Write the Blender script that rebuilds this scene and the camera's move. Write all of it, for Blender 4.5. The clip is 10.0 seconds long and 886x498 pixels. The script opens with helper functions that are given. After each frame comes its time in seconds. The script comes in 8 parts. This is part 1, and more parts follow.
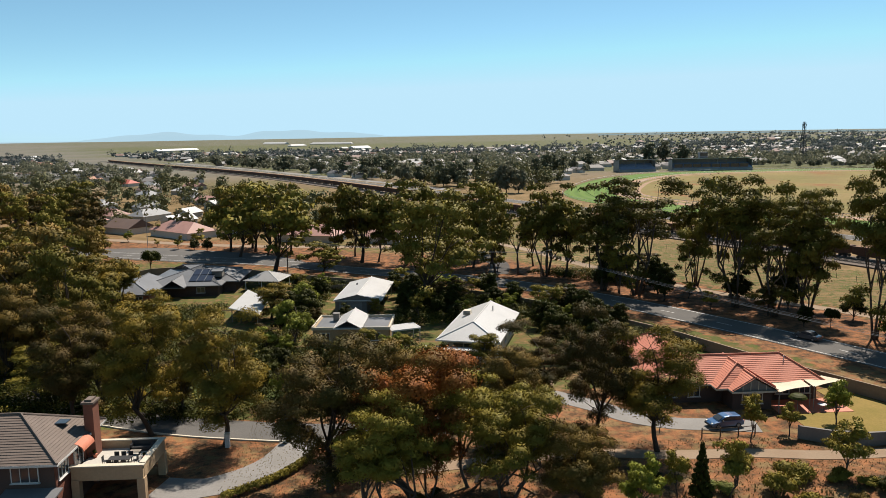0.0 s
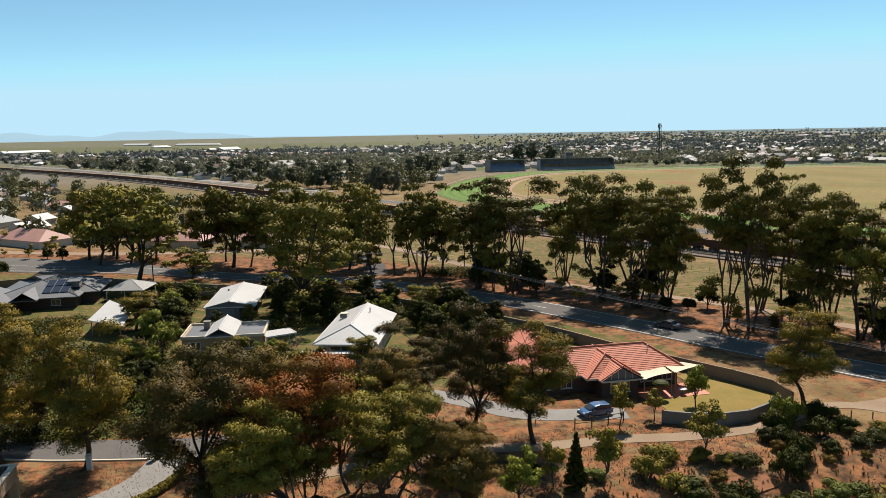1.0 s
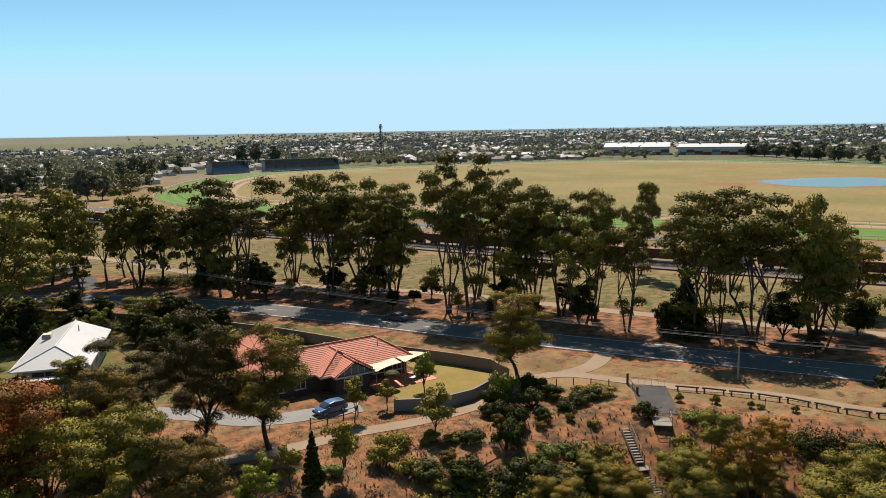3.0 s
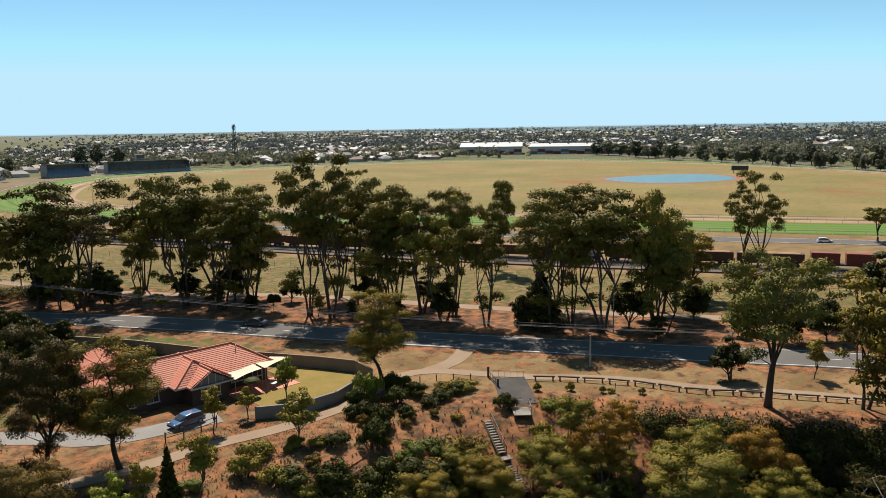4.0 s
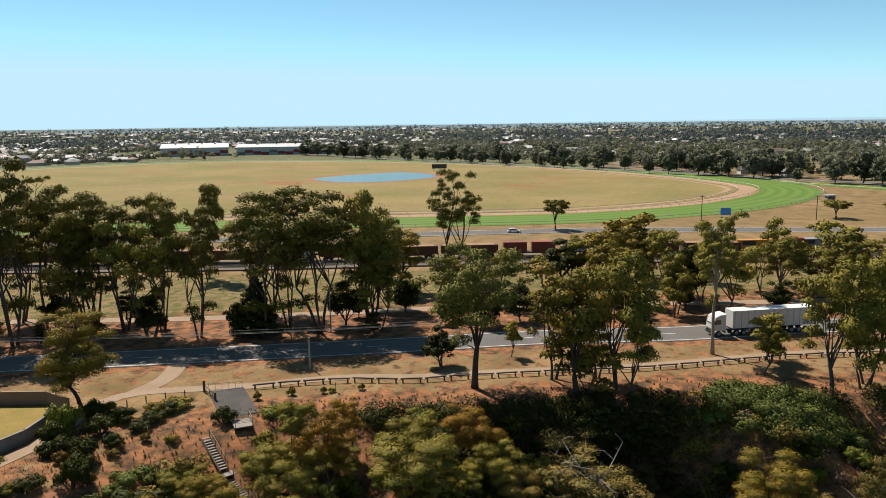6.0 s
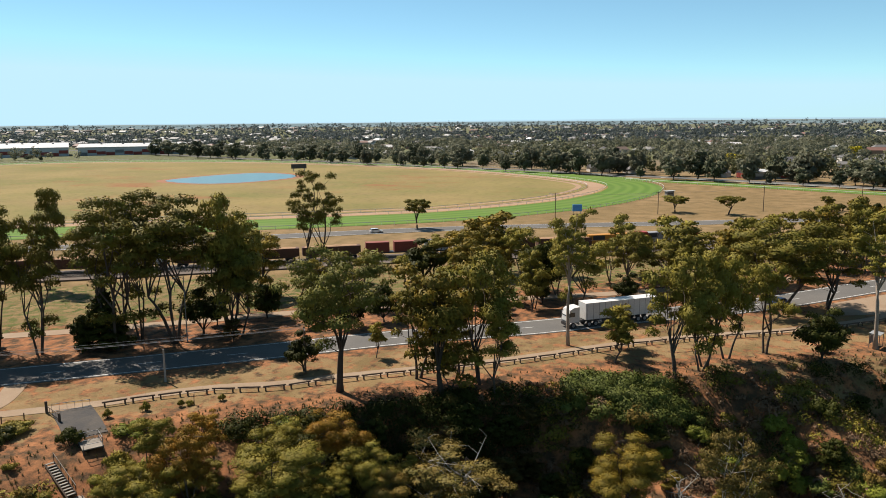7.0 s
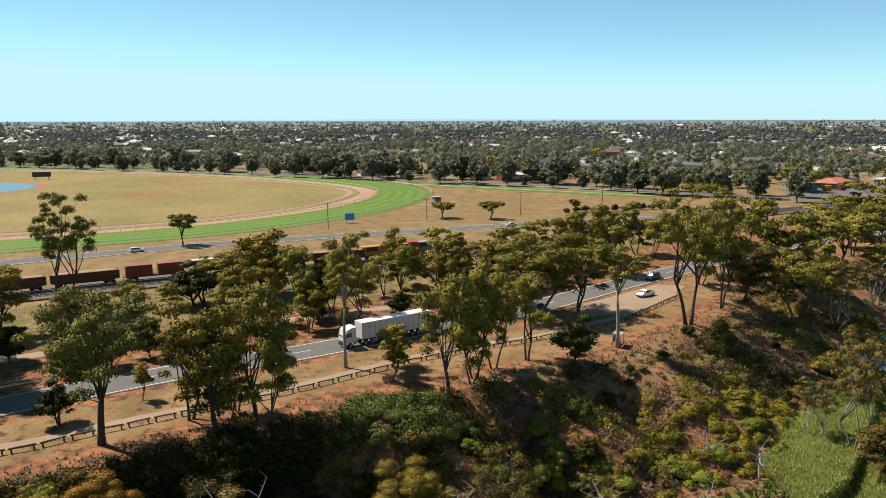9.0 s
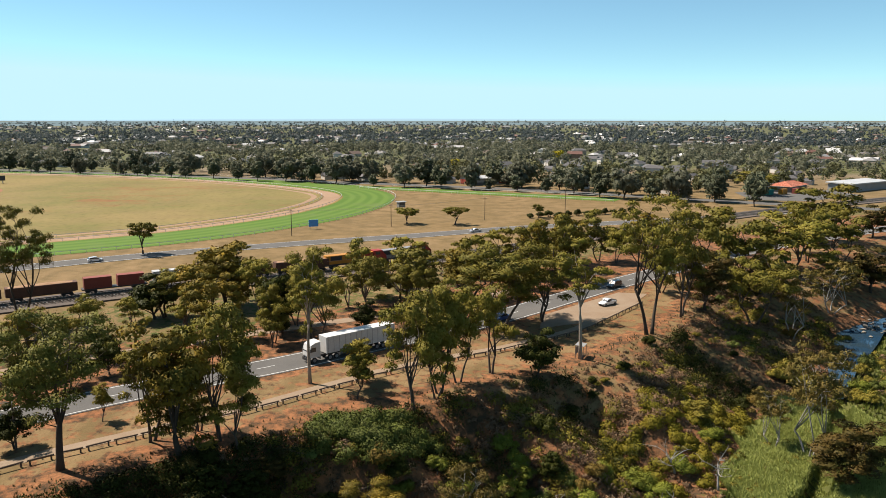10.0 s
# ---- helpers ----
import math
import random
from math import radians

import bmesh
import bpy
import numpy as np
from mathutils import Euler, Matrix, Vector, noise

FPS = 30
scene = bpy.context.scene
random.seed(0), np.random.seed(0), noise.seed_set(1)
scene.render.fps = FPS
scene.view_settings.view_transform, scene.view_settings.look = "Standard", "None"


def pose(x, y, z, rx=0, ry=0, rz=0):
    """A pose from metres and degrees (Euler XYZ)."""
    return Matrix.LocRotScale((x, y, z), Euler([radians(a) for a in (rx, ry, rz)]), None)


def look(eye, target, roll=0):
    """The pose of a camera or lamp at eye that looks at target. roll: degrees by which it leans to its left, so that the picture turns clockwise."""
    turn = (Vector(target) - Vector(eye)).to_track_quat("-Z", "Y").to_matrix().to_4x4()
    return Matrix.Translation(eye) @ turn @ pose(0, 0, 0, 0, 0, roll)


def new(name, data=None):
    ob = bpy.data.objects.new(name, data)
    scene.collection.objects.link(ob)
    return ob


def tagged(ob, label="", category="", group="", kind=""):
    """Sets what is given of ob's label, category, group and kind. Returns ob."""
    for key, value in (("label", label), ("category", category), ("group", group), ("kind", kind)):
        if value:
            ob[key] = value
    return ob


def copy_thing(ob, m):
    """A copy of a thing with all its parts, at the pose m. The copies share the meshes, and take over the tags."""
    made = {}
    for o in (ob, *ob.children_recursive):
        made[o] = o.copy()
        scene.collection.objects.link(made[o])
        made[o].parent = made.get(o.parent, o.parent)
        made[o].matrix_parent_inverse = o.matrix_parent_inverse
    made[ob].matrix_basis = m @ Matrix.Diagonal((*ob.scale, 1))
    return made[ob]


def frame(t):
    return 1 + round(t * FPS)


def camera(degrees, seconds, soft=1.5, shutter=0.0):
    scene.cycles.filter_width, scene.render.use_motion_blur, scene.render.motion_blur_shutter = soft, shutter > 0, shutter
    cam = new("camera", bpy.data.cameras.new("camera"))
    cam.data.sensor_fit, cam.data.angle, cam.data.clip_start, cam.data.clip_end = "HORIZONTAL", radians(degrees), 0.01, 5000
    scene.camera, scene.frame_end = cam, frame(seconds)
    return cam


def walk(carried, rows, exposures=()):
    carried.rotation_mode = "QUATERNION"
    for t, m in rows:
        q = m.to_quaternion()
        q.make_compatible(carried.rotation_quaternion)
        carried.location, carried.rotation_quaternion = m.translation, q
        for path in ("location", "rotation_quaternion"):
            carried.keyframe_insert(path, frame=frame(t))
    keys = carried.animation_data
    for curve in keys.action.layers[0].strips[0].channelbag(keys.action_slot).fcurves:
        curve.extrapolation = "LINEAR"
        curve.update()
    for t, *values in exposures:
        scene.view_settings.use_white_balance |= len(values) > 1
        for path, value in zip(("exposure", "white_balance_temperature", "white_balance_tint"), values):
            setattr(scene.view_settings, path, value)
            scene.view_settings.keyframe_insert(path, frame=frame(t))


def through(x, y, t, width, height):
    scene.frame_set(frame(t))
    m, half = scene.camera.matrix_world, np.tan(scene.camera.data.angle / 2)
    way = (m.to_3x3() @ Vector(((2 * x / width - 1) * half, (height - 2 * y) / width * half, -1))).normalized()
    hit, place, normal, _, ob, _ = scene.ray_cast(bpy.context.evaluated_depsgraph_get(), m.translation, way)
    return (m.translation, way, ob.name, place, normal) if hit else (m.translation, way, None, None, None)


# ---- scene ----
cam = camera(60.48, 10.0, soft=0.7)
PATH = [
    (0.0, pose(-0.00, 0.00, 35.26, 81.43, 0.95, -2.61)),
    (0.5, pose(0.06, 0.40, 35.29, 81.37, 0.95, -7.29)),
    (1.0, pose(0.12, 0.45, 35.25, 81.33, 0.96, -12.04)),
    (1.5, pose(0.08, 0.12, 35.24, 81.26, 0.95, -16.97)),
    (2.0, pose(0.43, 0.51, 35.04, 81.22, 0.96, -21.93)),
    (2.5, pose(0.70, 0.66, 34.96, 81.14, 0.96, -27.09)),
    (4.0, pose(0.95, 0.67, 34.81, 80.91, 0.95, -42.96)),
    (4.5, pose(1.16, 0.71, 34.77, 80.86, 0.93, -48.15)),
    (5.0, pose(1.22, 0.65, 34.86, 80.81, 0.87, -53.44)),
    (5.5, pose(1.26, 0.77, 35.00, 80.71, 0.80, -58.93)),
    (7.0, pose(1.41, 0.54, 35.44, 80.42, 0.52, -74.87)),
    (7.5, pose(1.42, 0.54, 35.93, 80.34, 0.39, -79.63)),
    (8.0, pose(1.86, 0.50, 36.91, 80.30, 0.30, -85.81)),
    (8.5, pose(1.83, 0.38, 38.12, 80.26, 0.19, -91.64)),
    (9.0, pose(1.99, 0.37, 39.28, 80.26, 0.13, -91.90)),
    (9.5, pose(2.05, 0.31, 40.47, 80.24, 0.07, -93.02)),
    (10.0, pose(1.99, 0.22, 41.74, 80.23, -0.01, -94.56)),
]
walk(cam, PATH, exposures=((0.0, 0.80, 6500, 10), (5.0, 0.84, 6500, 10), (10.0, 0.99, 6500, 10)))

# ---- light ----
SUN_UP, SUN_TURN, SUN_STRENGTH, SKY_STRENGTH = 53.0, 30.0, 5.0, 0.065
world = bpy.data.worlds.new("sky")
scene.world = world
world.use_nodes = True
wn = world.node_tree.nodes
sky = wn.new("ShaderNodeTexSky")
sky.sky_type = "NISHITA"
sky.sun_disc = False
sky.sun_elevation = radians(SUN_UP)
sky.sun_rotation = radians(SUN_TURN)
sky.altitude = 50
sky.air_density, sky.dust_density, sky.ozone_density = 0.6, 0.0, 1.2
wn["Background"].inputs["Strength"].default_value = SKY_STRENGTH
tint = wn.new("ShaderNodeMix")
tint.data_type, tint.blend_type = "RGBA", "MULTIPLY"
tint.inputs[0].default_value = 1.0
tint.inputs[7].default_value = (0.93, 1.20, 1.09, 1)
world.node_tree.links.new(sky.outputs[0], tint.inputs[6])
even = wn.new("ShaderNodeMix")
even.data_type = "RGBA"
even.inputs[0].default_value = 0.08
even.inputs[7].default_value = (4.4, 7.6, 9.0, 1)
hazy = wn.new("ShaderNodeMix")
hazy.data_type, hazy.blend_type = "RGBA", "DARKEN"
hazy.inputs[0].default_value = 1.0
hazy.inputs[7].default_value = (4.7, 7.1, 8.6, 1)
world.node_tree.links.new(tint.outputs[2], hazy.inputs[6])
world.node_tree.links.new(hazy.outputs[2], even.inputs[6])
world.node_tree.links.new(even.outputs[2], wn["Background"].inputs["Color"])
sun = new("sun", bpy.data.lights.new("sun", "SUN"))
sun.data.energy, sun.data.angle, sun.data.color = SUN_STRENGTH, radians(0.5), (1.0, 0.895, 0.78)
level = 100 * math.cos(radians(SUN_UP))
sun.matrix_world = look((level * math.sin(radians(SUN_TURN)), level * math.cos(radians(SUN_TURN)), 100 * math.sin(radians(SUN_UP))), (0, 0, 0))

# ---- materials ----


def base_nodes(name):
    m = bpy.data.materials.new(name)
    m.use_nodes = True
    nt = m.node_tree
    return m, nt, nt.nodes, nt.links, nt.nodes["Principled BSDF"]


def mixed(nt, a, b, fac):
    mix = nt.nodes.new("ShaderNodeMix")
    mix.data_type = "RGBA"
    for socket, value in ((mix.inputs[6], a), (mix.inputs[7], b), (mix.inputs[0], fac)):
        if isinstance(value, (tuple, list)):
            socket.default_value = (*value, 1)
        elif isinstance(value, (int, float)):
            socket.default_value = value
        else:
            nt.links.new(value, socket)
    return mix.outputs[2]


def noise_fac(nt, scale, lo=0.35, hi=0.65, detail=4, stretch=None, object_space=True, rough=0.55):
    co = nt.nodes.new("ShaderNodeTexCoord")
    out = co.outputs["Object"] if object_space else co.outputs["Generated"]
    if stretch:
        mp = nt.nodes.new("ShaderNodeMapping")
        mp.inputs["Scale"].default_value = stretch
        nt.links.new(out, mp.inputs[0])
        out = mp.outputs[0]
    n = nt.nodes.new("ShaderNodeTexNoise")
    n.inputs["Scale"].default_value, n.inputs["Detail"].default_value = scale, detail
    n.inputs["Roughness"].default_value = rough
    nt.links.new(out, n.inputs["Vector"])
    r = nt.nodes.new("ShaderNodeMapRange")
    r.inputs[1].default_value, r.inputs[2].default_value = lo, hi
    nt.links.new(n.outputs[0], r.inputs[0])
    return r.outputs[0]


def bumped(nt, bsdf, height, strength, distance=0.05):
    b = nt.nodes.new("ShaderNodeBump")
    b.inputs["Strength"].default_value, b.inputs["Distance"].default_value = strength, distance
    nt.links.new(height, b.inputs["Height"])
    nt.links.new(b.outputs[0], bsdf.inputs["Normal"])


def surface(name, a, b, coarse=0.3, fine=6.0, rough=0.85, bump=0.3, metal=0.0, c=None, coat=0.0, spec=0.3, vary=0.0):
    """Two colours mixed by coarse stains, a third by fine grain, with relief."""
    m, nt, n, l, p = base_nodes(name)
    col = mixed(nt, a, b, noise_fac(nt, coarse))
    f = noise_fac(nt, fine, 0.3, 0.75, 6)
    dark = c or tuple(0.62 * v for v in a)
    half = nt.nodes.new("ShaderNodeMath")
    half.operation = "MULTIPLY"
    half.inputs[1].default_value = 0.55
    l.new(f, half.inputs[0])
    col = mixed(nt, col, dark, half.outputs[0])
    if vary:
        info = nt.nodes.new("ShaderNodeObjectInfo")
        hsv = nt.nodes.new("ShaderNodeHueSaturation")
        r = nt.nodes.new("ShaderNodeMapRange")
        r.inputs[3].default_value, r.inputs[4].default_value = 1 - vary, 1 + vary
        l.new(info.outputs["Random"], r.inputs[0])
        l.new(r.outputs[0], hsv.inputs["Value"])
        l.new(col, hsv.inputs["Color"])
        col = hsv.outputs[0]
    l.new(col, p.inputs["Base Color"])
    p.inputs["Roughness"].default_value, p.inputs["Metallic"].default_value = rough, metal
    p.inputs["Specular IOR Level"].default_value = spec
    p.inputs["Coat Weight"].default_value = coat
    if bump:
        bumped(nt, p, f, bump)
    return m


def leafy(name, a, b, c, through=0.15, spread=0.35):
    """Foliage: three leaf colours by leaf and by clump, with light passing through the blades."""
    m, nt, n, l, p = base_nodes(name)
    geo = n.new("ShaderNodeNewGeometry")
    calm = n.new("ShaderNodeMapRange")
    calm.inputs[3].default_value, calm.inputs[4].default_value = 0.3, 0.7
    l.new(geo.outputs["Random Per Island"], calm.inputs[0])
    col = mixed(nt, a, b, calm.outputs[0])
    col = mixed(nt, col, c, noise_fac(nt, spread, 0.42, 0.62, 3))
    info = n.new("ShaderNodeObjectInfo")
    r = n.new("ShaderNodeMapRange")
    r.inputs[3].default_value, r.inputs[4].default_value = 0.78, 1.25
    l.new(info.outputs["Random"], r.inputs[0])
    hsv = n.new("ShaderNodeHueSaturation")
    l.new(r.outputs[0], hsv.inputs["Value"])
    l.new(col, hsv.inputs["Color"])
    l.new(hsv.outputs[0], p.inputs["Base Color"])
    p.inputs["Roughness"].default_value = 0.62
    p.inputs["Specular IOR Level"].default_value = 0.09
    tr = n.new("ShaderNodeBsdfTranslucent")
    l.new(hsv.outputs[0], tr.inputs["Color"])
    mx = n.new("ShaderNodeMixShader")
    mx.inputs[0].default_value = 0.5 * through
    l.new(p.outputs[0], mx.inputs[1])
    l.new(tr.outputs[0], mx.inputs[2])
    l.new(mx.outputs[0], n["Material Output"].inputs["Surface"])
    return m


def by_island(name, colours, rough=0.8, metal=0.0):
    """Plain painted surfaces, each island in one of a few colours."""
    m, nt, n, l, p = base_nodes(name)
    geo = n.new("ShaderNodeNewGeometry")
    ramp = n.new("ShaderNodeValToRGB")
    ramp.color_ramp.interpolation = "CONSTANT"
    els = ramp.color_ramp.elements
    while len(els) < len(colours):
        els.new(0.5)
    for i, col in enumerate(colours):
        els[i].position = i / len(colours)
        els[i].color = (*col, 1)
    l.new(geo.outputs["Random Per Island"], ramp.inputs[0])
    col = mixed(nt, ramp.outputs[0], (0.2, 0.18, 0.16), noise_fac(nt, 0.4, 0.6, 1.2))
    l.new(col, p.inputs["Base Color"])
    p.inputs["Roughness"].default_value, p.inputs["Metallic"].default_value = rough, metal
    return m


def ground_material():
    m, nt, n, l, p = base_nodes("dry_ground")
    soil = n.new("ShaderNodeAttribute")
    soil.attribute_name = "soil"
    lush = n.new("ShaderNodeAttribute")
    lush.attribute_name = "lush"
    fine = noise_fac(nt, 2.2, 0.25, 0.75, 8, rough=0.7)
    mid = noise_fac(nt, 0.16, 0.38, 0.62, 5)
    wide = noise_fac(nt, 0.018, 0.38, 0.62, 4)
    straw = mixed(nt, (0.245, 0.162, 0.080), (0.190, 0.128, 0.058), wide)
    straw = mixed(nt, straw, (0.145, 0.100, 0.044), mid)
    red = mixed(nt, (0.320, 0.140, 0.062), (0.250, 0.100, 0.044), mid)
    # leaf litter, its colour set darker to deepen the shade under trees
    litter_and_shade = mixed(nt, red, (0.060, 0.038, 0.022), noise_fac(nt, 0.5, 0.40, 0.60, 6, rough=0.7))
    green = mixed(nt, (0.050, 0.070, 0.014), (0.100, 0.106, 0.029), mid)

    def edged(att):
        a = n.new("ShaderNodeMath")
        a.operation = "ADD"
        s = n.new("ShaderNodeMath")
        s.operation = "MULTIPLY_ADD"
        s.inputs[1].default_value, s.inputs[2].default_value = 0.7, -0.35
        l.new(noise_fac(nt, 0.45, 0.3, 0.7, 6, rough=0.65), s.inputs[0])
        l.new(att, a.inputs[0])
        l.new(s.outputs[0], a.inputs[1])
        r = n.new("ShaderNodeMapRange")
        r.inputs[1].default_value, r.inputs[2].default_value = 0.4, 0.6
        l.new(a.outputs[0], r.inputs[0])
        return r.outputs[0]

    # distant haze painted into the ground: straw fades to grey far out
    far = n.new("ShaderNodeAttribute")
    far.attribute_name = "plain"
    hazed_grassland = mixed(nt, (0.160, 0.150, 0.122), (0.120, 0.120, 0.102), wide)
    straw = mixed(nt, straw, hazed_grassland, far.outputs["Fac"])
    col = mixed(nt, straw, litter_and_shade, edged(soil.outputs["Fac"]))
    col = mixed(nt, col, green, edged(lush.outputs["Fac"]))
    dim = n.new("ShaderNodeMath")
    dim.operation = "MULTIPLY"
    dim.inputs[1].default_value = 0.4
    l.new(fine, dim.inputs[0])
    col = mixed(nt, col, (0.060, 0.043, 0.021), dim.outputs[0])
    l.new(col, p.inputs["Base Color"])
    p.inputs["Roughness"].default_value = 0.95
    p.inputs["Specular IOR Level"].default_value = 0.1
    bumped(nt, p, fine, 0.6, 0.12)
    return m


def turf_material():
    m, nt, n, l, p = base_nodes("mown_turf")
    uv = n.new("ShaderNodeAttribute")
    uv.attribute_name = "across"
    w = n.new("ShaderNodeMath")
    w.operation = "SINE"
    s = n.new("ShaderNodeMath")
    s.operation = "MULTIPLY"
    s.inputs[1].default_value = 1.05
    l.new(uv.outputs["Fac"], s.inputs[0])
    l.new(s.outputs[0], w.inputs[0])
    r = n.new("ShaderNodeMapRange")
    r.inputs[1].default_value, r.inputs[2].default_value = -0.7, 0.7
    l.new(w.outputs[0], r.inputs[0])
    col = mixed(nt, (0.062, 0.118, 0.014), (0.088, 0.146, 0.022), r.outputs[0])
    col = mixed(nt, col, (0.092, 0.132, 0.031), noise_fac(nt, 0.05, 0.5, 0.7, 5))
    l.new(col, p.inputs["Base Color"])
    p.inputs["Roughness"].default_value = 0.9
    p.inputs["Specular IOR Level"].default_value = 0.15
    return m


def infield_material():
    """Dry grass with greener hollows, thin mown streaks and worn reddish patches."""
    m, nt, n, l, p = base_nodes("infield_dry_grass")
    col = mixed(nt, (0.200, 0.152, 0.060), (0.135, 0.122, 0.040), noise_fac(nt, 0.014, 0.40, 0.62, 6, rough=0.65))
    col = mixed(nt, col, (0.170, 0.122, 0.056), noise_fac(nt, 0.05, 0.45, 0.75, 7, (1.0, 0.35, 1.0), rough=0.7))
    col = mixed(nt, col, (0.195, 0.092, 0.040), noise_fac(nt, 0.022, 0.56, 0.66, 8, (1.0, 0.5, 1.0), rough=0.72))
    col = mixed(nt, col, (0.060, 0.056, 0.018), noise_fac(nt, 0.33, 0.50, 0.90, 6, rough=0.7))
    l.new(col, p.inputs["Base Color"])
    p.inputs["Roughness"].default_value = 0.95
    p.inputs["Specular IOR Level"].default_value = 0.1
    return m


M = {}
M["ground"] = ground_material()
M["turf"] = turf_material()
M["asphalt"] = surface("worn_asphalt", (0.102, 0.098, 0.092), (0.124, 0.117, 0.108), 0.12, 5, 0.95, 0.2, spec=0.1)
M["old_asphalt"] = surface("patchy_old_asphalt", (0.036, 0.034, 0.033), (0.066, 0.056, 0.046), 0.35, 4, 0.9, 0.3)
M["paint"] = surface("road_paint", (0.600, 0.600, 0.576), (0.480, 0.480, 0.456), 0.8, 12, 0.7, 0.0)
M["trail"] = surface("pale_gravel", (0.244, 0.181, 0.122), (0.215, 0.147, 0.093), 0.25, 5, 0.95, 0.3)
M["drive"] = surface("concrete_drive", (0.205, 0.195, 0.181), (0.176, 0.166, 0.151), 0.3, 4, 0.9, 0.2)
M["red_dirt"] = surface("red_clay", (0.215, 0.088, 0.040), (0.240, 0.112, 0.055), 0.4, 5, 0.95, 0.4)
M["sand_track"] = surface("sand_track", (0.285, 0.185, 0.115), (0.240, 0.150, 0.085), 0.05, 1.5, 0.95, 0.2)
M["infield"] = infield_material()
M["lawn"] = surface("tired_lawn", (0.165, 0.125, 0.024), (0.220, 0.150, 0.038), 0.3, 4, 0.95, 0.4)
M["green_lawn"] = surface("green_lawn", (0.059, 0.088, 0.020), (0.083, 0.098, 0.024), 0.3, 4, 0.95, 0.4)
M["ballast"] = surface("rail_ballast", (0.086, 0.069, 0.059), (0.112, 0.086, 0.066), 0.1, 3, 0.95, 0.5)
M["sleeper"] = surface("concrete_sleeper", (0.172, 0.158, 0.139), (0.132, 0.119, 0.106), 0.5, 5, 0.9, 0.2)
M["rail"] = surface("rail_steel", (0.224, 0.198, 0.178), (0.165, 0.125, 0.099), 0.5, 5, 0.45, 0.0, 0.8)
M["red_tile"] = surface("terracotta_tile", (0.50, 0.185, 0.115), (0.45, 0.155, 0.092), 0.5, 5, 0.7, 0.25, c=(0.34, 0.11, 0.065))
M["brown_tile"] = surface("brown_grey_tile", (0.145, 0.112, 0.092), (0.119, 0.092, 0.076), 0.5, 5, 0.75, 0.25)
M["white_metal"] = surface("white_sheet_metal", (0.44, 0.44, 0.43), (0.39, 0.39, 0.38), 0.25, 6, 0.45, 0.05)
M["pale_metal"] = surface("pale_grey_sheet_metal", (0.273, 0.273, 0.264), (0.230, 0.230, 0.224), 0.25, 6, 0.5, 0.05)
M["grey_metal"] = surface("grey_sheet_metal", (0.145, 0.149, 0.155), (0.119, 0.122, 0.125), 0.25, 6, 0.5, 0.05)
M["brick"] = surface("red_brick", (0.198, 0.079, 0.050), (0.158, 0.066, 0.046), 0.6, 9, 0.9, 0.3)
M["dark_brick"] = surface("dark_brick", (0.086, 0.056, 0.046), (0.066, 0.046, 0.040), 0.6, 9, 0.9, 0.3)
M["render"] = surface("cream_render", (0.396, 0.290, 0.178), (0.356, 0.257, 0.158), 0.4, 5, 0.9, 0.15)
M["cream"] = surface("cream_paint", (0.528, 0.480, 0.384), (0.480, 0.432, 0.336), 0.4, 5, 0.8, 0.1)
M["white"] = surface("white_paint", (0.56, 0.555, 0.535), (0.50, 0.495, 0.475), 0.6, 6, 0.6, 0.05)
M["terrazzo"] = surface("pale_deck_tiles", (0.438, 0.414, 0.367), (0.402, 0.379, 0.331), 0.6, 4, 0.7, 0.05)
M["wall_block"] = surface("rendered_block_wall", (0.238, 0.178, 0.119), (0.205, 0.152, 0.106), 0.4, 5, 0.92, 0.2)
M["grey_wall"] = surface("grey_rendered_wall", (0.198, 0.185, 0.165), (0.165, 0.152, 0.139), 0.4, 5, 0.92, 0.2)
M["timber"] = surface("weathered_timber", (0.106, 0.076, 0.053), (0.079, 0.056, 0.040), 0.8, 9, 0.9, 0.4)
M["grey_timber"] = surface("silvered_timber", (0.224, 0.198, 0.165), (0.178, 0.152, 0.125), 0.8, 9, 0.9, 0.4)
M["pale_pole"] = surface("pale_pole", (0.330, 0.304, 0.264), (0.264, 0.238, 0.198), 0.8, 9, 0.9, 0.2)
M["steel"] = surface("galvanised_steel", (0.277, 0.284, 0.290), (0.224, 0.231, 0.238), 0.8, 9, 0.5, 0.05, 0.7)
M["dark_steel"] = surface("dark_steel", (0.046, 0.046, 0.050), (0.066, 0.063, 0.059), 0.8, 9, 0.55, 0.05, 0.4)
M["canvas"] = surface("cream_shade_sail", (0.576, 0.496, 0.368), (0.528, 0.448, 0.328), 0.6, 6, 0.85, 0.1)
M["glass"] = surface("dark_window_glass", (0.03, 0.035, 0.04), (0.05, 0.055, 0.06), 0.5, 2, 0.08, 0.0, spec=0.6)
M["solar"] = surface("solar_cells", (0.015, 0.02, 0.035), (0.02, 0.025, 0.045), 1, 8, 0.35, 0.0, spec=0.25)
M["rubber"] = surface("tyre_rubber", (0.02, 0.02, 0.02), (0.03, 0.03, 0.03), 2, 20, 0.85, 0.1)
M["black"] = surface("black_plastic", (0.025, 0.025, 0.027), (0.035, 0.035, 0.036), 2, 20, 0.6, 0.05)
# river water: part of the sky's reflection is painted in as a blue base
M["wet"] = surface("water", (0.018, 0.050, 0.092), (0.030, 0.044, 0.046), 0.1, 0.6, 0.04, 0.02, spec=0.7)
M["pond"] = surface("milky_pond_water", (0.085, 0.165, 0.185), (0.095, 0.175, 0.185), 0.02, 0.3, 0.3, 0.01, spec=0.3)
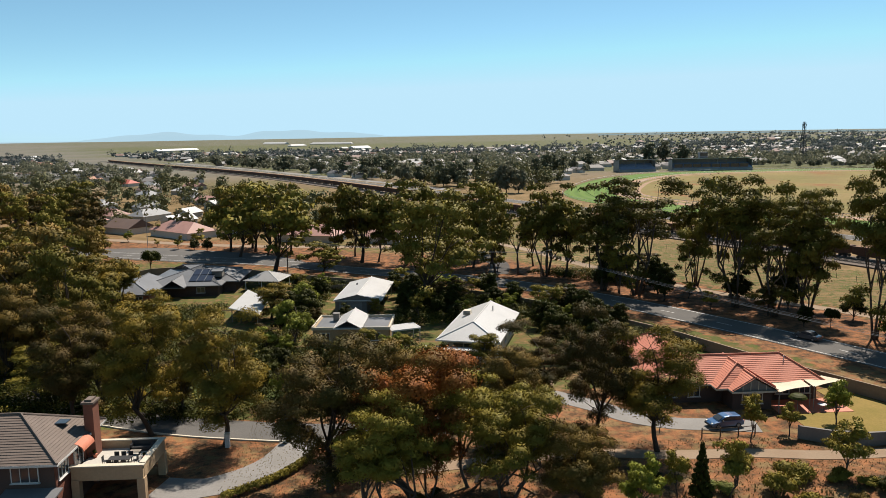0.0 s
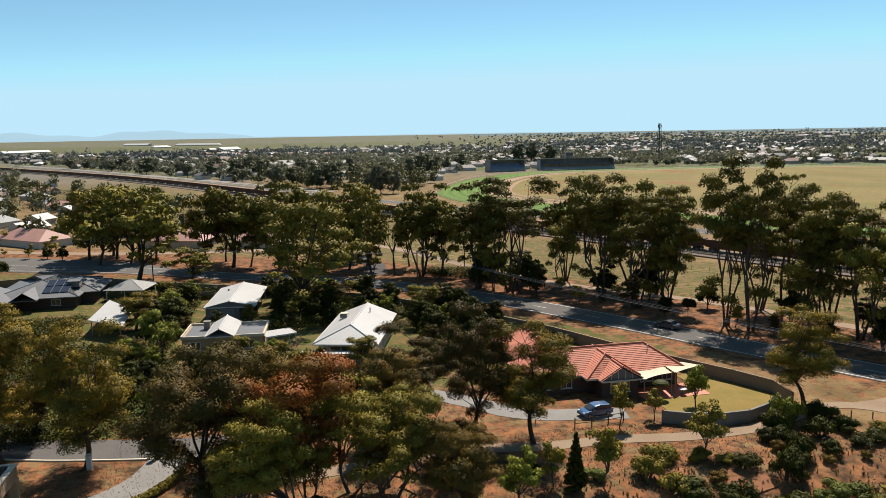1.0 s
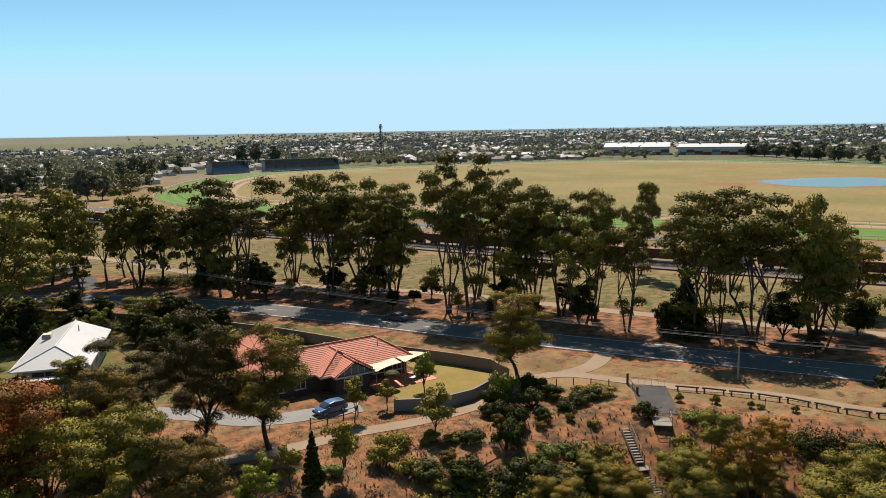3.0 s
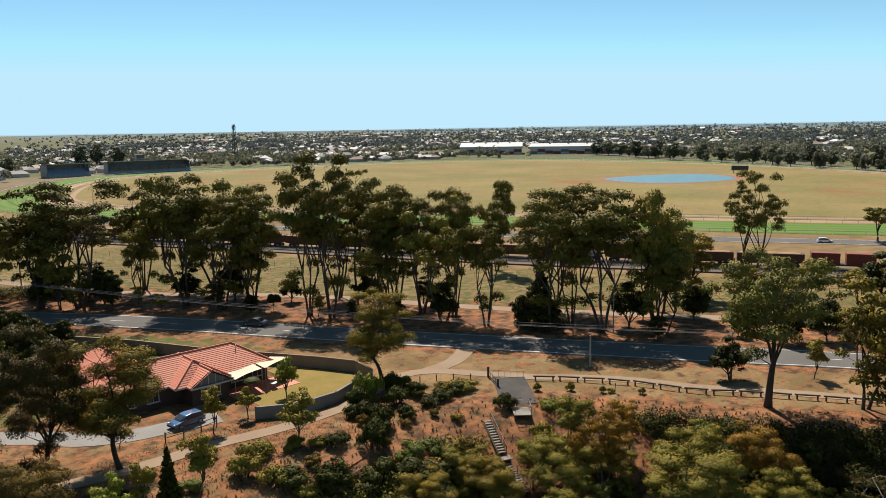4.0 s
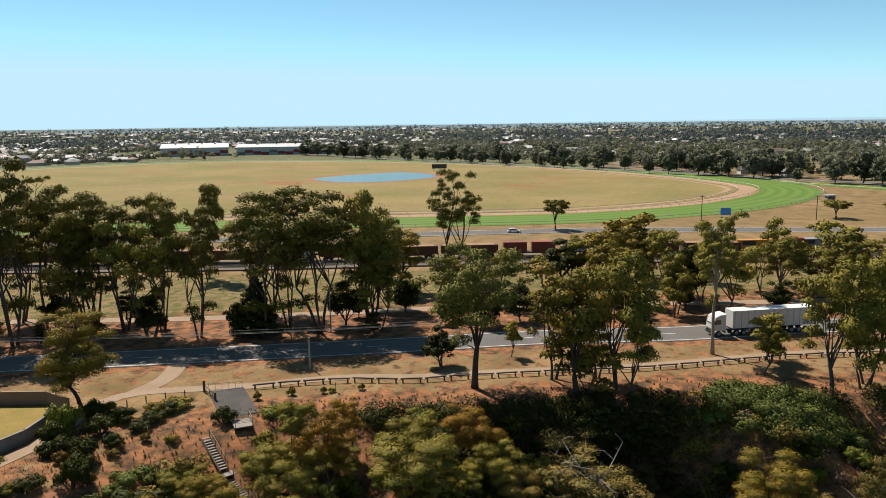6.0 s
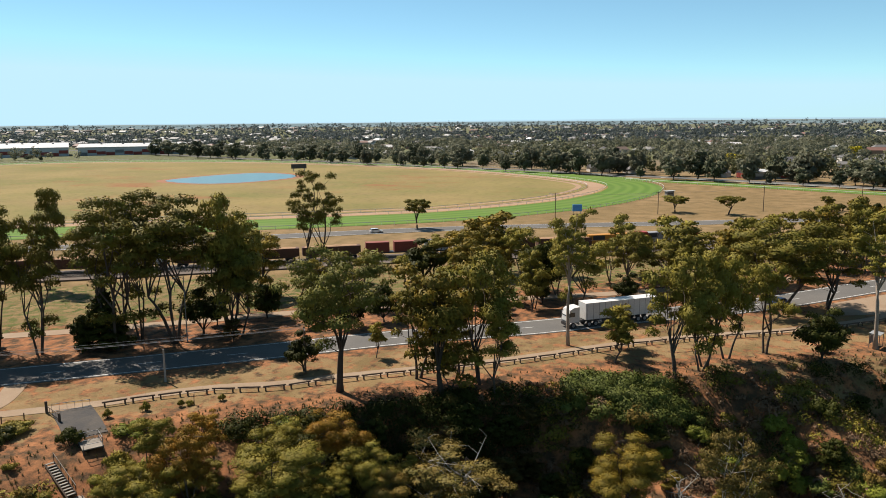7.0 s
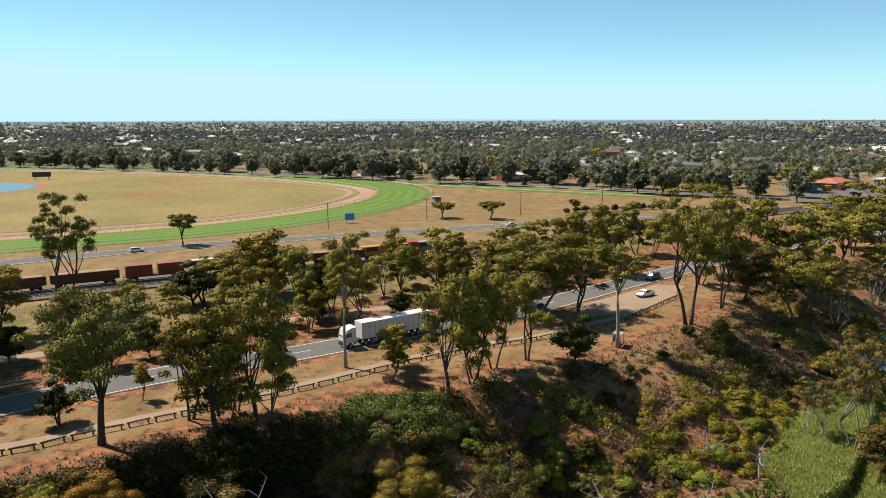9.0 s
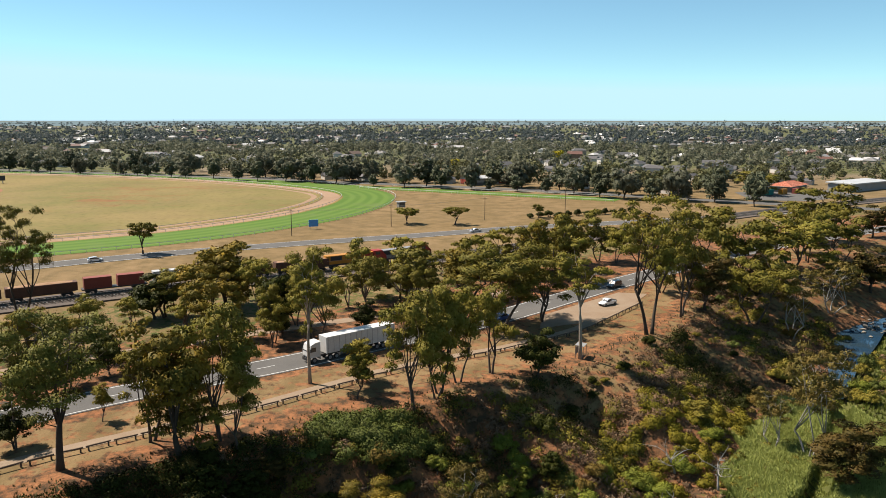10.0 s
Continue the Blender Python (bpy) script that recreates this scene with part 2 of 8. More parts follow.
M["bark"] = surface("gum_bark", (0.062, 0.046, 0.034), (0.105, 0.083, 0.064), 0.7, 4, 0.9, 0.5, c=(0.040, 0.028, 0.022))
M["dark_bark"] = surface("dark_bark", (0.066, 0.050, 0.036), (0.046, 0.034, 0.026), 0.7, 4, 0.95, 0.5)
M["pale_bark"] = surface("pale_bark", (0.330, 0.284, 0.231), (0.251, 0.205, 0.158), 0.7, 4, 0.85, 0.4, c=(0.145, 0.106, 0.073))
M["dead_wood"] = surface("bleached_dead_wood", (0.304, 0.284, 0.257), (0.238, 0.218, 0.191), 0.8, 5, 0.9, 0.3)
M["rock"] = surface("river_rock", (0.238, 0.205, 0.165), (0.185, 0.152, 0.119), 0.7, 4, 0.9, 0.5)
LEAF = {
    "gum": leafy("gum_leaves", (0.085, 0.075, 0.013), (0.204, 0.161, 0.025), (0.121, 0.109, 0.016), 0.14),
    "biggum": leafy("green_gum_leaves", (0.062, 0.062, 0.012), (0.150, 0.136, 0.025), (0.085, 0.083, 0.015), 0.14),
    "midwood": leafy("dull_garden_tree_leaves", (0.058, 0.060, 0.026), (0.112, 0.104, 0.044), (0.074, 0.076, 0.034), 0.3, 0.05),
    # gum leaves darkened evenly: the roadside row's backlit shade put into the colour
    "shadegum": leafy("shaded_gum_leaves", (0.059, 0.053, 0.009), (0.143, 0.112, 0.017), (0.085, 0.077, 0.010), 0.14),
    "ochre": leafy("ochre_leaves", (0.135, 0.095, 0.012), (0.245, 0.166, 0.020), (0.112, 0.091, 0.016)),
    "brown": leafy("brown_green_leaves", (0.125, 0.082, 0.018), (0.190, 0.120, 0.024), (0.096, 0.074, 0.017)),
    "dark": leafy("dark_olive_leaves", (0.058, 0.038, 0.010), (0.088, 0.057, 0.014), (0.046, 0.040, 0.009), 0.18),
    "red": leafy("rusty_leaves", (0.154, 0.047, 0.011), (0.211, 0.071, 0.013), (0.111, 0.059, 0.011)),
    "olive": leafy("olive_leaves", (0.124, 0.104, 0.017), (0.216, 0.164, 0.025), (0.149, 0.130, 0.019)),
    "lime": leafy("fresh_green_leaves", (0.118, 0.144, 0.018), (0.190, 0.192, 0.029), (0.134, 0.144, 0.020), 0.35),
    "grey": leafy("grey_green_leaves", (0.110, 0.080, 0.021), (0.168, 0.115, 0.029), (0.097, 0.080, 0.019)),
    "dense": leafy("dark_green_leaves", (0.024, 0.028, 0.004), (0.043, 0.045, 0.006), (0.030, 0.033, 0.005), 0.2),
    "golden": leafy("golden_scrub_leaves", (0.132, 0.105, 0.012), (0.220, 0.173, 0.018), (0.160, 0.137, 0.014), 0.2),
    "yellow": leafy("yellow_blossom", (0.420, 0.340, 0.018), (0.500, 0.410, 0.025), (0.300, 0.260, 0.020)),
    "scrub": leafy("dry_pinkish_scrub", (0.150, 0.088, 0.050), (0.190, 0.115, 0.068), (0.120, 0.080, 0.045)),
    "orange": leafy("orange_leaves", (0.230, 0.112, 0.014), (0.290, 0.150, 0.018), (0.170, 0.105, 0.013)),
    "meadow": leafy("meadow_blades", (0.263, 0.304, 0.078), (0.360, 0.371, 0.117), (0.298, 0.320, 0.086), 0.3),
    "straw": leafy("straw_blades", (0.215, 0.150, 0.062), (0.185, 0.132, 0.052), (0.150, 0.112, 0.042), 0.3),
    "sage": leafy("sage_leaves", (0.082, 0.102, 0.022), (0.127, 0.135, 0.031), (0.076, 0.094, 0.017)),
    "dry": leafy("dry_grass_blades", (0.150, 0.125, 0.055), (0.175, 0.150, 0.075), (0.120, 0.105, 0.040), 0.3),
    "reed": leafy("reed_blades", (0.130, 0.165, 0.030), (0.190, 0.195, 0.045), (0.155, 0.180, 0.035), 0.3),
    # the grey-blue lift of distant haze is put into these two leaf colours
    "farther": leafy("haze_greyed_woods", (0.072, 0.090, 0.090), (0.104, 0.118, 0.115), (0.083, 0.100, 0.099), 0.8, 0.02),
    "far": leafy("haze_tinted_far_leaves", (0.098, 0.107, 0.072), (0.187, 0.181, 0.114), (0.132, 0.135, 0.092), 0.7, 0.02),
    "pine": leafy("dark_pine_needles", (0.053, 0.064, 0.038), (0.101, 0.102, 0.056), (0.074, 0.080, 0.044), 0.15, 0.02),
}

# ---- building tools ----


class Geo:
    """Vertices and faces of one part."""

    def __init__(self):
        self.v, self.f = [], []

    def add(self, verts, faces):
        k = len(self.v)
        self.v.extend(verts)
        self.f.extend([tuple(i + k for i in f) for f in faces])
        return self

    def box(self, c, s, rz=0.0, top=(1.0, 1.0), rx=0.0):
        """A block about c of size s, turned rz degrees, its top drawn in."""
        m = Matrix.Translation(c) @ Matrix.Rotation(radians(rz), 4, "Z") @ Matrix.Rotation(radians(rx), 4, "X")
        x, y, z = s[0] / 2, s[1] / 2, s[2] / 2
        a, b = x * top[0], y * top[1]
        p = [(-x, -y, -z), (x, -y, -z), (x, y, -z), (-x, y, -z), (-a, -b, z), (a, -b, z), (a, b, z), (-a, b, z)]
        return self.add([tuple(m @ Vector(q)) for q in p], [(3, 2, 1, 0), (4, 5, 6, 7), (0, 1, 5, 4), (1, 2, 6, 5), (2, 3, 7, 6), (3, 0, 4, 7)])

    def tube(self, pts, radii, n=7, caps=True):
        pts = [Vector(p) for p in pts]
        rings, k = [], len(self.v)
        for i, p in enumerate(pts):
            d = (pts[min(i + 1, len(pts) - 1)] - pts[max(i - 1, 0)]).normalized()
            u = d.orthogonal().normalized() if abs(d.z) > 0.99 else d.cross(Vector((0, 0, 1))).normalized()
            w = d.cross(u)
            for j in range(n):
                a = 2 * math.pi * j / n
                self.v.append(tuple(p + radii[i] * (math.cos(a) * u + math.sin(a) * w)))
        for i in range(len(pts) - 1):
            for j in range(n):
                a, b = k + i * n + j, k + i * n + (j + 1) % n
                self.f.append((a, a + n, b + n, b))
        if caps:
            self.f.append(tuple(range(k, k + n)))
            e = k + (len(pts) - 1) * n
            self.f.append(tuple(range(e + n - 1, e - 1, -1)))
        return self

    def cyl(self, p, r, h, n=12, r2=None):
        return self.tube([p, (p[0], p[1], p[2] + h)], [r, r if r2 is None else r2], n)

    def poly(self, pts):
        return self.add([tuple(p) for p in pts], [tuple(range(len(pts)))])

    def slab(self, pts, t):
        """A flat polygon with thickness t below it."""
        n = len(pts)
        low = [(p[0], p[1], p[2] - t) for p in pts]
        return self.add([tuple(p) for p in pts] + low, [tuple(range(n)), tuple(range(2 * n - 1, n - 1, -1))]
                        + [(i, i + n, (i + 1) % n + n, (i + 1) % n) for i in range(n)])

    def side(self, outline, y0, y1, inset=0.0):
        """An outline in x and z, carried from y0 to y1; the rim of both faces drawn in by inset."""
        n = len(outline)
        cx, cz = sum(p[0] for p in outline) / n, sum(p[1] for p in outline) / n
        k = 1 - inset
        rows = [[(p[0], y, p[1]) if not s else (cx + (p[0] - cx) * k, y, cz + (p[1] - cz) * k) for p in outline]
                for y, s in ((y0, inset), (y0 + 0.12 * (y1 - y0), 0), (y1 - 0.12 * (y1 - y0), 0), (y1, inset))]
        faces = [tuple(range(n)), tuple(range(4 * n - 1, 3 * n - 1, -1))]
        for r in range(3):
            faces += [(r * n + i, r * n + n + i, r * n + n + (i + 1) % n, r * n + (i + 1) % n) for i in range(n)]
        return self.add([p for row in rows for p in row], faces)


def mesh_of(name, verts, faces, material, smooth=False):
    me = bpy.data.meshes.new(name)
    me.from_pydata(verts, [], faces)
    me.materials.append(material)
    if smooth:
        me.polygons.foreach_set("use_smooth", [True] * len(me.polygons))
    me.update()
    return me


def part(name, geo, material, parent=None, label="", at=None, smooth=False):
    ob = new(name, mesh_of(name, geo.v, geo.f, material, smooth))
    if parent:
        ob.parent = parent
    if at is not None:
        ob.matrix_basis = at
    return tagged(ob, label) if label else ob


def thing(name, label, category, at=None, group="", kind=""):
    ob = new(name)
    ob.empty_display_size = 0.3
    if at is not None:
        ob.matrix_basis = at
    return tagged(ob, label, category, group, kind)


def structure(name, geo, material, label, category, smooth=False):
    return tagged(part(name, geo, material, None, "", None, smooth), label, category, "", "structure")


def spline(pts, step=4.0, closed=False):
    """A smooth line through the points."""
    out, n = [], len(pts)
    for i in range(n if closed else n - 1):
        if closed:
            a, b, c, d = (Vector((*pts[(i + j - 1) % n][:2], 0)) for j in range(4))
        else:
            a, b, c, d = (Vector((*pts[max(0, min(n - 1, i + j - 1))][:2], 0)) for j in range(4))
        m = max(1, int((c - b).length / step))
        for k in range(m):
            t = k / m
            out.append(0.5 * (2 * b + (c - a) * t + (2 * a - 5 * b + 4 * c - d) * t * t + (3 * b - a - 3 * c + d) * t ** 3))
    if not closed:
        out.append(Vector((*pts[-1][:2], 0)))
    return out


def sides(line, closed=False):
    """The unit vector to the right of the line at each of its points."""
    n = len(line)
    out = []
    for i in range(n):
        a = line[(i - 1) % n] if closed else line[max(0, i - 1)]
        b = line[(i + 1) % n] if closed else line[min(n - 1, i + 1)]
        d = (b - a).normalized()
        out.append(Vector((d.y, -d.x, 0)))
    return out


def ribbon(line, left, right, z, closed=False, thick=0.05, height=None):
    """A strip along the line, from left to right metres off it, with skirts."""
    g, n, sd = Geo(), len(line), sides(line, closed)
    for p, s in zip(line, sd):
        for off, dz in ((left, -thick), (left, 0), (right, 0), (right, -thick)):
            q = p + s * off
            g.v.append((q.x, q.y, z + dz + (height(q.x, q.y) if height else 0)))
    for i in range(n if closed else n - 1):
        a, b = 4 * i, 4 * ((i + 1) % n)
        g.f += [(a + k, a + k + 1, b + k + 1, b + k) for k in range(3)]
    return g


def dashes(line, off, width, z, on, gap):
    g, sd, run = Geo(), sides(line), 0.0
    for i in range(len(line) - 1):
        d = (line[i + 1] - line[i]).length
        if run % (on + gap) < on:
            a, b = line[i] + sd[i] * (off - width / 2), line[i] + sd[i] * (off + width / 2)
            c, e = line[i + 1] + sd[i + 1] * (off + width / 2), line[i + 1] + sd[i + 1] * (off - width / 2)
            g.poly([(q.x, q.y, z) for q in (a, b, c, e)])
        run += d
    return g


def walked(line, spacing, start=0.0):
    """Points and headings at even steps along a line."""
    out, need, run = [], start, 0.0
    for a, b in zip(line, line[1:]):
        d = (b - a).length
        while d and need <= run + d:
            out.append((a + (b - a) * ((need - run) / d), math.degrees(math.atan2(b.y - a.y, b.x - a.x))))
            need += spacing
        run += d
    return out


def offset_line(line, off, closed=False):
    return [p + s * off for p, s in zip(line, sides(line, closed))]


def off_line(px, py, pts):
    """Signed distance of points from a polyline (arrays): positive to its right."""
    best, sign = np.full(px.shape, 1e9), np.ones(px.shape)
    for (ax, ay), (bx, by) in zip(pts, pts[1:]):
        ux, uy = bx - ax, by - ay
        k = np.clip(((px - ax) * ux + (py - ay) * uy) / (ux * ux + uy * uy), 0, 1)
        d = np.hypot(px - ax - k * ux, py - ay - k * uy)
        near = d < best
        best = np.where(near, d, best)
        sign = np.where(near, np.where(ux * (py - ay) - uy * (px - ax) > 0, -1, 1), sign)
    return best * sign


def inside(px, py, pts):
    hit = np.zeros(px.shape, bool)
    n = len(pts)
    for i in range(n):
        (ax, ay), (bx, by) = pts[i][:2], pts[(i + 1) % n][:2]
        cross = ((ay > py) != (by > py)) & (px < (bx - ax) * (py - ay) / ((by - ay) or 1e-9) + ax)
        hit ^= cross
    return hit


def ease(e0, e1, v):
    k = np.clip((v - e0) / (e1 - e0), 0, 1)
    return k * k * (3 - 2 * k)

# ---- the lie of the land ----
RIM = [(-140, 20), (-90, 36), (-40, 52), (0, 58), (28, 67), (45, 68), (58, 68), (66, 64), (73, 58.5), (80, 49), (87, 38), (94, 28),
       (104, 12), (111, -4), (119, -22), (124, -33), (141, -51), (155, -64), (188, -84), (208, -117), (225, -141), (250, -173),
       (300, -235), (380, -330)]
ROAD = [(-330, 345), (-190, 285), (-89, 236), (-40, 215), (-16, 200), (17, 181), (40, 158), (58, 132), (75, 104), (91, 79), (105, 57.5), (117, 40),
        (128.5, 19), (140, 2), (155, -21), (188, -59), (232, -115), (264, -169), (300, -240)]
RAIL = [(-1180, 2480), (-651, 1545), (-456, 1201), (-287, 930), (-182, 770), (-99, 629), (-12, 457), (50, 325), (100, 230), (148, 132), (187, 61), (212, 5), (246, -47), (300, -125), (345, -200), (390, -290)]
HIGHWAY = [(-1185, 2512), (-613, 1559), (-346, 1124), (-212, 899), (-123, 737), (-36, 579), (55, 396), (117, 285), (180, 170), (234, 82), (256, 34), (272, -10), (288, -50), (299, -90), (316, -150), (345, -215)]
FAR_ROAD = [(900, 800), (760, 530), (690, 400), (640, 285), (597, 195), (553, 108), (500, 15), (451, -75), (389, -155), (345, -215), (300, -290)]
TRACK = [(100, 352), (150, 265), (195, 187), (245, 95), (267, 62), (292, 38), (318, 19), (346, 6), (382, -4), (424, -5), (464, 11), (512, 52), (562, 112), (606, 190),
         (640, 290), (652, 400), (632, 510), (575, 582), (490, 625), (390, 650), (285, 655), (205, 635), (148, 575), (110, 500), (88, 425)]
RIVER = [(330, -262), (262, -200), (215, -152), (190, -131), (172, -115), (147, -95), (131, -85), (113, -72.5), (97, -60), (84, -45), (50, -37), (0, -34), (-60, -36), (-140, -60)]


def lay(x, y):
    """Height of the land, for arrays."""
    x, y = np.asarray(x, float), np.asarray(y, float)
    d = off_line(x, y, RIM)
    cliff = ease(80, 86, x) * (1 - ease(92, 97, x))
    z = -1.3 * ease(-1, 7, d) - 8.7 * ((1 - cliff) * np.clip((d - 4) / 23, 0, 1) + cliff * ease(3, 12.5, d))
    rough = 0.5 * np.sin(x * 0.31 + 1.3 * np.sin(y * 0.17)) + 0.4 * np.sin(y * 0.43 + 0.9 * np.sin(x * 0.23)) + 0.35 * np.sin(0.9 * x - 0.7 * y)
    z = z + 0.9 * rough * ease(3, 16, d) * (1 - 0.6 * ease(30, 60, d))
    z = z + np.where(x > 100, 9 * ease(64, 104, d), 0)
    along_rim = 0.55 * x - 0.83 * y
    for at, half, rise in ((24, 6.5, -4.6), (51, 7, 2.2), (65, 5.5, -3.6), (76, 4, 1.4), (87, 5, -3.4), (100, 6, 1.2), (122, 8, -2.5)):
        z = z + rise * np.exp(-((along_rim - at) / half) ** 2) * ease(2, 9, d) * (1 - ease(19, 30, d)) * ease(70, 84, x)
    z = z - 0.75 * 0.9 * rough * ease(17, 23, d) * (1 - 0.6 * ease(30, 60, d)) * (x > 84) * (y < -26)
    river = np.abs(off_line(x, y, RIVER))
    z = z - 2.4 * (1 - ease(0.75, 1.5, river / (1.5 + 3.0 * ease(132, 172, x)))) * ease(20, 40, d)
    r = np.hypot(x, y)
    return z + 27 * ease(1100, 4700, r)


def lie(x, y):
    return float(lay(np.array([x]), np.array([y]))[0])


def stretch(lo, hi, a, b, step, far):
    """Grid lines, close between a and b and ever wider out to the ends."""
    mid = list(np.arange(a, b + 0.1, step))
    out, s = [], step
    v = mid[-1]
    while v < hi:
        s = min(s * 1.22, far)
        v += s
        out.append(v)
    low, s, v = [], step, mid[0]
    while v > lo:
        s = min(s * 1.22, far)
        v -= s
        low.append(v)
    return np.array(low[::-1] + mid + out)


def build_ground():
    xs, ys = stretch(-3200, 4600, -60, 265, 1.9, 260), stretch(-3400, 4600, -190, 150, 1.9, 260)
    gx, gy = np.meshgrid(xs, ys)
    fx, fy = gx.ravel(), gy.ravel()
    z = lay(fx, fy)
    verts = np.stack([fx, fy, z], 1)
    nx, ny = len(xs), len(ys)
    i = np.arange(nx - 1)[None, :] + nx * np.arange(ny - 1)[:, None]
    faces = np.stack([i, i + 1, i + 1 + nx, i + nx], -1).reshape(-1, 4)
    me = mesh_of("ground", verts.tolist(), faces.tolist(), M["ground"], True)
    d, road = off_line(fx, fy, RIM), off_line(fx, fy, ROAD)
    rail = off_line(fx, fy, RAIL)
    # bare reddish soil along the road, under the verge trees and on the gorge's side
    soil = np.maximum(1 - ease(14, 34, np.abs(road + 6)), 1 - ease(6, 16, np.abs(d)))
    soil = np.maximum(soil, 0.92 * ease(-4, 6, d))
    soil = np.where((rail < -18) & (road < -10) & (fy > 180), 0.12, soil)
    soil = np.where((road > 6) & (d < -4) & (fx > 60), np.minimum(soil, 0.42), soil)
    soil = np.where((road > 5) & (d < 2) & (fx < 62) & (fy < 220), 0.6, soil)
    soil = np.where((fx > 112) & (d > -2) & (d < 22), np.minimum(soil, 0.5), soil)
    lush = np.maximum(0.8 * ease(23, 34, d) * (fy < 30), 0.36 * ease(10, 60, rail) * (fx > 60) * 0)
    lush = np.where((rail > 10) & (rail < 110) & (road < -24), 0.47, lush)
    lush = np.where((road > 8) & (d < -10) & (fx < 60) & (fy < 230) & (fy - 0.15 * fx > 96), 0.56, lush)
    lush = np.where(np.hypot(fx, fy) > 650, np.where(off_line(fx, fy, HIGHWAY) * off_line(np.array([0.0]), np.array([0.0]), HIGHWAY) < 0, np.where(np.hypot(fx, fy) < 2600, 0.56, 0.45), 0.2), lush)
    # plain rises with distance and blends in the haze-grey ground colour
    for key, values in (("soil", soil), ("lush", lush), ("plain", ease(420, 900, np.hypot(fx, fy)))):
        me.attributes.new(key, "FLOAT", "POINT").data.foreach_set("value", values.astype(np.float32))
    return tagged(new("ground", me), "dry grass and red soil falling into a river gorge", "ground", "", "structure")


build_ground()

road_line, rail_line, highway_line, far_road_line = spline(ROAD, 3), spline(RAIL, 6), spline(HIGHWAY, 6), spline(FAR_ROAD, 8)
road = structure("road", ribbon(road_line, -4.3, 4.3, 0.07, thick=0.3), M["asphalt"], "worn grey two-lane asphalt road in tree shade", "road")
for name, geo in (("edge_line", dashes(road_line, -3.75, 0.16, 0.076, 1e6, 0)), ("edge_line", dashes(road_line, 3.75, 0.16, 0.076, 1e6, 0)),
                  ("centre_line", dashes(road_line, 0, 0.14, 0.076, 3, 9))):
    part(name, geo, M["paint"], road, "white painted line")
# the wide junction where the side street meets the road
junction = Geo().slab([(-112, 252, 0.062), (-88, 229, 0.062), (-50, 213, 0.062), (-30, 216, 0.062), (-44, 231, 0.062), (-80, 250, 0.062)], 0.3)
structure("road_junction", junction, M["asphalt"], "wide grey asphalt junction mouth", "road")
side_street = structure("side_street", ribbon(spline([(22, 189), (24, 205), (20, 222), (12, 240), (0, 262), (-30, 330)], 3), -2.6, 2.6, 0.05, thick=0.2), M["old_asphalt"],
                        "narrow worn asphalt side street", "road")
structure("service_road", ribbon(spline([(20, 240), (-20, 243), (-60, 252), (-110, 275), (-200, 322)], 5), -2.5, 2.5, 0.045, thick=0.2), M["trail"],
          "pale gravel service road behind the verge trees", "road")
highway = structure("highway", ribbon(highway_line, -5, 5, 0.09, thick=0.4), M["asphalt"], "straight grey highway beside the racecourse", "road")
far_half = [p for p in highway_line if p.y > 470]
probe_at = offset_line(far_half, 12)[len(far_half) // 2]
outward = 1 if float(off_line(np.array([probe_at.x]), np.array([probe_at.y]), HIGHWAY)[0]) * float(off_line(np.array([400.0]), np.array([300.0]), HIGHWAY)[0]) > 0 else -1
lo, hi = sorted((outward * 9, outward * 19))
structure("highway_carriageway", ribbon(far_half, lo, hi, 0.085, thick=0.4), M["drive"], "second pale carriageway of the highway", "road")
for off in (-4.4, 4.4):
    part("edge_line", dashes(highway_line, off, 0.2, 0.098, 1e6, 0), M["paint"], highway, "white painted line")
structure("far_road", ribbon(far_road_line, -6, 6, 0.09, thick=0.4), M["asphalt"], "grey suburban avenue behind the racecourse", "road")
structure("railway_bed", ribbon(rail_line, -6.2, 6.2, 0.35, thick=0.6), M["ballast"], "dark stone ballast of a two-track railway", "railway")

# trails
dirt_track = spline([(-10, 252), (26, 244), (50, 190), (65, 162), (86, 137), (104, 102.5), (118, 80), (131, 60), (146, 32), (158, 7), (168, -10), (185, -36)], 3)
structure("dirt_track", ribbon(dirt_track, -1.7, 1.7, 0.05, thick=0.2), M["trail"], "pale dirt vehicle track behind the verge trees", "path")
gravel_path = spline([(-4, 76), (8, 78), (18.8, 79.2), (29, 78), (37, 77.8), (45, 76.6), (54, 77), (60, 79), (66.6, 81.2), (71.5, 79.6), (76, 73), (80, 67), (84.4, 62.2), (88.6, 56), (91.6, 49), (95.6, 43.2), (99.8, 36.4), (109, 21),
                      (119.4, 7.4), (125.4, -1), (132.8, -15), (136, -22), (145.3, -36), (152, -43), (168.6, -58)], 2)
structure("gravel_path", ribbon(gravel_path, -1.15, 1.15, 0.05, thick=0.2, height=lie), M["trail"], "pale gravel walking trail along the gorge", "path")
structure("path_link", ribbon(spline([(70.5, 80), (76, 80.4), (80.4, 82.4), (84, 84.6)], 1.5), -1.4, 1.4, 0.046, thick=0.2), M["trail"], "pale gravel link from trail to road", "path")
structure("pull_off", Geo().slab([(148, -31, 0.062), (158, -33.5, 0.062), (178, -56.5, 0.062), (176, -63, 0.062), (163, -54, 0.062), (152, -42, 0.062)], 0.2), M["trail"],
          "sandy parking bay beside the road", "path")

# racecourse
outer = spline(TRACK, 5, True)


def ring(a, b, z, name, material, label, across=False):
    g = ribbon(outer, a, b, z, True, 0.3)
    ob = structure(name, g, M[material], label, "racetrack")
    if across:
        at = ob.data.attributes.new("across", "FLOAT", "POINT").data
        at.foreach_set("value", np.tile([a, a, b, b], len(outer)).astype(np.float32))
    return ob


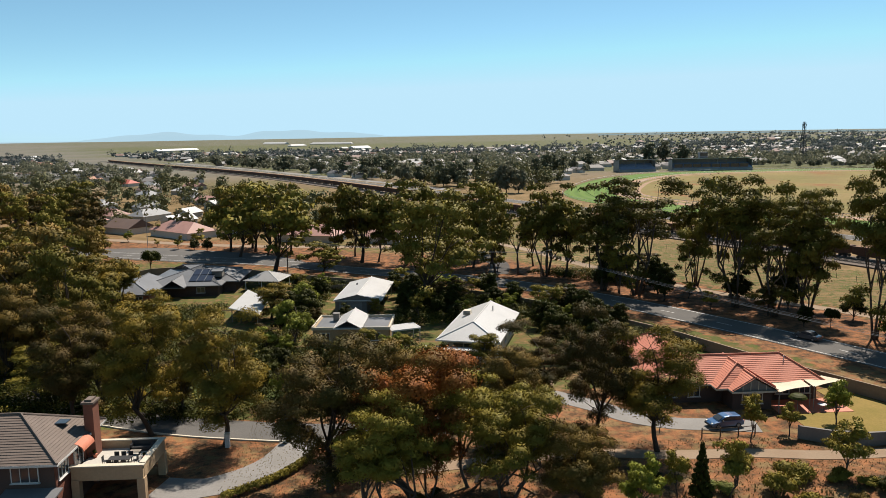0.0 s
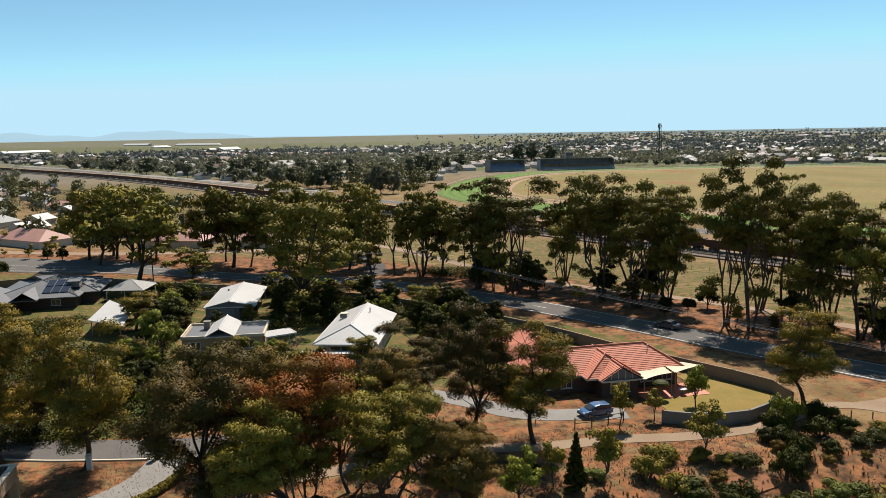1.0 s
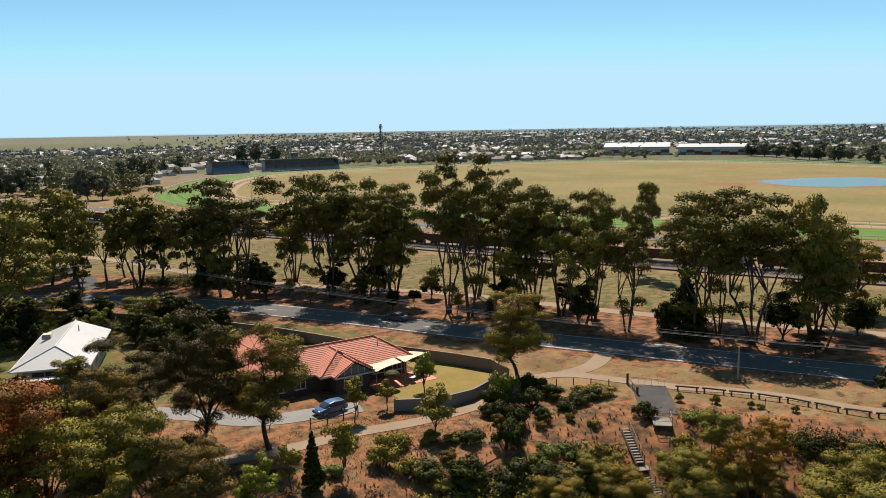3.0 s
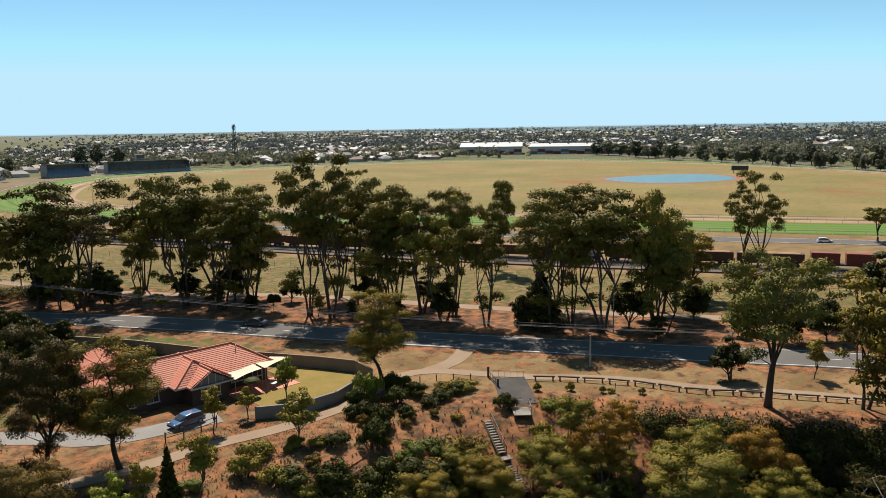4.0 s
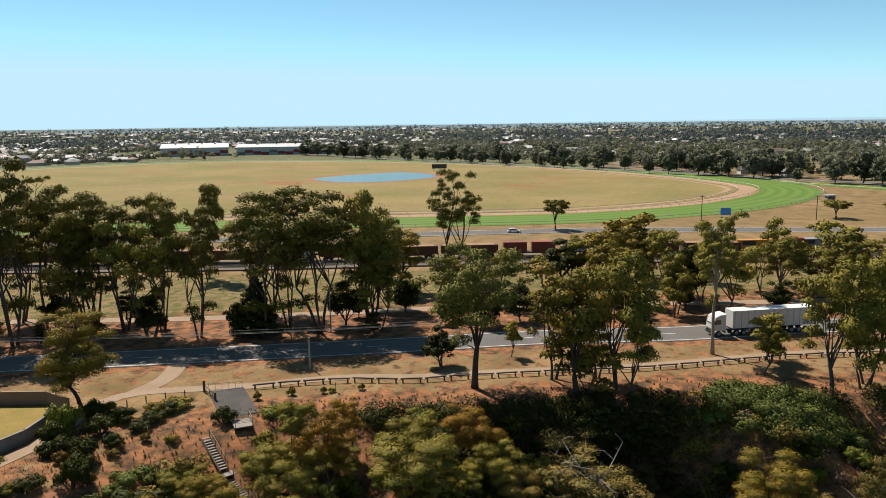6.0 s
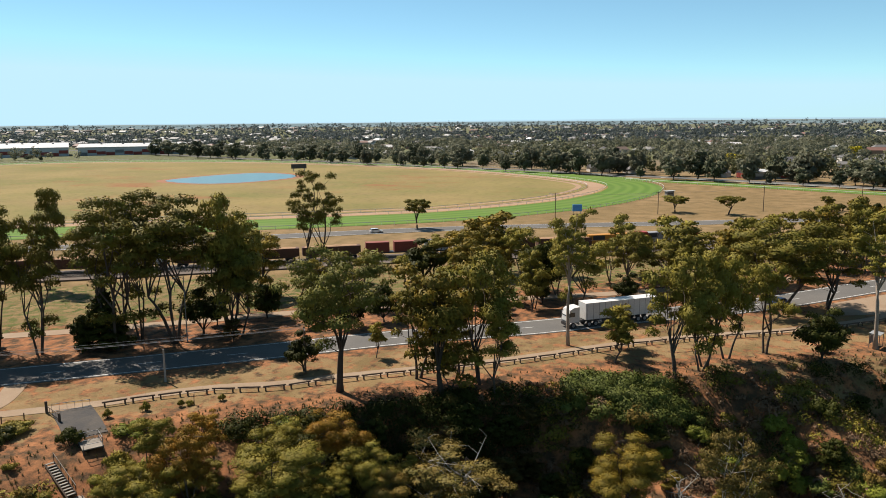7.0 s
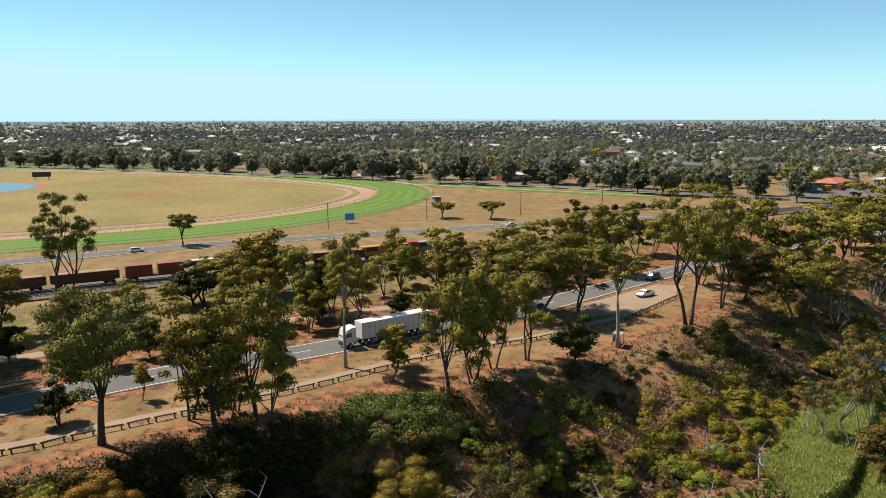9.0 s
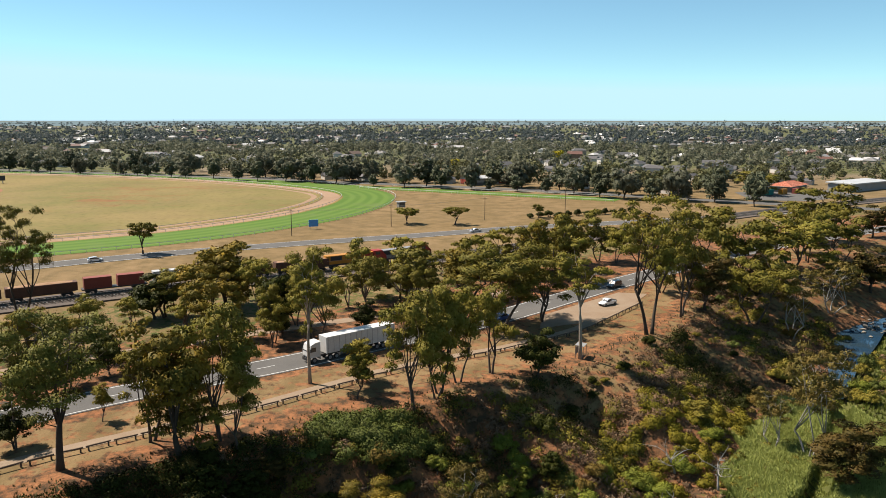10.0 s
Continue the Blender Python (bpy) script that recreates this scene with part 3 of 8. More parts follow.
turn = 1 if sum(a.x * b.y - b.x * a.y for a, b in zip(outer, outer[1:])) < 0 else -1
for k in range(6):
    lo, hi = sorted((turn * k * 4.6, turn * (k + 1) * 4.6))
    ring(lo, hi, 0.08, "turf_track_%d" % (k + 1), "turf", "mown green turf racetrack lane", True)
lo, hi = sorted((turn * 29.0, turn * 38.0))
ring(lo, hi, 0.085, "sand_track", "sand_track", "orange sand training track")
lo, hi = sorted((turn * 27.6, turn * 29.0))
ring(lo, hi, 0.07, "track_verge", "lawn", "grass strip between the tracks")
lo, hi = sorted((turn * 41.5, turn * 44.5))
ring(lo, hi, 0.075, "inner_track", "sand_track", "narrow inner dirt lane")
field = [tuple(p) for p in offset_line(outer, turn * 38.5, True)]
structure("infield", Geo().poly([(p[0], p[1], 0.05) for p in field]), M["infield"], "dry yellow-green grass infield", "grass")
chute = structure("turf_chute", ribbon(spline([(500, 60), (462, -2), (424, -62), (386, -122)], 5), -8, 9, 0.09, False, 0.3), M["turf"], "mown green turf chute", "racetrack")
pond_edge = spline([(414, 292), (398, 262), (404, 240), (430, 226), (456, 224), (480, 240), (490, 268), (470, 284), (444, 292)], 4, True)
structure("pond_bank", Geo().poly([(p.x, p.y, 0.08) for p in offset_line(pond_edge, -5.5 * turn if turn else 0, True)]), M["red_dirt"], "bare orange earth bank of the pond", "bank")
structure("pond_water", Geo().poly([(p.x, p.y, 0.12) for p in pond_edge]), M["pond"], "milky blue-grey pond water", "water")
def river_sheet():
    """The river, wide at the shallows and narrowing under the trees."""
    line, g = spline(RIVER[:7], 4), Geo()
    for p, sd in zip(line, sides(line)):
        w = 0.2 + 1.5 * float(ease(131, 142, p.x)) + 3.0 * float(ease(132, 172, p.x))
        for k in (-1, 1):
            q = p + sd * w * k
            g.v.append((q.x, q.y, -10.0))
    g.f = [(2 * i, 2 * i + 1, 2 * i + 3, 2 * i + 2) for i in range(len(line) - 1)]
    return g


structure("river", river_sheet(), M["wet"], "still dark river with the sky's blue put into its colour", "water")


def hills():
    """Faint backdrop ranges and woods on the horizon, glowing in the colour of haze."""
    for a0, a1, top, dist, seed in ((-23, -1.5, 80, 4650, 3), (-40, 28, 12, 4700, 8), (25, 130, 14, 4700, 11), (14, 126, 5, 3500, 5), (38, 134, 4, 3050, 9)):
        near = dist < 4000
        g, n, rng = Geo(), 120, random.Random(seed)
        ph = [rng.uniform(0, 6) for _ in range(6)]
        for i in range(n + 1):
            k = i / n
            a = radians(a0 + (a1 - a0) * k)
            shape = math.sin(math.pi * k) ** 0.7 * (0.62 + 0.2 * math.sin(7 * k + ph[0]) + 0.12 * math.sin(17 * k + ph[1]) + 0.06 * math.sin(43 * k + ph[2]))
            h = (0 if near else 26) + top * shape + (27 * float(ease(1100, 4700, dist)) + 5 if near else 0)
            for q, z in ((dist - (60 if near else 500), h - 12 if near else 15), (dist - 20, h - 3) if near else (dist - 200, 15 + 0.7 * (h - 15)), (dist, h), (dist + 120, 0)):
                g.v.append((q * math.sin(a), q * math.cos(a), z))
        for i in range(n):
            a = 4 * i
            g.f += [(a + j, a + j + 1, a + j + 5, a + j + 4) for j in range(3)]
        structure("backdrop", g, M["far_woods"] if near else M["haze"], "glowing haze-coloured band of far woods" if near else "low hazy blue hills on the horizon", "hills", True)


# haze put in as a blue-grey glow of the backdrop materials, not from a lamp
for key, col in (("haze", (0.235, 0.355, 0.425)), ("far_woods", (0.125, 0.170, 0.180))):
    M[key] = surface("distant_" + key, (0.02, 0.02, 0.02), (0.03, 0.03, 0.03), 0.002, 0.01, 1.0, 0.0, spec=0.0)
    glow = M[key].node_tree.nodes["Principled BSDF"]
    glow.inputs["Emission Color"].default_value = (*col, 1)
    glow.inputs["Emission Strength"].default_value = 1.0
hills()

# ---- trees and shrubs ----


def blades(rng, centres, radii, count, size, flat=0.6, shell=0.55, droop=0.25, width=0.27):
    """Small pointed leaf sprays in domed clumps: vertices and triangles."""
    centres, radii = np.array(centres), np.array(radii)
    w = radii ** 2
    which = rng.choice(len(centres), count, p=w / w.sum())
    d = rng.normal(size=(count, 3))
    d /= np.linalg.norm(d, axis=1)[:, None]
    d[:, 2] = np.where(d[:, 2] < -0.25, -d[:, 2] * 0.6, d[:, 2])
    rad = radii[which] * (shell + (1 - shell) * rng.random(count) ** 0.5) * (1 + 0.10 * rng.normal(size=count))
    c = centres[which] + d * rad[:, None] * np.array([1, 1, flat])
    face = d + 0.38 * rng.normal(size=(count, 3))
    a = np.cross(face, rng.normal(size=(count, 3)))
    a /= np.linalg.norm(a, axis=1)[:, None] + 1e-9
    a[:, 2] -= 0.8 * droop
    b = np.cross(face, a)
    b /= np.linalg.norm(b, axis=1)[:, None] + 1e-9
    s = size * (0.6 + 0.8 * rng.random(count))[:, None]
    p0, p1, p2 = c - a * s * 0.5 - b * s * width, c - a * s * 0.35 + b * s * width, c + a * s * 0.75
    inward = np.einsum("ij,ij->i", np.cross(p1 - p0, p2 - p0), d) < 0
    p0[inward], p1[inward] = p1[inward], p0[inward].copy()
    v = np.stack([p0, p1, p2], 1).reshape(-1, 3)
    leans = d + 0.13 * rng.normal(size=(count, 3))
    leans /= np.linalg.norm(leans, axis=1)[:, None]
    return v, np.arange(3 * count).reshape(-1, 3), np.repeat(leans, 3, 0)


def crown_mesh(name, v, f, material, leans=None):
    """Leaf sprays; leans turns each spray's shading to the outside of its clump."""
    me = bpy.data.meshes.new(name)
    me.from_pydata(v.tolist(), [], f.tolist())
    me.materials.append(material)
    if leans is not None:
        me.polygons.foreach_set("use_smooth", [True] * len(me.polygons))
        me.normals_split_custom_set_from_vertices(leans.tolist())
    return me


def bend(rng, a, b, k, steps=5):
    """A slightly crooked line from a to b, lifting as limbs do."""
    a, b = Vector(a), Vector(b)
    out, n = [], (b - a).length
    off = Vector((rng.normal(), rng.normal(), 0.9 * rng.normal())) * k * n
    for i in range(steps + 1):
        t = i / steps
        p = a.lerp(b, t) + off * math.sin(math.pi * t) * 0.5
        p.z += 0.10 * n * math.sin(math.pi * t) * (1 if k > 0.05 else 0)
        out.append(p)
    return out


def tree(seed, leaf, bark, h=20.0, r=6.0, fork=0.32, low=0.45, limbs=5, per=7, clump=1.36, count=3204, cover=1.15, flat=0.6, girth=0.45,
         stems=1, shape=1.0, lean=0.5, shell=0.55, twig=True, width=0.27, skirt=0):
    """A trunk forking into limbs that carry domed clumps of leaf sprays. Returns trunk and crown meshes."""
    rng = np.random.default_rng(seed)
    g, ends = Geo(), []
    for s in range(stems):
        ang = 2 * math.pi * (s + rng.random() * 0.5) / max(1, stems)
        out = (0.0 if stems == 1 else 0.16 * r)
        top = Vector((math.cos(ang) * out * 2 + lean * rng.normal(), math.sin(ang) * out * 2 + lean * rng.normal(), fork * h * (0.9 + 0.25 * rng.random())))
        root = Vector((math.cos(ang) * out * 0.35, math.sin(ang) * out * 0.35, -0.6))
        gg = girth / (stems ** 0.4)
        line = bend(rng, root, top, 0.06, 5)
        g.tube(line, [gg * (1.35 if i == 0 else 1.05 - 0.08 * i) for i in range(6)], 8)
        n = max(2, limbs // stems) if stems > 1 else limbs
        thin = min(1.0, math.sqrt(4.5 / n))
        for i in range(n):
            a = ang + 2 * math.pi * (i + 0.6 * rng.random()) / n
            q = 0.25 + 0.65 * rng.random()
            zz = h * (low + (0.93 - low) * (1 - q * q * shape) * (0.75 + 0.25 * rng.random()))
            tip = Vector((math.cos(a) * r * q * 0.72, math.sin(a) * r * q * 0.72, max(zz, fork * h + 0.8)))
            if i == 0:
                tip = Vector((0.25 * r * rng.normal(), 0.25 * r * rng.normal(), h * 0.92))
            start = line[-1] if i < 3 else line[-2]
            limb = bend(rng, start, tip, 0.13, 5)
            g.tube(limb, [gg * thin * (0.62 - 0.105 * j) for j in range(6)], 4, False)
            for j in range(per):
                k = min(5, 2 + int(4 * rng.random()))
                b = limb[k]
                a2 = a + 1.9 * (rng.random() - 0.5) * 2
                reach = r * (0.16 + 0.30 * rng.random())
                e = Vector((b.x + math.cos(a2) * reach, b.y + math.sin(a2) * reach, b.z + reach * (0.15 + 0.75 * rng.random())))
                e.z = min(e.z, h - 0.7 * clump)
                over, most = math.hypot(e.x, e.y) / r, 1 - 0.75 * clump / r
                if over > most:
                    e.x, e.y = e.x * most / over, e.y * most / over
                if twig:
                    g.tube(bend(rng, b, e, 0.12, 1), [gg * 0.16, 0.02], 3, False)
                ends.append((e, clump * (0.65 + 0.6 * rng.random())))
    for i in range(skirt):
        a, q = 2 * math.pi * rng.random(), r * (0.2 + 0.45 * rng.random())
        e = Vector((math.cos(a) * q, math.sin(a) * q, h * (0.15 + 0.22 * rng.random())))
        g.tube([(0, 0, e.z * 0.8), e], [gg * 0.2, 0.02], 3, False)
        ends.append((e, clump * (0.6 + 0.5 * rng.random())))
    size = math.sqrt(cover * sum(5.0 * c * c for _, c in ends) / (1.24 * width * count))
    v, f, leans = blades(rng, [tuple(e) for e, _ in ends], [c for _, c in ends], count, size, flat, shell, 0.3, width)
    return mesh_of("trunk", g.v, g.f, bark, True), crown_mesh("crown", v, f, leaf, leans)


def conifer(seed, leaf, h=10.0, r=3.2, count=7000):
    rng = np.random.default_rng(seed)
    g = Geo().tube([(0, 0, -0.4), (0.1, 0, h * 0.5), (0, 0.05, h * 0.97)], [0.24, 0.15, 0.03], 7)
    cs, rs = [], []
    for i in range(64):
        k = (i + 0.5) / 64
        a, q = 2.4 * i, r * (1.0 - k) ** 0.75 * (0.55 + 0.5 * rng.random())
        z = h * (0.06 + 0.9 * k)
        e = (math.cos(a) * q, math.sin(a) * q, z - 0.05 * q)
        g.tube([(0, 0, z + 0.1 * q), e], [0.05, 0.015], 4, False)
        cs.append((e[0] * 0.8, e[1] * 0.8, e[2]))
        rs.append(0.32 + 0.75 * (1 - k))
    v, f, leans = blades(rng, cs, rs, count, 0.5, 0.5, 0.35, 0.5)
    return mesh_of("trunk", g.v, g.f, M["dark_bark"], True), crown_mesh("crown", v, f, leaf, leans)


def shrub(seed, leaf, count=2600, r=1.0, h=1.0, lumps=12):
    """A low bush, one metre high and two across, of several leafy lumps."""
    rng = np.random.default_rng(seed)
    g, cs, rs = Geo(), [], []
    for i in range(lumps):
        a, q = 2 * math.pi * rng.random(), r * 0.62 * rng.random() ** 0.6
        z = h * (0.25 + 0.45 * rng.random() * (1.1 - q / r))
        cs.append((math.cos(a) * q, math.sin(a) * q, z))
        rs.append(0.24 + 0.2 * rng.random())
        g.tube([(0.1 * math.cos(a), 0.1 * math.sin(a), -0.15), cs[-1]], [0.035, 0.012], 4, False)
    v, f, leans = blades(rng, cs, rs, count, math.sqrt(1.3 * sum(5.0 * c * c for c in rs) / (0.43 * count)), 0.85, 0.5, 0.0, 0.35)
    v[:, 2] = np.maximum(v[:, 2], -0.05)
    return mesh_of("stems", g.v, g.f, M["dark_bark"]), crown_mesh("foliage", v, f, leaf, leans)


def dead_tree(seed, h=5.0, bark="dead_wood", lean=1.2):
    rng = np.random.default_rng(seed)
    g = Geo()
    tips = []
    line = bend(rng, (0, 0, -0.4), (lean, 0.4, h * 0.55), 0.12, 4)
    g.tube(line, [0.2, 0.17, 0.14, 0.11, 0.08], 6)
    for i in range(7):
        b = line[2 + i % 3]
        e = Vector((b.x + rng.normal() * h * 0.3, b.y + rng.normal() * h * 0.3, b.z + h * (0.1 + 0.4 * rng.random())))
        br = bend(rng, b, e, 0.2, 4)
        g.tube(br, [0.09, 0.07, 0.05, 0.035, 0.015], 5)
        for j in range(4):
            c = br[1 + j % 4]
            e2 = c + Vector((rng.normal() * 0.9, rng.normal() * 0.9, rng.random() * 1.1))
            g.tube(bend(rng, c, e2, 0.2, 2), [0.035, 0.022, 0.008], 4, False)
    return g


MASTERS = []


def master(name, label, category, meshes, names, group):
    root = thing(name, label, category, pose(0, 0, -500), group)
    for me, n in zip(meshes, names):
        ob = new(n, me)
        ob.parent = root
    MASTERS.append(root)
    return root


def stand(root, x, y, h, r, nominal, z=None, rng=random.Random(5)):
    """A copy of a tree at x, y, scaled to its height and crown radius."""
    hz = lie(x, y) if z is None else z
    k = r / nominal[1]
    m = pose(x, y, hz, 0, 0, rng.uniform(0, 360)) @ Matrix.Diagonal((k, k, h / nominal[0], 1))
    return copy_thing(root, m)


KINDS = {}


def kind(key, label, name="eucalyptus_tree", category="tree", nominal=(20.0, 6.0), variants=2, group="", **how):
    leaf, bark = LEAF[how.pop("leaf")], M[how.pop("bark", "bark")]
    roots = []
    for i in range(variants):
        meshes = tree(hash_of(key) + i, leaf, bark, nominal[0], nominal[1], **how)
        roots.append(master(name, label, category, meshes, ("trunk", "crown"), group))
    KINDS[key] = (roots, nominal)
    if how["count"] > 3500 and not key.startswith("near_"):
        how = dict(how, count=int(how["count"] * 0.33))
        meshes = tree(hash_of(key) + 50, leaf, bark, nominal[0], nominal[1], **how)
        KINDS[key + "_far"] = ([master(name, label, category, meshes, ("trunk", "crown"), group)], nominal)


def suited(key, x, y):
    """Coarser trees beyond the road bend and along the highway."""
    return key + "_far" if (x > 165 or y > 160) and key + "_far" in KINDS else key


def hash_of(text):
    return sum((i + 1) * ord(c) for i, c in enumerate(text))


kind("gum", "tall gum tree with forked trunk and olive leaf clumps", variants=4, nominal=(19.0, 7.6), leaf="gum", fork=0.26, low=0.38, limbs=10, per=4, clump=1.75, count=13000, flat=0.85,
     group="gum trees along the road", width=0.38, girth=0.3, stems=2, shell=0.6, skirt=3)
kind("tallgum", "tall many-stemmed gum tree with high olive crown", variants=4, nominal=(24.0, 7.4), leaf="shadegum", fork=0.34, low=0.40, limbs=12, per=3, clump=1.75, count=13500, flat=0.85, stems=3,
     group="gum trees along the road", width=0.38, girth=0.34, shell=0.6, skirt=3)
kind("sparse", "thin gum tree with bare limbs and few leaf tufts", variants=2, nominal=(22.0, 6.0), leaf="gum", fork=0.4, low=0.6, limbs=7, per=4, clump=1.15, count=6000, girth=0.3, width=0.38, shell=0.6)
kind("biggum", "broad old gum tree with dark trunk on the gorge rim", variants=2, nominal=(18.7, 9.7), leaf="biggum", bark="dark_bark", fork=0.34, low=0.46, limbs=9, per=6, clump=1.45, count=18000, cover=0.95, flat=0.82, girth=0.42, lean=0.9, width=0.38, shell=0.6, skirt=1)
kind("limby", "broad gum tree with many bare limbs and feathery crown", variants=1, nominal=(24.0, 9.0), leaf="gum", bark="dark_bark", fork=0.3, low=0.5, limbs=12, per=5, clump=1.45, count=14000, cover=1.0, flat=0.8, girth=0.4, stems=2, lean=0.6, width=0.38, shell=0.5)
kind("ochre", "bushy gum tree with yellow-brown drying foliage", variants=3, nominal=(16.0, 5.2), leaf="ochre", bark="dark_bark", fork=0.22, low=0.26, limbs=8, per=5, clump=1.5, count=11000, flat=0.8, width=0.38, girth=0.32, shell=0.55, skirt=6)
kind("brown", "bushy tree with dull brown-green foliage", variants=2, nominal=(14.0, 5.4), leaf="brown", bark="dark_bark", fork=0.2, low=0.2, limbs=8, per=5, clump=1.55, count=11000, flat=0.8, width=0.38, girth=0.32, shell=0.55, skirt=7)
kind("dark", "dense dark olive tree with drooping foliage", variants=3, nominal=(17.0, 5.6), leaf="dark", bark="dark_bark", fork=0.18, low=0.18, limbs=9, per=5, clump=1.6, count=11500, flat=0.75, width=0.38, girth=0.32, shell=0.55, skirt=7)
kind("red", "round tree with rusty red-brown foliage", variants=1, nominal=(14.0, 5.6), leaf="red", bark="dark_bark", fork=0.2, low=0.2, limbs=9, per=6, clump=1.4, count=12000, flat=0.8, shell=0.55)
kind("olive", "loose tree with light olive foliage", variants=3, nominal=(11.0, 4.2), leaf="olive", fork=0.22, low=0.30, limbs=7, per=5, clump=1.05, count=7500, flat=0.8, girth=0.26, stems=2, width=0.38, shell=0.55)
kind("grey", "half-bare tree with grey-brown foliage and pale branches", variants=3, nominal=(12.0, 6.4), leaf="grey", bark="dead_wood", fork=0.2, low=0.4, limbs=9, per=7, clump=0.95, count=7000, cover=0.6, flat=0.6, girth=0.22, stems=3)
kind("thin", "slender gum tree with pale bare trunk and high crown", variants=2, nominal=(22.0, 5.0), leaf="gum", bark="pale_bark", fork=0.5, low=0.52, limbs=7, per=5, clump=1.15, count=8000, girth=0.28, width=0.38, shell=0.55)
kind("lone", "small umbrella-shaped tree on dry grass", variants=2, nominal=(9.0, 5.2), leaf="gum", fork=0.34, low=0.55, limbs=7, per=6, clump=1.2, count=3400, flat=0.5, girth=0.28, shell=0.5)
kind("lime", "bright fresh-green bushy tree", variants=2, nominal=(6.5, 2.8), leaf="lime", fork=0.18, low=0.24, limbs=7, per=6, clump=0.76, count=4600, flat=0.8, girth=0.16, name="garden_tree")
kind("small", "young leafy tree with thin trunk", variants=3, nominal=(6.0, 2.2), leaf="olive", fork=0.24, low=0.30, limbs=6, per=6, clump=0.60, count=3600, flat=0.8, girth=0.11, name="young_tree")
kind("dense", "dense dark-green bushy tree", variants=3, nominal=(8.0, 3.6), leaf="dense", bark="dark_bark", fork=0.12, low=0.14, limbs=9, per=7, clump=1.00, count=6000, flat=0.85, girth=0.22, name="bushy_tree", width=0.38, shell=0.5)
kind("round", "small round-headed green tree", variants=1, nominal=(5.7, 2.9), leaf="dense", fork=0.3, low=0.4, limbs=8, per=8, clump=0.80, count=3200, flat=0.9, girth=0.15, name="garden_tree")
for key, leafname, label, nom, girth in (("ochre", "ochre", "bushy gum tree with yellow-brown drying foliage", (16.0, 5.2), 0.27), ("brown", "brown", "bushy tree with dull brown-green foliage", (14.0, 5.4), 0.26),
                                         ("dark", "dark", "dense dark olive tree with drooping foliage", (17.0, 5.6), 0.3), ("red", "red", "round tree with rusty red-brown foliage", (14.0, 5.6), 0.28)):
    kind("near_" + key, label, variants=2, nominal=nom, leaf=leafname, bark="dark_bark", fork=0.24, low=0.26, limbs=10, per=5, clump=1.4, count=46000, flat=0.8, girth=girth, lean=0.9, width=0.34, shell=0.55, skirt=5)
kind("near_orange", "small tree with orange new leaves", variants=1, nominal=(11.0, 4.2), leaf="orange", fork=0.2, low=0.24, limbs=8, per=6, clump=1.0, count=24000, flat=0.8, girth=0.2, stems=2, lean=0.8, width=0.34, shell=0.55)
kind("fullgum", "spreading gum tree with dense rounded olive crown", variants=3, nominal=(20.0, 8.0), leaf="gum", bark="dark_bark", fork=0.2, low=0.3, limbs=11, per=5, clump=1.75, count=14000, flat=0.85, girth=0.4, lean=0.9, width=0.38, shell=0.55, skirt=3)
kind("near_olive", "loose tree with light olive foliage", variants=3, nominal=(11.0, 4.2), leaf="olive", fork=0.2, low=0.24, limbs=8, per=6, clump=1.0, count=24000, flat=0.8, girth=0.2, stems=2, lean=0.8, width=0.34, shell=0.55)
kind("near_grey", "half-bare tree with grey-brown foliage and pale branches", variants=2, nominal=(12.0, 6.4), leaf="grey", bark="dead_wood", fork=0.2, low=0.4, limbs=10, per=8, clump=1.0, count=12000, cover=0.6, flat=0.6, girth=0.2, stems=3, width=0.34, shell=0.5)
KINDS["cone"] = ([master("conifer", "dark shaggy conifer with low sweeping branches", "tree", conifer(41, LEAF["dense"]), ("trunk", "crown"), "")], (10.0, 3.6))

SHRUBS = {}
for key, leafname, label in (("green", "lime", "bright green leafy shrub"), ("olive", "olive", "olive-green native shrub"), ("dark", "dense", "dark green dense shrub"),
                             ("sage", "sage", "grey-green sage shrub"), ("rust", "brown", "brownish drying shrub")):
    SHRUBS[key] = [master("shrub", label + " on the slope", "shrub", shrub(hash_of(key) + i, LEAF[leafname]), ("woody_base", "foliage"), "shrubs of the gorge") for i in range(2)]


def bush(key, x, y, h, r, rng=random.Random(9)):
    root = rng.choice(SHRUBS[key])
    return copy_thing(root, pose(x, y, lie(x, y) - 0.05, 0, 0, rng.uniform(0, 360)) @ Matrix.Diagonal((r, r, h, 1)))


def grow(key, rows, rng=random.Random(21)):
    for i, (x, y, h, r) in enumerate(rows):
        roots, nominal = KINDS[suited(key, x, y)]
        stand(roots[i % len(roots)], x, y, h, r, nominal, rng=rng)

grow("near_ochre", [(-22.2, 85.5, 17.1, 6), (-31.5, 88.8, 17.3, 5.9), (27, 79, 14.5, 5.8)])
grow("ochre", [(-27.7, 146.8, 7.3, 4.5), (-42.3, 120, 11.9, 6)])
grow("near_ochre", [(64.5, 82.4, 13.3, 5.3)])
grow("ochre", [(93.6, 25.8, 17.3, 6.4), (139.6, 77.3, 14.8, 5.4)])
grow("ochre", [(171.4, 35.5, 15, 8.6)])
grow("ochre", [(172.7, -18.4, 12.6, 7.2), (164, 38.8, 13.4, 7)])
grow("near_ochre", [(82.6, 1.6, 9.6, 4.8)])
grow("near_brown", [(-41.4, 99.4, 14.6, 6.2)])
grow("near_olive", [(-49.3, 101.2, 7.8, 6.5)])
grow("near_dark", [(-29.8, 95.2, 10.1, 3.8), (-8.6, 72.3, 16.9, 7), (14.6, 88.4, 12.8, 5.2), (20, 80.3, 17.2, 4.9)])
grow("brown", [(-62, 116.1, 16.7, 7.4), (-68.3, 136.5, 20.4, 8.5)])
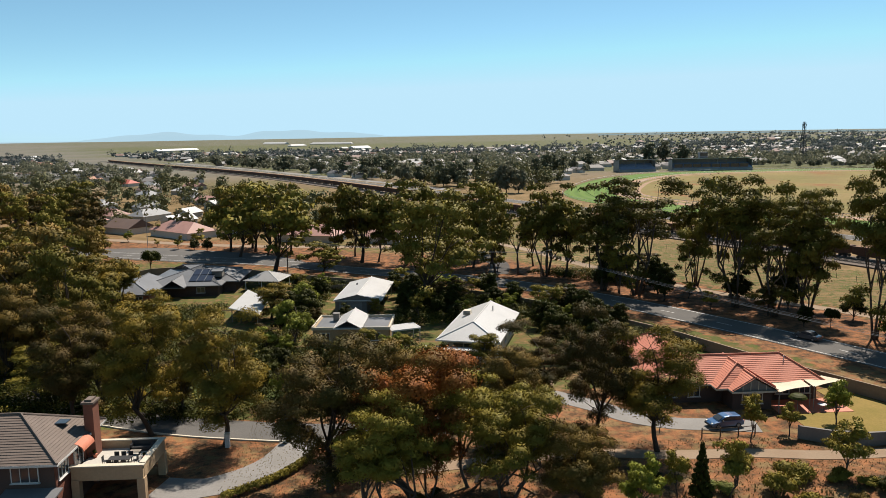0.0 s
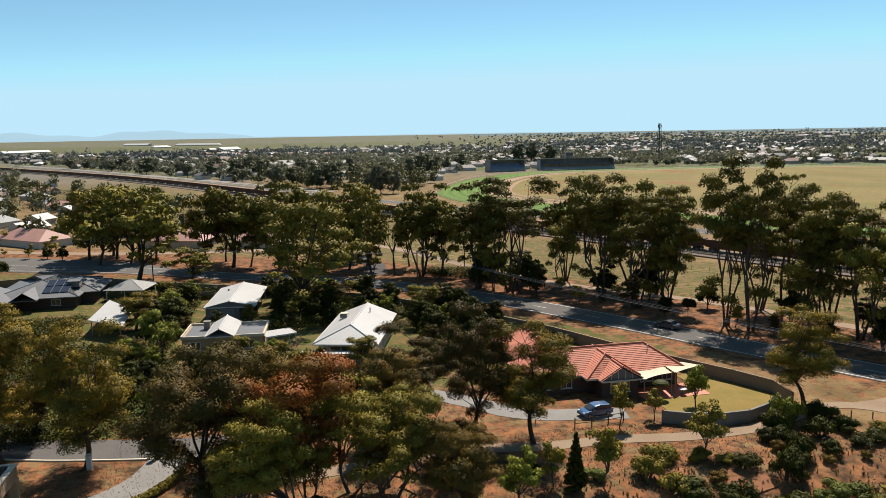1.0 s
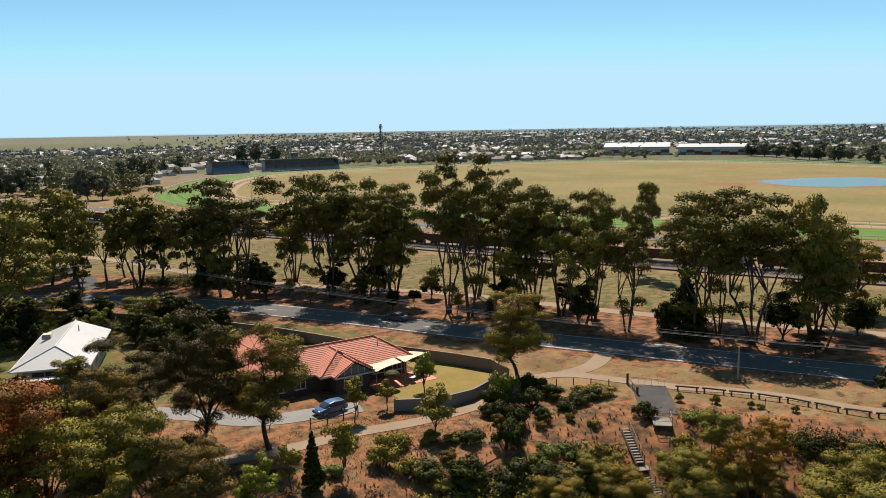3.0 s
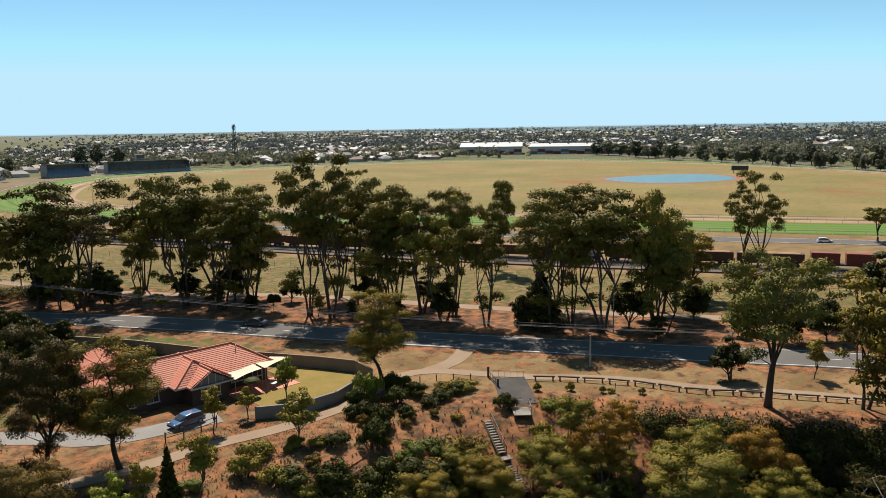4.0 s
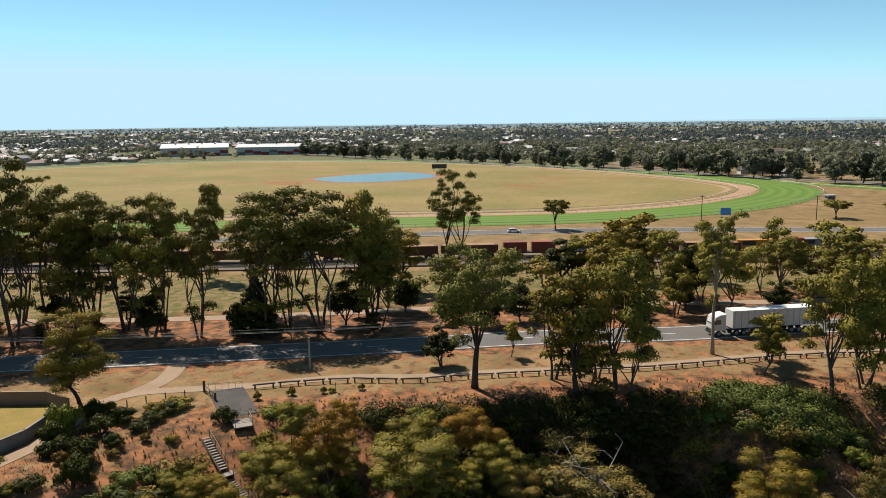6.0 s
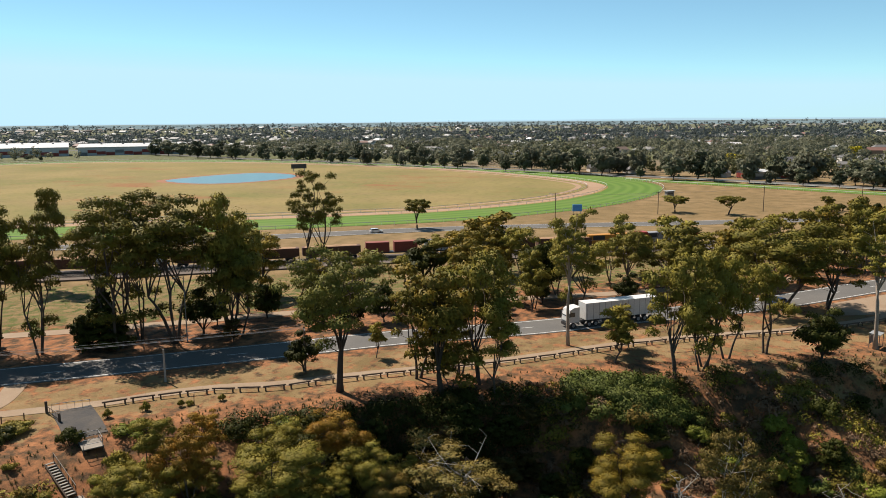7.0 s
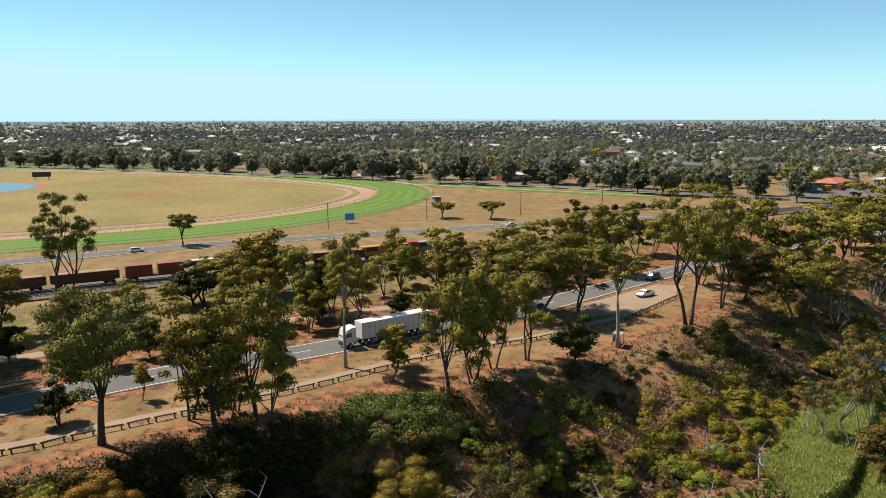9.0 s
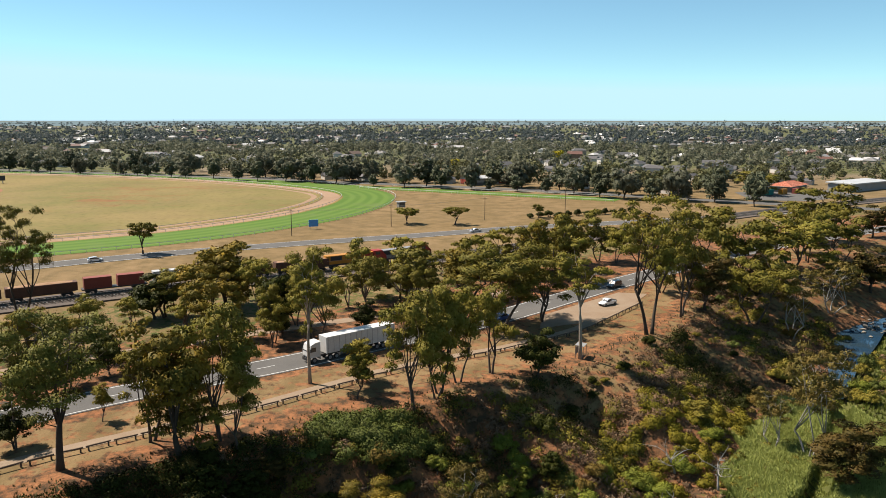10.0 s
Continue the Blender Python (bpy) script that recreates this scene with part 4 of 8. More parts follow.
grow("fullgum", [(-53.9, 121.2, 20.6, 7.5), (-80.6, 155.2, 16.2, 11.3)])
grow("ochre", [(-58.1, 152.6, 12.6, 6.1)])
grow("dark", [(98.3, -65.5, 10.1, 5.7), (200.6, -136.4, 12.8, 7.3)])
grow("near_red", [(-0.1, 70.4, 15, 7.5)])
grow("near_olive", [(-2.5, 65.6, 11.9, 5.1), (9.6, 72.1, 10.7, 4.8)])
grow("olive", [(101.6, 25.4, 10, 3.2)])
grow("olive", [(162.9, 46.4, 10.3, 6.4)])
grow("near_orange", [(71.4, 47.6, 6.6, 2.7), (64.7, 44.9, 9.4, 3.6)])
grow("near_olive", [(68.0, 51.3, 7.0, 3.0), (75.1, 39.7, 6, 2.9), (61.2, 51.5, 5.9, 3.3), (68.1, 36.6, 8.4, 6.1), (74.1, 29.4, 6.8, 3.9)])
grow("small", [(38.2, 80.8, 5.5, 1.8), (43.4, 82, 3.9, 1.6), (44, 71.6, 6.1, 2.4), (30.3, 68, 6, 2.1), (25.4, 68.4, 4.9, 1.7)])
grow("small", [(22.1, 191.6, 6.2, 2.9)])
grow("small", [(105.8, 39.6, 5.4, 1.9)])
grow("small", [(119.3, 4.8, 6.9, 3.7)])
grow("small", [(111.7, 4.6, 7.1, 3)])
grow("small", [(114.1, -49.5, 3.8, 3)])
grow("lime", [(50.6, 84.9, 5.6, 2), (21, 65.9, 5.3, 2.3), (-20.3, 127, 7.9, 3.8)])
grow("lime", [(97.1, -17.2, 6, 2.8)])
grow("cone", [(27.2, 67.2, 6.2, 1.4)])
grow("cone", [(100.5, 83.6, 10.4, 5.1)])
grow("fullgum", [(5.3, 152.8, 24.6, 11.5)])
grow("fullgum", [(-35.8, 197.1, 23.5, 12.8), (-51.1, 227.3, 20.9, 9.1), (-13.9, 211.7, 21.3, 10.4), (-22.9, 193.7, 8.6, 6.3), (19.1, 220, 21.2, 10.4), (38, 183.2, 19.5, 7), (-1.2, 205.2, 23, 10.1)])
grow("tallgum", [(49, 160, 25.6, 10.3), (65.1, 146.6, 26.3, 8.8), (74.7, 137.4, 24.1, 7.8), (77.5, 120.8, 27.2, 7.2), (79.6, 116.8, 30.5, 7.8), (91.6, 113.4, 24.1, 6.6), (93.6, 106.8, 23.4, 7.2), (95.4, 99.8, 23.8, 4.9), (95.4, 91.6, 22.1, 5.6), (106.3, 74.5, 24, 9.2), (105.6, 80.6, 22.2, 5.4)])
grow("gum", [(45.7, 162, 12.5, 5)])
grow("gum", [(112.5, 68.2, 23.8, 6.5), (134.6, 125.4, 22, 5.4)])
grow("biggum", [(91.2, 39.4, 19.2, 10.6)])
grow("gum", [(98.6, 22.0, 18.3, 6.8), (141.6, 12.8, 17.9, 6.3)])
grow("gum", [(108.1, -4, 18, 6.5), (113.1, -8.1, 17.1, 5.7), (117.7, -11.5, 17.2, 5.3), (150, -23.4, 16.9, 11.2), (153.7, -32.3, 16, 9.3), (170.4, -3.6, 13.1, 10)])
grow("limby", [(142.3, -51.7, 27.5, 10.2)])
grow("gum", [(155.2, -63.1, 22.5, 8.3), (185.3, -90.8, 20.9, 12.1), (203, -114, 16.4, 12.5), (246.1, -147.7, 19.7, 13.9), (406.5, -206.5, 12.8, 13.2)])
grow("sparse", [(27, 187, 14.6, 6)])

grow("limby", [(157.3, 73.2, 24.9, 7.2)])
grow("sparse", [(91.4, 124.1, 29.4, 4.8)])
grow("round", [(-69.7, 204.2, 5.7, 2.9)])
grow("round", [(74.5, 128.7, 3.4, 1.6)])
grow("dense", [(111.3, 72.7, 8.4, 3.9), (91.8, 99.6, 7.7, 3), (73.5, 142.8, 8.5, 3.5), (53.8, 160.6, 7.8, 3.2)])
grow("dense", [(97.6, 47.6, 5.8, 2.8)])
grow("dense", [(161.4, 48.2, 9.3, 6.3)])
grow("dense", [(119.6, -24.6, 8.1, 3.9), (150.2, 21.5, 11.6, 4.6)])
grow("dense", [(50.5, 57.1, 4.7, 3.7), (41.9, 61.7, 3.6, 2.4)])
grow("thin", [(119.2, 12.1, 22.1, 4.6)])
grow("thin", [(128.2, -34.1, 21.2, 5.6)])
grow("lone", [(241.5, 74.8, 10.1, 5.3)])
grow("lone", [(303.7, -9.3, 6.6, 5.9), (300.6, -28.3, 7.1, 5.4), (316.3, -65.2, 6, 2.9)])
grow("grey", [(107.6, -64.9, 17.5, 7.6), (111.9, -61.7, 9.4, 4.6), (162.6, -92.4, 16.4, 7.1), (182.9, -114.1, 13.2, 8.2)])
grow("near_grey", [(79.4, 21.6, 8.2, 9.4), (82.7, -10.2, 11.9, 5.6)])


# undergrowth on the gorge's side, thinner on the sunny red soil
rng = random.Random(77)
made = 0
while made < 240:
    x, y = rng.uniform(20, 190), rng.uniform(-110, 66)
    d = float(off_line(np.array([x]), np.array([y]), RIM)[0])
    if not 1.5 < d < 46 or math.hypot(x, y) < 52 or (x > 58 and x < 72 and y > 50):
        continue
    if d > 17 and x < 126 and y < -32:
        continue
    red_patch = x < 66
    if red_patch and d < 9 and rng.random() < 0.55:
        continue
    bare = x > 105 and d < 20
    if bare and rng.random() < 0.2:
        continue
    key = rng.choice(("olive", "olive", "dark", "rust", "sage", "green") if not bare else ("dark", "rust", "sage", "olive"))
    r = rng.uniform(0.8, 1.7) if (d < 9 or bare) else rng.uniform(1.4, 3.0)
    bush(key, x, y, r * rng.uniform(0.75, 1.15), r)
    made += 1
# rounded shrubs closing the red slope below the trail
for key, x, y, h, r in (("olive", 37.2, 65.6, 2.0, 2.2), ("olive", 39.2, 62.6, 1.8, 2.0), ("rust", 42.0, 61.4, 1.9, 2.3), ("dark", 45.6, 60.6, 2.4, 2.4), ("olive", 48.2, 59.6, 1.8, 1.9), ("rust", 50.4, 58.4, 2.2, 2.6),
                        ("rust", 53.2, 58.6, 2.4, 2.7), ("olive", 54.2, 55.6, 2.0, 2.4), ("green", 57.0, 56.4, 2.0, 1.8), ("dark", 56.6, 60.2, 1.6, 1.5), ("green", 58.4, 59.4, 1.5, 1.4), ("sage", 52.0, 62.4, 1.2, 1.5),
                        ("olive", 44.4, 57.8, 2.0, 2.4), ("rust", 47.4, 55.6, 2.2, 2.6), ("green", 64.4, 55.6, 1.6, 1.6), ("olive", 39.6, 72.2, 1.3, 1.6), ("olive", 42.2, 70.6, 1.1, 1.3)):
    bush(key, x, y, h, r)


def tufts(name, label, leaf, spots, size, category="grass"):
    """Tufts of narrow blades as one sheet of stuff."""
    rg = np.random.default_rng(len(spots))
    base = np.repeat(np.array(spots), 9, 0)
    n = len(base)
    a = rg.random(n) * 6.283
    out = rg.random(n) * 0.5 * size
    tip = base + np.stack([np.cos(a) * out * 1.5, np.sin(a) * out * 1.5, size * (0.6 + 0.6 * rg.random(n))], 1)
    foot = base + np.stack([np.cos(a) * out * 0.5, np.sin(a) * out * 0.5, np.full(n, -0.03)], 1)
    w = np.stack([-np.sin(a), np.cos(a), np.zeros(n)], 1) * size * 0.13
    v = np.stack([foot - w, foot + w, tip], 1).reshape(-1, 3)
    return tagged(new(name, crown_mesh(name, v, np.arange(3 * n).reshape(-1, 3), leaf)), label, category, "", "stuff")


def scatter(n, box, test, seed):
    rg = np.random.default_rng(seed)
    x, y = rg.uniform(box[0], box[1], n), rg.uniform(box[2], box[3], n)
    keep = test(x, y)
    x, y = x[keep], y[keep]
    return np.stack([x, y, lay(x, y)], 1)


def thicket(name, label, leaf, spots, r, seed, per=46):
    """Low tangled growth too dense to count, as one sheet of stuff."""
    rg = np.random.default_rng(seed)
    rad = r * (0.5 + rg.random(len(spots)))
    c = np.array(spots) + np.stack([np.zeros(len(spots)), np.zeros(len(spots)), rad * 0.25], 1)
    v, f, leans = blades(rg, c, rad, int(1.6 * per) * len(spots), 0.25, 0.75, 0.55, 0.0, 0.36)
    return tagged(new(name, crown_mesh(name, v, f, leaf, leans)), label, "undergrowth", "", "stuff")


STAIR_LINE = [(64.2, 61.6), (61.8, 56.8), (60.0, 51.6)]


def on_slope(lo, hi, bare):
    """Ground between lo and hi metres inside the rim, clear of the stairs and of the bare red spurs."""
    def test(x, y):
        d = off_line(x, y, RIM)
        gaps = np.sin(x * 0.19 + 1.7 * np.sin(y * 0.11)) + np.sin(y * 0.23 + 0.8)
        return (d > lo) & (d < hi) & (gaps > bare) & ~((d > 19) & (x < 126) & (y < -34)) & ((bare > 0) | ~((x > 80) & (x < 98) & (y > 16) & (y < 46))) & (np.hypot(x, y) > 60) & ~((x > 62) & (x < 80) & (y > 54) & (y < 74)) & (np.abs(off_line(x, y, STAIR_LINE)) > np.where((y > 49) & (y < 63) & (x < 68), 1.9, 0))
    return test


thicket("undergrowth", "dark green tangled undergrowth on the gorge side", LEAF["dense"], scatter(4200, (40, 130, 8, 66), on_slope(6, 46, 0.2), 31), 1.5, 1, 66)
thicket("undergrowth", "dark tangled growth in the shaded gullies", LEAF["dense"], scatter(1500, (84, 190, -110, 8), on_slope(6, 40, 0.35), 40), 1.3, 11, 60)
thicket("undergrowth", "olive and rusty undergrowth on the gorge side", LEAF["olive"], scatter(4200, (36, 130, 8, 66), on_slope(6, 50, -0.1), 32), 1.35, 2, 62)
thicket("undergrowth", "olive scrub on the open slope", LEAF["olive"], scatter(2600, (84, 190, -110, 8), on_slope(5, 42, -0.2), 42), 0.95, 12, 50)
thicket("undergrowth", "sage-green bush mounds on the sunny spur", LEAF["sage"],
        scatter(520, (92, 109, -9, 13), lambda x, y: (np.hypot((x - 99.6) / 4.2, (y - 6.0) / 4.0) < 1) | (np.hypot((x - 101.5) / 4.0, (y + 1.2) / 4.2) < 1) | (np.hypot((x - 98.0) / 3.0, (y - 0.5) / 3.0) < 1), 49) + np.array([0, 0, 0.7]), 1.25, 16, 150)
thicket("undergrowth", "dry pinkish bushes over the lower slope", LEAF["scrub"], scatter(900, (88, 135, -70, 16), lambda x, y: (off_line(x, y, RIM) > 8) & (off_line(x, y, RIM) < np.where(y < -34, 17, 26)), 47), 1.2, 14, 90)
thicket("undergrowth", "green bushes in the lower gullies", LEAF["olive"], scatter(420, (88, 135, -70, 16), lambda x, y: (off_line(x, y, RIM) > 9) & (off_line(x, y, RIM) < np.where(y < -34, 15, 27)) & (np.sin(0.55 * (0.55 * x - 0.83 * y)) > -0.2), 48), 1.5, 15, 130)
thicket("undergrowth", "low golden-olive scrub on the gorge floor", LEAF["golden"], scatter(900, (96, 124, -62, -30), lambda x, y: (off_line(x, y, RIM) > 11) & (off_line(x, y, RIM) < np.where(y > -50, 27, 24)) & (np.sin(0.9 * x + 0.4 * y) + np.sin(0.8 * y - 0.3 * x) > -0.3), 43), 1.0, 13, 150)
thicket("undergrowth", "olive tussocks in the long grass of the gorge floor", LEAF["olive"], scatter(140, (94, 128, -82, -46), lambda x, y: (off_line(x, y, RIM) > 21) & (off_line(x, y, RIM) < 46), 51), 0.6, 20, 60)
thicket("undergrowth", "dry pinkish-brown scrub on the gorge side", LEAF["scrub"], scatter(4600, (30, 190, -110, 68), on_slope(3, 40, -0.2), 33), 0.9, 3, 44)
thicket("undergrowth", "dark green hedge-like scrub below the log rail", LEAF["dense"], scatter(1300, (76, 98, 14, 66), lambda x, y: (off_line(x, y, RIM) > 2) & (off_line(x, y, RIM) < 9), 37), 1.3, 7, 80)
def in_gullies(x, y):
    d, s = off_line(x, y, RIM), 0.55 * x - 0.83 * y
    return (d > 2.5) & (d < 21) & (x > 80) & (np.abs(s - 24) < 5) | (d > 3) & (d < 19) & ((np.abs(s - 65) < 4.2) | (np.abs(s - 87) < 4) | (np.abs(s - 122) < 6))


# near-black bushes added where tree shade blackens the gullies
thicket("undergrowth", "dark bushes standing in for shade in the steep gullies", LEAF["dense"], scatter(6500, (80, 180, -100, 50), in_gullies, 50), 1.5, 19, 70)
thicket("undergrowth", "olive scrub below the log rail", LEAF["olive"], scatter(800, (74, 130, -25, 66), lambda x, y: ~((x > 80) & (x < 98) & (y > 16) & (y < 46)) & (off_line(x, y, RIM) > 1.5) & (off_line(x, y, RIM) < 11), 38), 1.2, 8, 60)
thicket("undergrowth", "small dry tufts and twigs on bare red slope", LEAF["scrub"], scatter(3600, (92, 180, -90, 30), lambda x, y: (off_line(x, y, RIM) > 1) & (off_line(x, y, RIM) < 34), 39), 0.4, 9, 24)
GARDEN = [(14, 62, 82, 116), (2, 22, 110, 138), (-18, -3, 144, 170), (-19, 3, 122, 138), (-38, -26, 136, 164), (-40, -28, 172, 184), (-68, -38, 159, 195), (-54, -9, 64, 92)]


def in_gardens(x, y):
    ok = (np.abs(off_line(x, y, ROAD)) > 15) & (off_line(x, y, RIM) < -12) & (y - 0.15 * x > 92)
    for a, b, c, d in GARDEN:
        ok &= ~((x > a - 0.8) & (x < b + 0.8) & (y > c - 0.8) & (y < d + 0.8))
    return ok


thicket("garden_growth", "dense dark garden growth between the houses", LEAF["dense"], scatter(6000, (-75, 52, 92, 190), in_gardens, 35), 1.3, 5, 60)
thicket("garden_growth", "olive garden growth between the houses", LEAF["olive"], scatter(1700, (-75, 52, 92, 190), in_gardens, 36), 1.2, 6, 55)
tufts("dry_grass", "dry straw grass tufts on red soil", LEAF["dry"], scatter(26000, (10, 190, -110, 75), lambda x, y: (off_line(x, y, RIM) > -3) & (off_line(x, y, RIM) < 40), 3), 0.36)
tufts("verge_grass", "dry straw grass along the road verge", LEAF["straw"],
      scatter(16000, (55, 190, -70, 95), lambda x, y: (off_line(x, y, ROAD) > 5.5) & (off_line(x, y, RIM) < -2), 4), 0.1)
tufts("yard_grass", "dry golden grass round the trail and yards", LEAF["straw"], scatter(14000, (-20, 64, 64, 98), lambda x, y: (off_line(x, y, RIM) < 0) & (np.abs(off_line(x, y, [(p.x, p.y) for p in gravel_path])) > 1.4) & ~((x > 46) & (x < 62) & (y > 80)) & ~((x > 14) & (x < 46) & (y > 82)), 46), 0.15)
tufts("meadow_grass", "pale green long grass on the gorge floor", LEAF["meadow"], scatter(30000, (90, 130, -84, -48), lambda x, y: (off_line(x, y, RIM) > np.where(y > -55, 26, 23)) & (off_line(x, y, RIM) < 46), 44), 0.75)
tufts("reeds", "green reeds and grass beside the river", LEAF["reed"],
      scatter(30000, (60, 230, -160, -20), lambda x, y: (off_line(x, y, RIM) > 30) & (off_line(x, y, RIM) < 75) & (np.abs(off_line(x, y, RIVER)) > np.where(x > 141, 4.8, 0)), 5), 0.8)
tufts("field_grass", "yellow-green grass in the rail paddock", LEAF["golden"],
      scatter(30000, (40, 200, -30, 260), lambda x, y: (off_line(x, y, RAIL) > 9) & (off_line(x, y, ROAD) < -26), 6), 0.15)

# ---- more planting by stretch of land ----


def spread(keys, n, box, test, h, shape, seed, gap=4.0):
    """Random trees in a stretch of land, no two closer than gap."""
    rg, placed = random.Random(seed), []
    tries = 0
    while len(placed) < n and tries < 6000:
        tries += 1
        x, y = rg.uniform(box[0], box[1]), rg.uniform(box[2], box[3])
        if any(math.hypot(x - a, y - b) < gap for a, b in placed) or not test(x, y):
            continue
        placed.append((x, y))
        key = rg.choice(keys)
        hh = rg.uniform(*h)
        roots, nominal = KINDS[suited(key, x, y)]
        stand(rg.choice(roots), x, y, hh, hh * rg.uniform(*shape), nominal, rng=rg)


def off(x, y, pts):
    return float(off_line(np.array([x]), np.array([y]), pts)[0])


FOOT = [(14, 62, 82, 116), (2, 22, 110, 138), (-18, -3, 144, 170), (-19, 3, 122, 138), (-38, -26, 136, 164), (-40, -28, 172, 184), (-68, -38, 159, 195), (-54, -25, 64, 82), (-34, -9, 64, 87)]


def free(x, y, m=0.0):
    return not any(a - m < x < b + m and c - m < y < d + m for a, b, c, d in FOOT)


side_far = off(120, 80, ROAD) > 0


def beyond(x, y, lo, hi):
    d = off(x, y, ROAD) * (1 if side_far else -1)
    return lo < d < hi


def before(x, y, lo, hi):
    d = -off(x, y, ROAD) * (1 if side_far else -1)
    return lo < d < hi


# the verge beyond the road
spread(("gum", "tallgum", "tallgum"), 21, (30, 135, 60, 190), lambda x, y: beyond(x, y, 7, 30) and 0.5 * x + y > 118, (16, 25), (0.28, 0.38), 3, 5.2)
spread(("fullgum", "ochre", "fullgum"), 15, (-60, 40, 185, 250), lambda x, y: beyond(x, y, 7, 26), (15, 22), (0.3, 0.4), 4, 7)
spread(("dark", "fullgum", "brown"), 19, (-190, -66, 230, 340), lambda x, y: beyond(x, y, 8, 60) and not -0.41 < x / y < -0.25, (13, 20), (0.34, 0.44), 44, 9)
spread(("dense", "olive", "lime", "small", "dense"), 20, (-150, -60, 232, 330), lambda x, y: beyond(x, y, 8, 80) and -0.41 < x / y < -0.25, (2.5, 6), (0.4, 0.55), 45, 5)
spread(("dense", "dark", "dense", "small"), 36, (40, 150, 0, 185), lambda x, y: beyond(x, y, 7, 24), (2.5, 7.5), (0.36, 0.5), 5, 4.5)
# between road and railway on the river side
spread(("olive", "olive", "ochre", "gum"), 28, (125, 215, -75, 66), lambda x, y: beyond(x, y, 9, 40) and off(x, y, RAIL) * off(0, 0, RAIL) > 0 and abs(off(x, y, RAIL)) > 10, (8, 14), (0.38, 0.5), 6, 5.5)
spread(("gum", "gum", "ochre"), 8, (150, 235, -120, -35), lambda x, y: beyond(x, y, 6, 26) and abs(off(x, y, RAIL)) > 9, (12, 18), (0.36, 0.48), 16, 7)
# along the rim
spread(("olive", "ochre", "olive", "gum"), 5, (95, 145, -48, 36), lambda x, y: before(x, y, 12, 30) and -6 < off(x, y, RIM) < 9 and x < 122 and not (97 < x and -4 < y < 20), (6, 15), (0.32, 0.42), 7, 5)
spread(("gum", "gum", "dark"), 12, (150, 270, -190, -62), lambda x, y: before(x, y, 9, 40) and -14 < off(x, y, RIM) < 14, (11, 18), (0.42, 0.55), 8, 8)
# gorge floor and far bank
spread(("grey", "olive", "dark", "grey", "dense"), 18, (105, 270, -215, -60), lambda x, y: 22 < off(x, y, RIM) < 95 and abs(off(x, y, RIVER)) > 4 + 10 * (x > 124) and not (x < 126 and y > -76), (5, 12), (0.45, 0.6), 9, 7)
spread(("lime", "ochre", "dense", "small"), 12, (76, 108, -26, 20), lambda x, y: 12 < off(x, y, RIM) < 36, (2.4, 4.6), (0.5, 0.62), 28, 5)
spread(("near_olive", "near_ochre", "near_olive", "near_grey", "near_orange", "near_olive", "near_brown"), 34, (46, 112, 20, 62), lambda x, y: 11 < off(x, y, RIM) < 40 and math.hypot(x, y) > 64 and not (57 < x < 72 and 48 < y < 66) and not (79 < x < 99 and 18 < y < 44 and off(x, y, RIM) < 17), (3.5, 7.5), (0.5, 0.62), 10, 4.2)
spread(("dark", "dense"), 12, (82, 100, 14, 46), lambda x, y: 6 < off(x, y, RIM) < 20, (3, 5), (0.5, 0.65), 27, 3.4)
# gardens and street trees round the houses
spread(("near_brown", "near_olive", "near_dark", "near_ochre"), 12, (-100, -26, 90, 138), lambda x, y: free(x, y, 3) and off(x, y, RIM) < -8 and x < -0.374 * y - 4, (9, 17), (0.34, 0.46), 41, 7)
spread(("fullgum", "brown", "dark", "ochre"), 18, (-135, -26, 138, 225), lambda x, y: free(x, y, 3) and before(x, y, 9, 200) and off(x, y, RIM) < -8 and x < -0.374 * y - 4, (9, 17), (0.34, 0.46), 11, 7)
spread(("lime", "dense", "olive", "dark", "dense", "dense"), 84, (-26, 40, 96, 172), lambda x, y: free(x, y, 1.2) and before(x, y, 15, 200), (3, 6.5), (0.42, 0.56), 12, 3.4)
spread(("near_brown", "near_olive", "near_olive"), 7, (-16, 17, 63, 90), lambda x, y: free(x, y, 2) and abs(y - 78) > 2.2 and off(x, y, RIM) < 8 and y < 84, (7, 13), (0.4, 0.52), 13, 4.5)
# lone trees along the highway and racecourse

# shrubs by the trail, the lawn wall and the stairs
for x, y, h, r in [(57.2, 76.1, 4.6, 2.6), (72.7, 57.4, 1.6, 2.8), (56.9, 55.6, 3.2, 2.7), (67.4, 52.4, 2.8, 2.3)]:
    bush("green", x, y, h, r)
for x, y, h, r in [(53.5, 68.6, 2.9, 2.1), (49.7, 65.4, 3.3, 2), (52.6, 73.4, 1.8, 1.6), (46.4, 68.1, 1.7, 2.1), (47.8, 61.1, 2.9, 2.8), (42.2, 62.3, 3, 2.6), (38.4, 64.8, 1.9, 2.7), (68.2, 62.3, 2.2, 1.8)]:
    bush("dark", x, y, h, r)
for x, y, h, r in [(45.1, 69.4, 1.2, 1.6), (64.1, 77.6, 2.2, 1.6), (69.1, 70.8, 1.7, 2.8), (67.7, 73.2, 1.1, 1.6), (38.5, 70.8, 2.4, 2.7), (35.3, 68.4, 2.7, 2.2), (75.7, 63.4, 1.4, 0.8), (78.8, 60.3, 1.6, 0.8), (81.1, 56.8, 1.2, 0.6), (81.8, 55.9, 0.9, 0.7), (84.3, 52.9, 1.1, 0.7), (61.8, 64.4, 1, 1.1), (67.3, 55.3, 2.8, 2.1)]:
    bush("olive", x, y, h, r)
for x, y, h, r in [(56, 61.7, 2, 2.3), (53.6, 62.9, 1.8, 2.1)]:
    bush("sage", x, y, h, r)
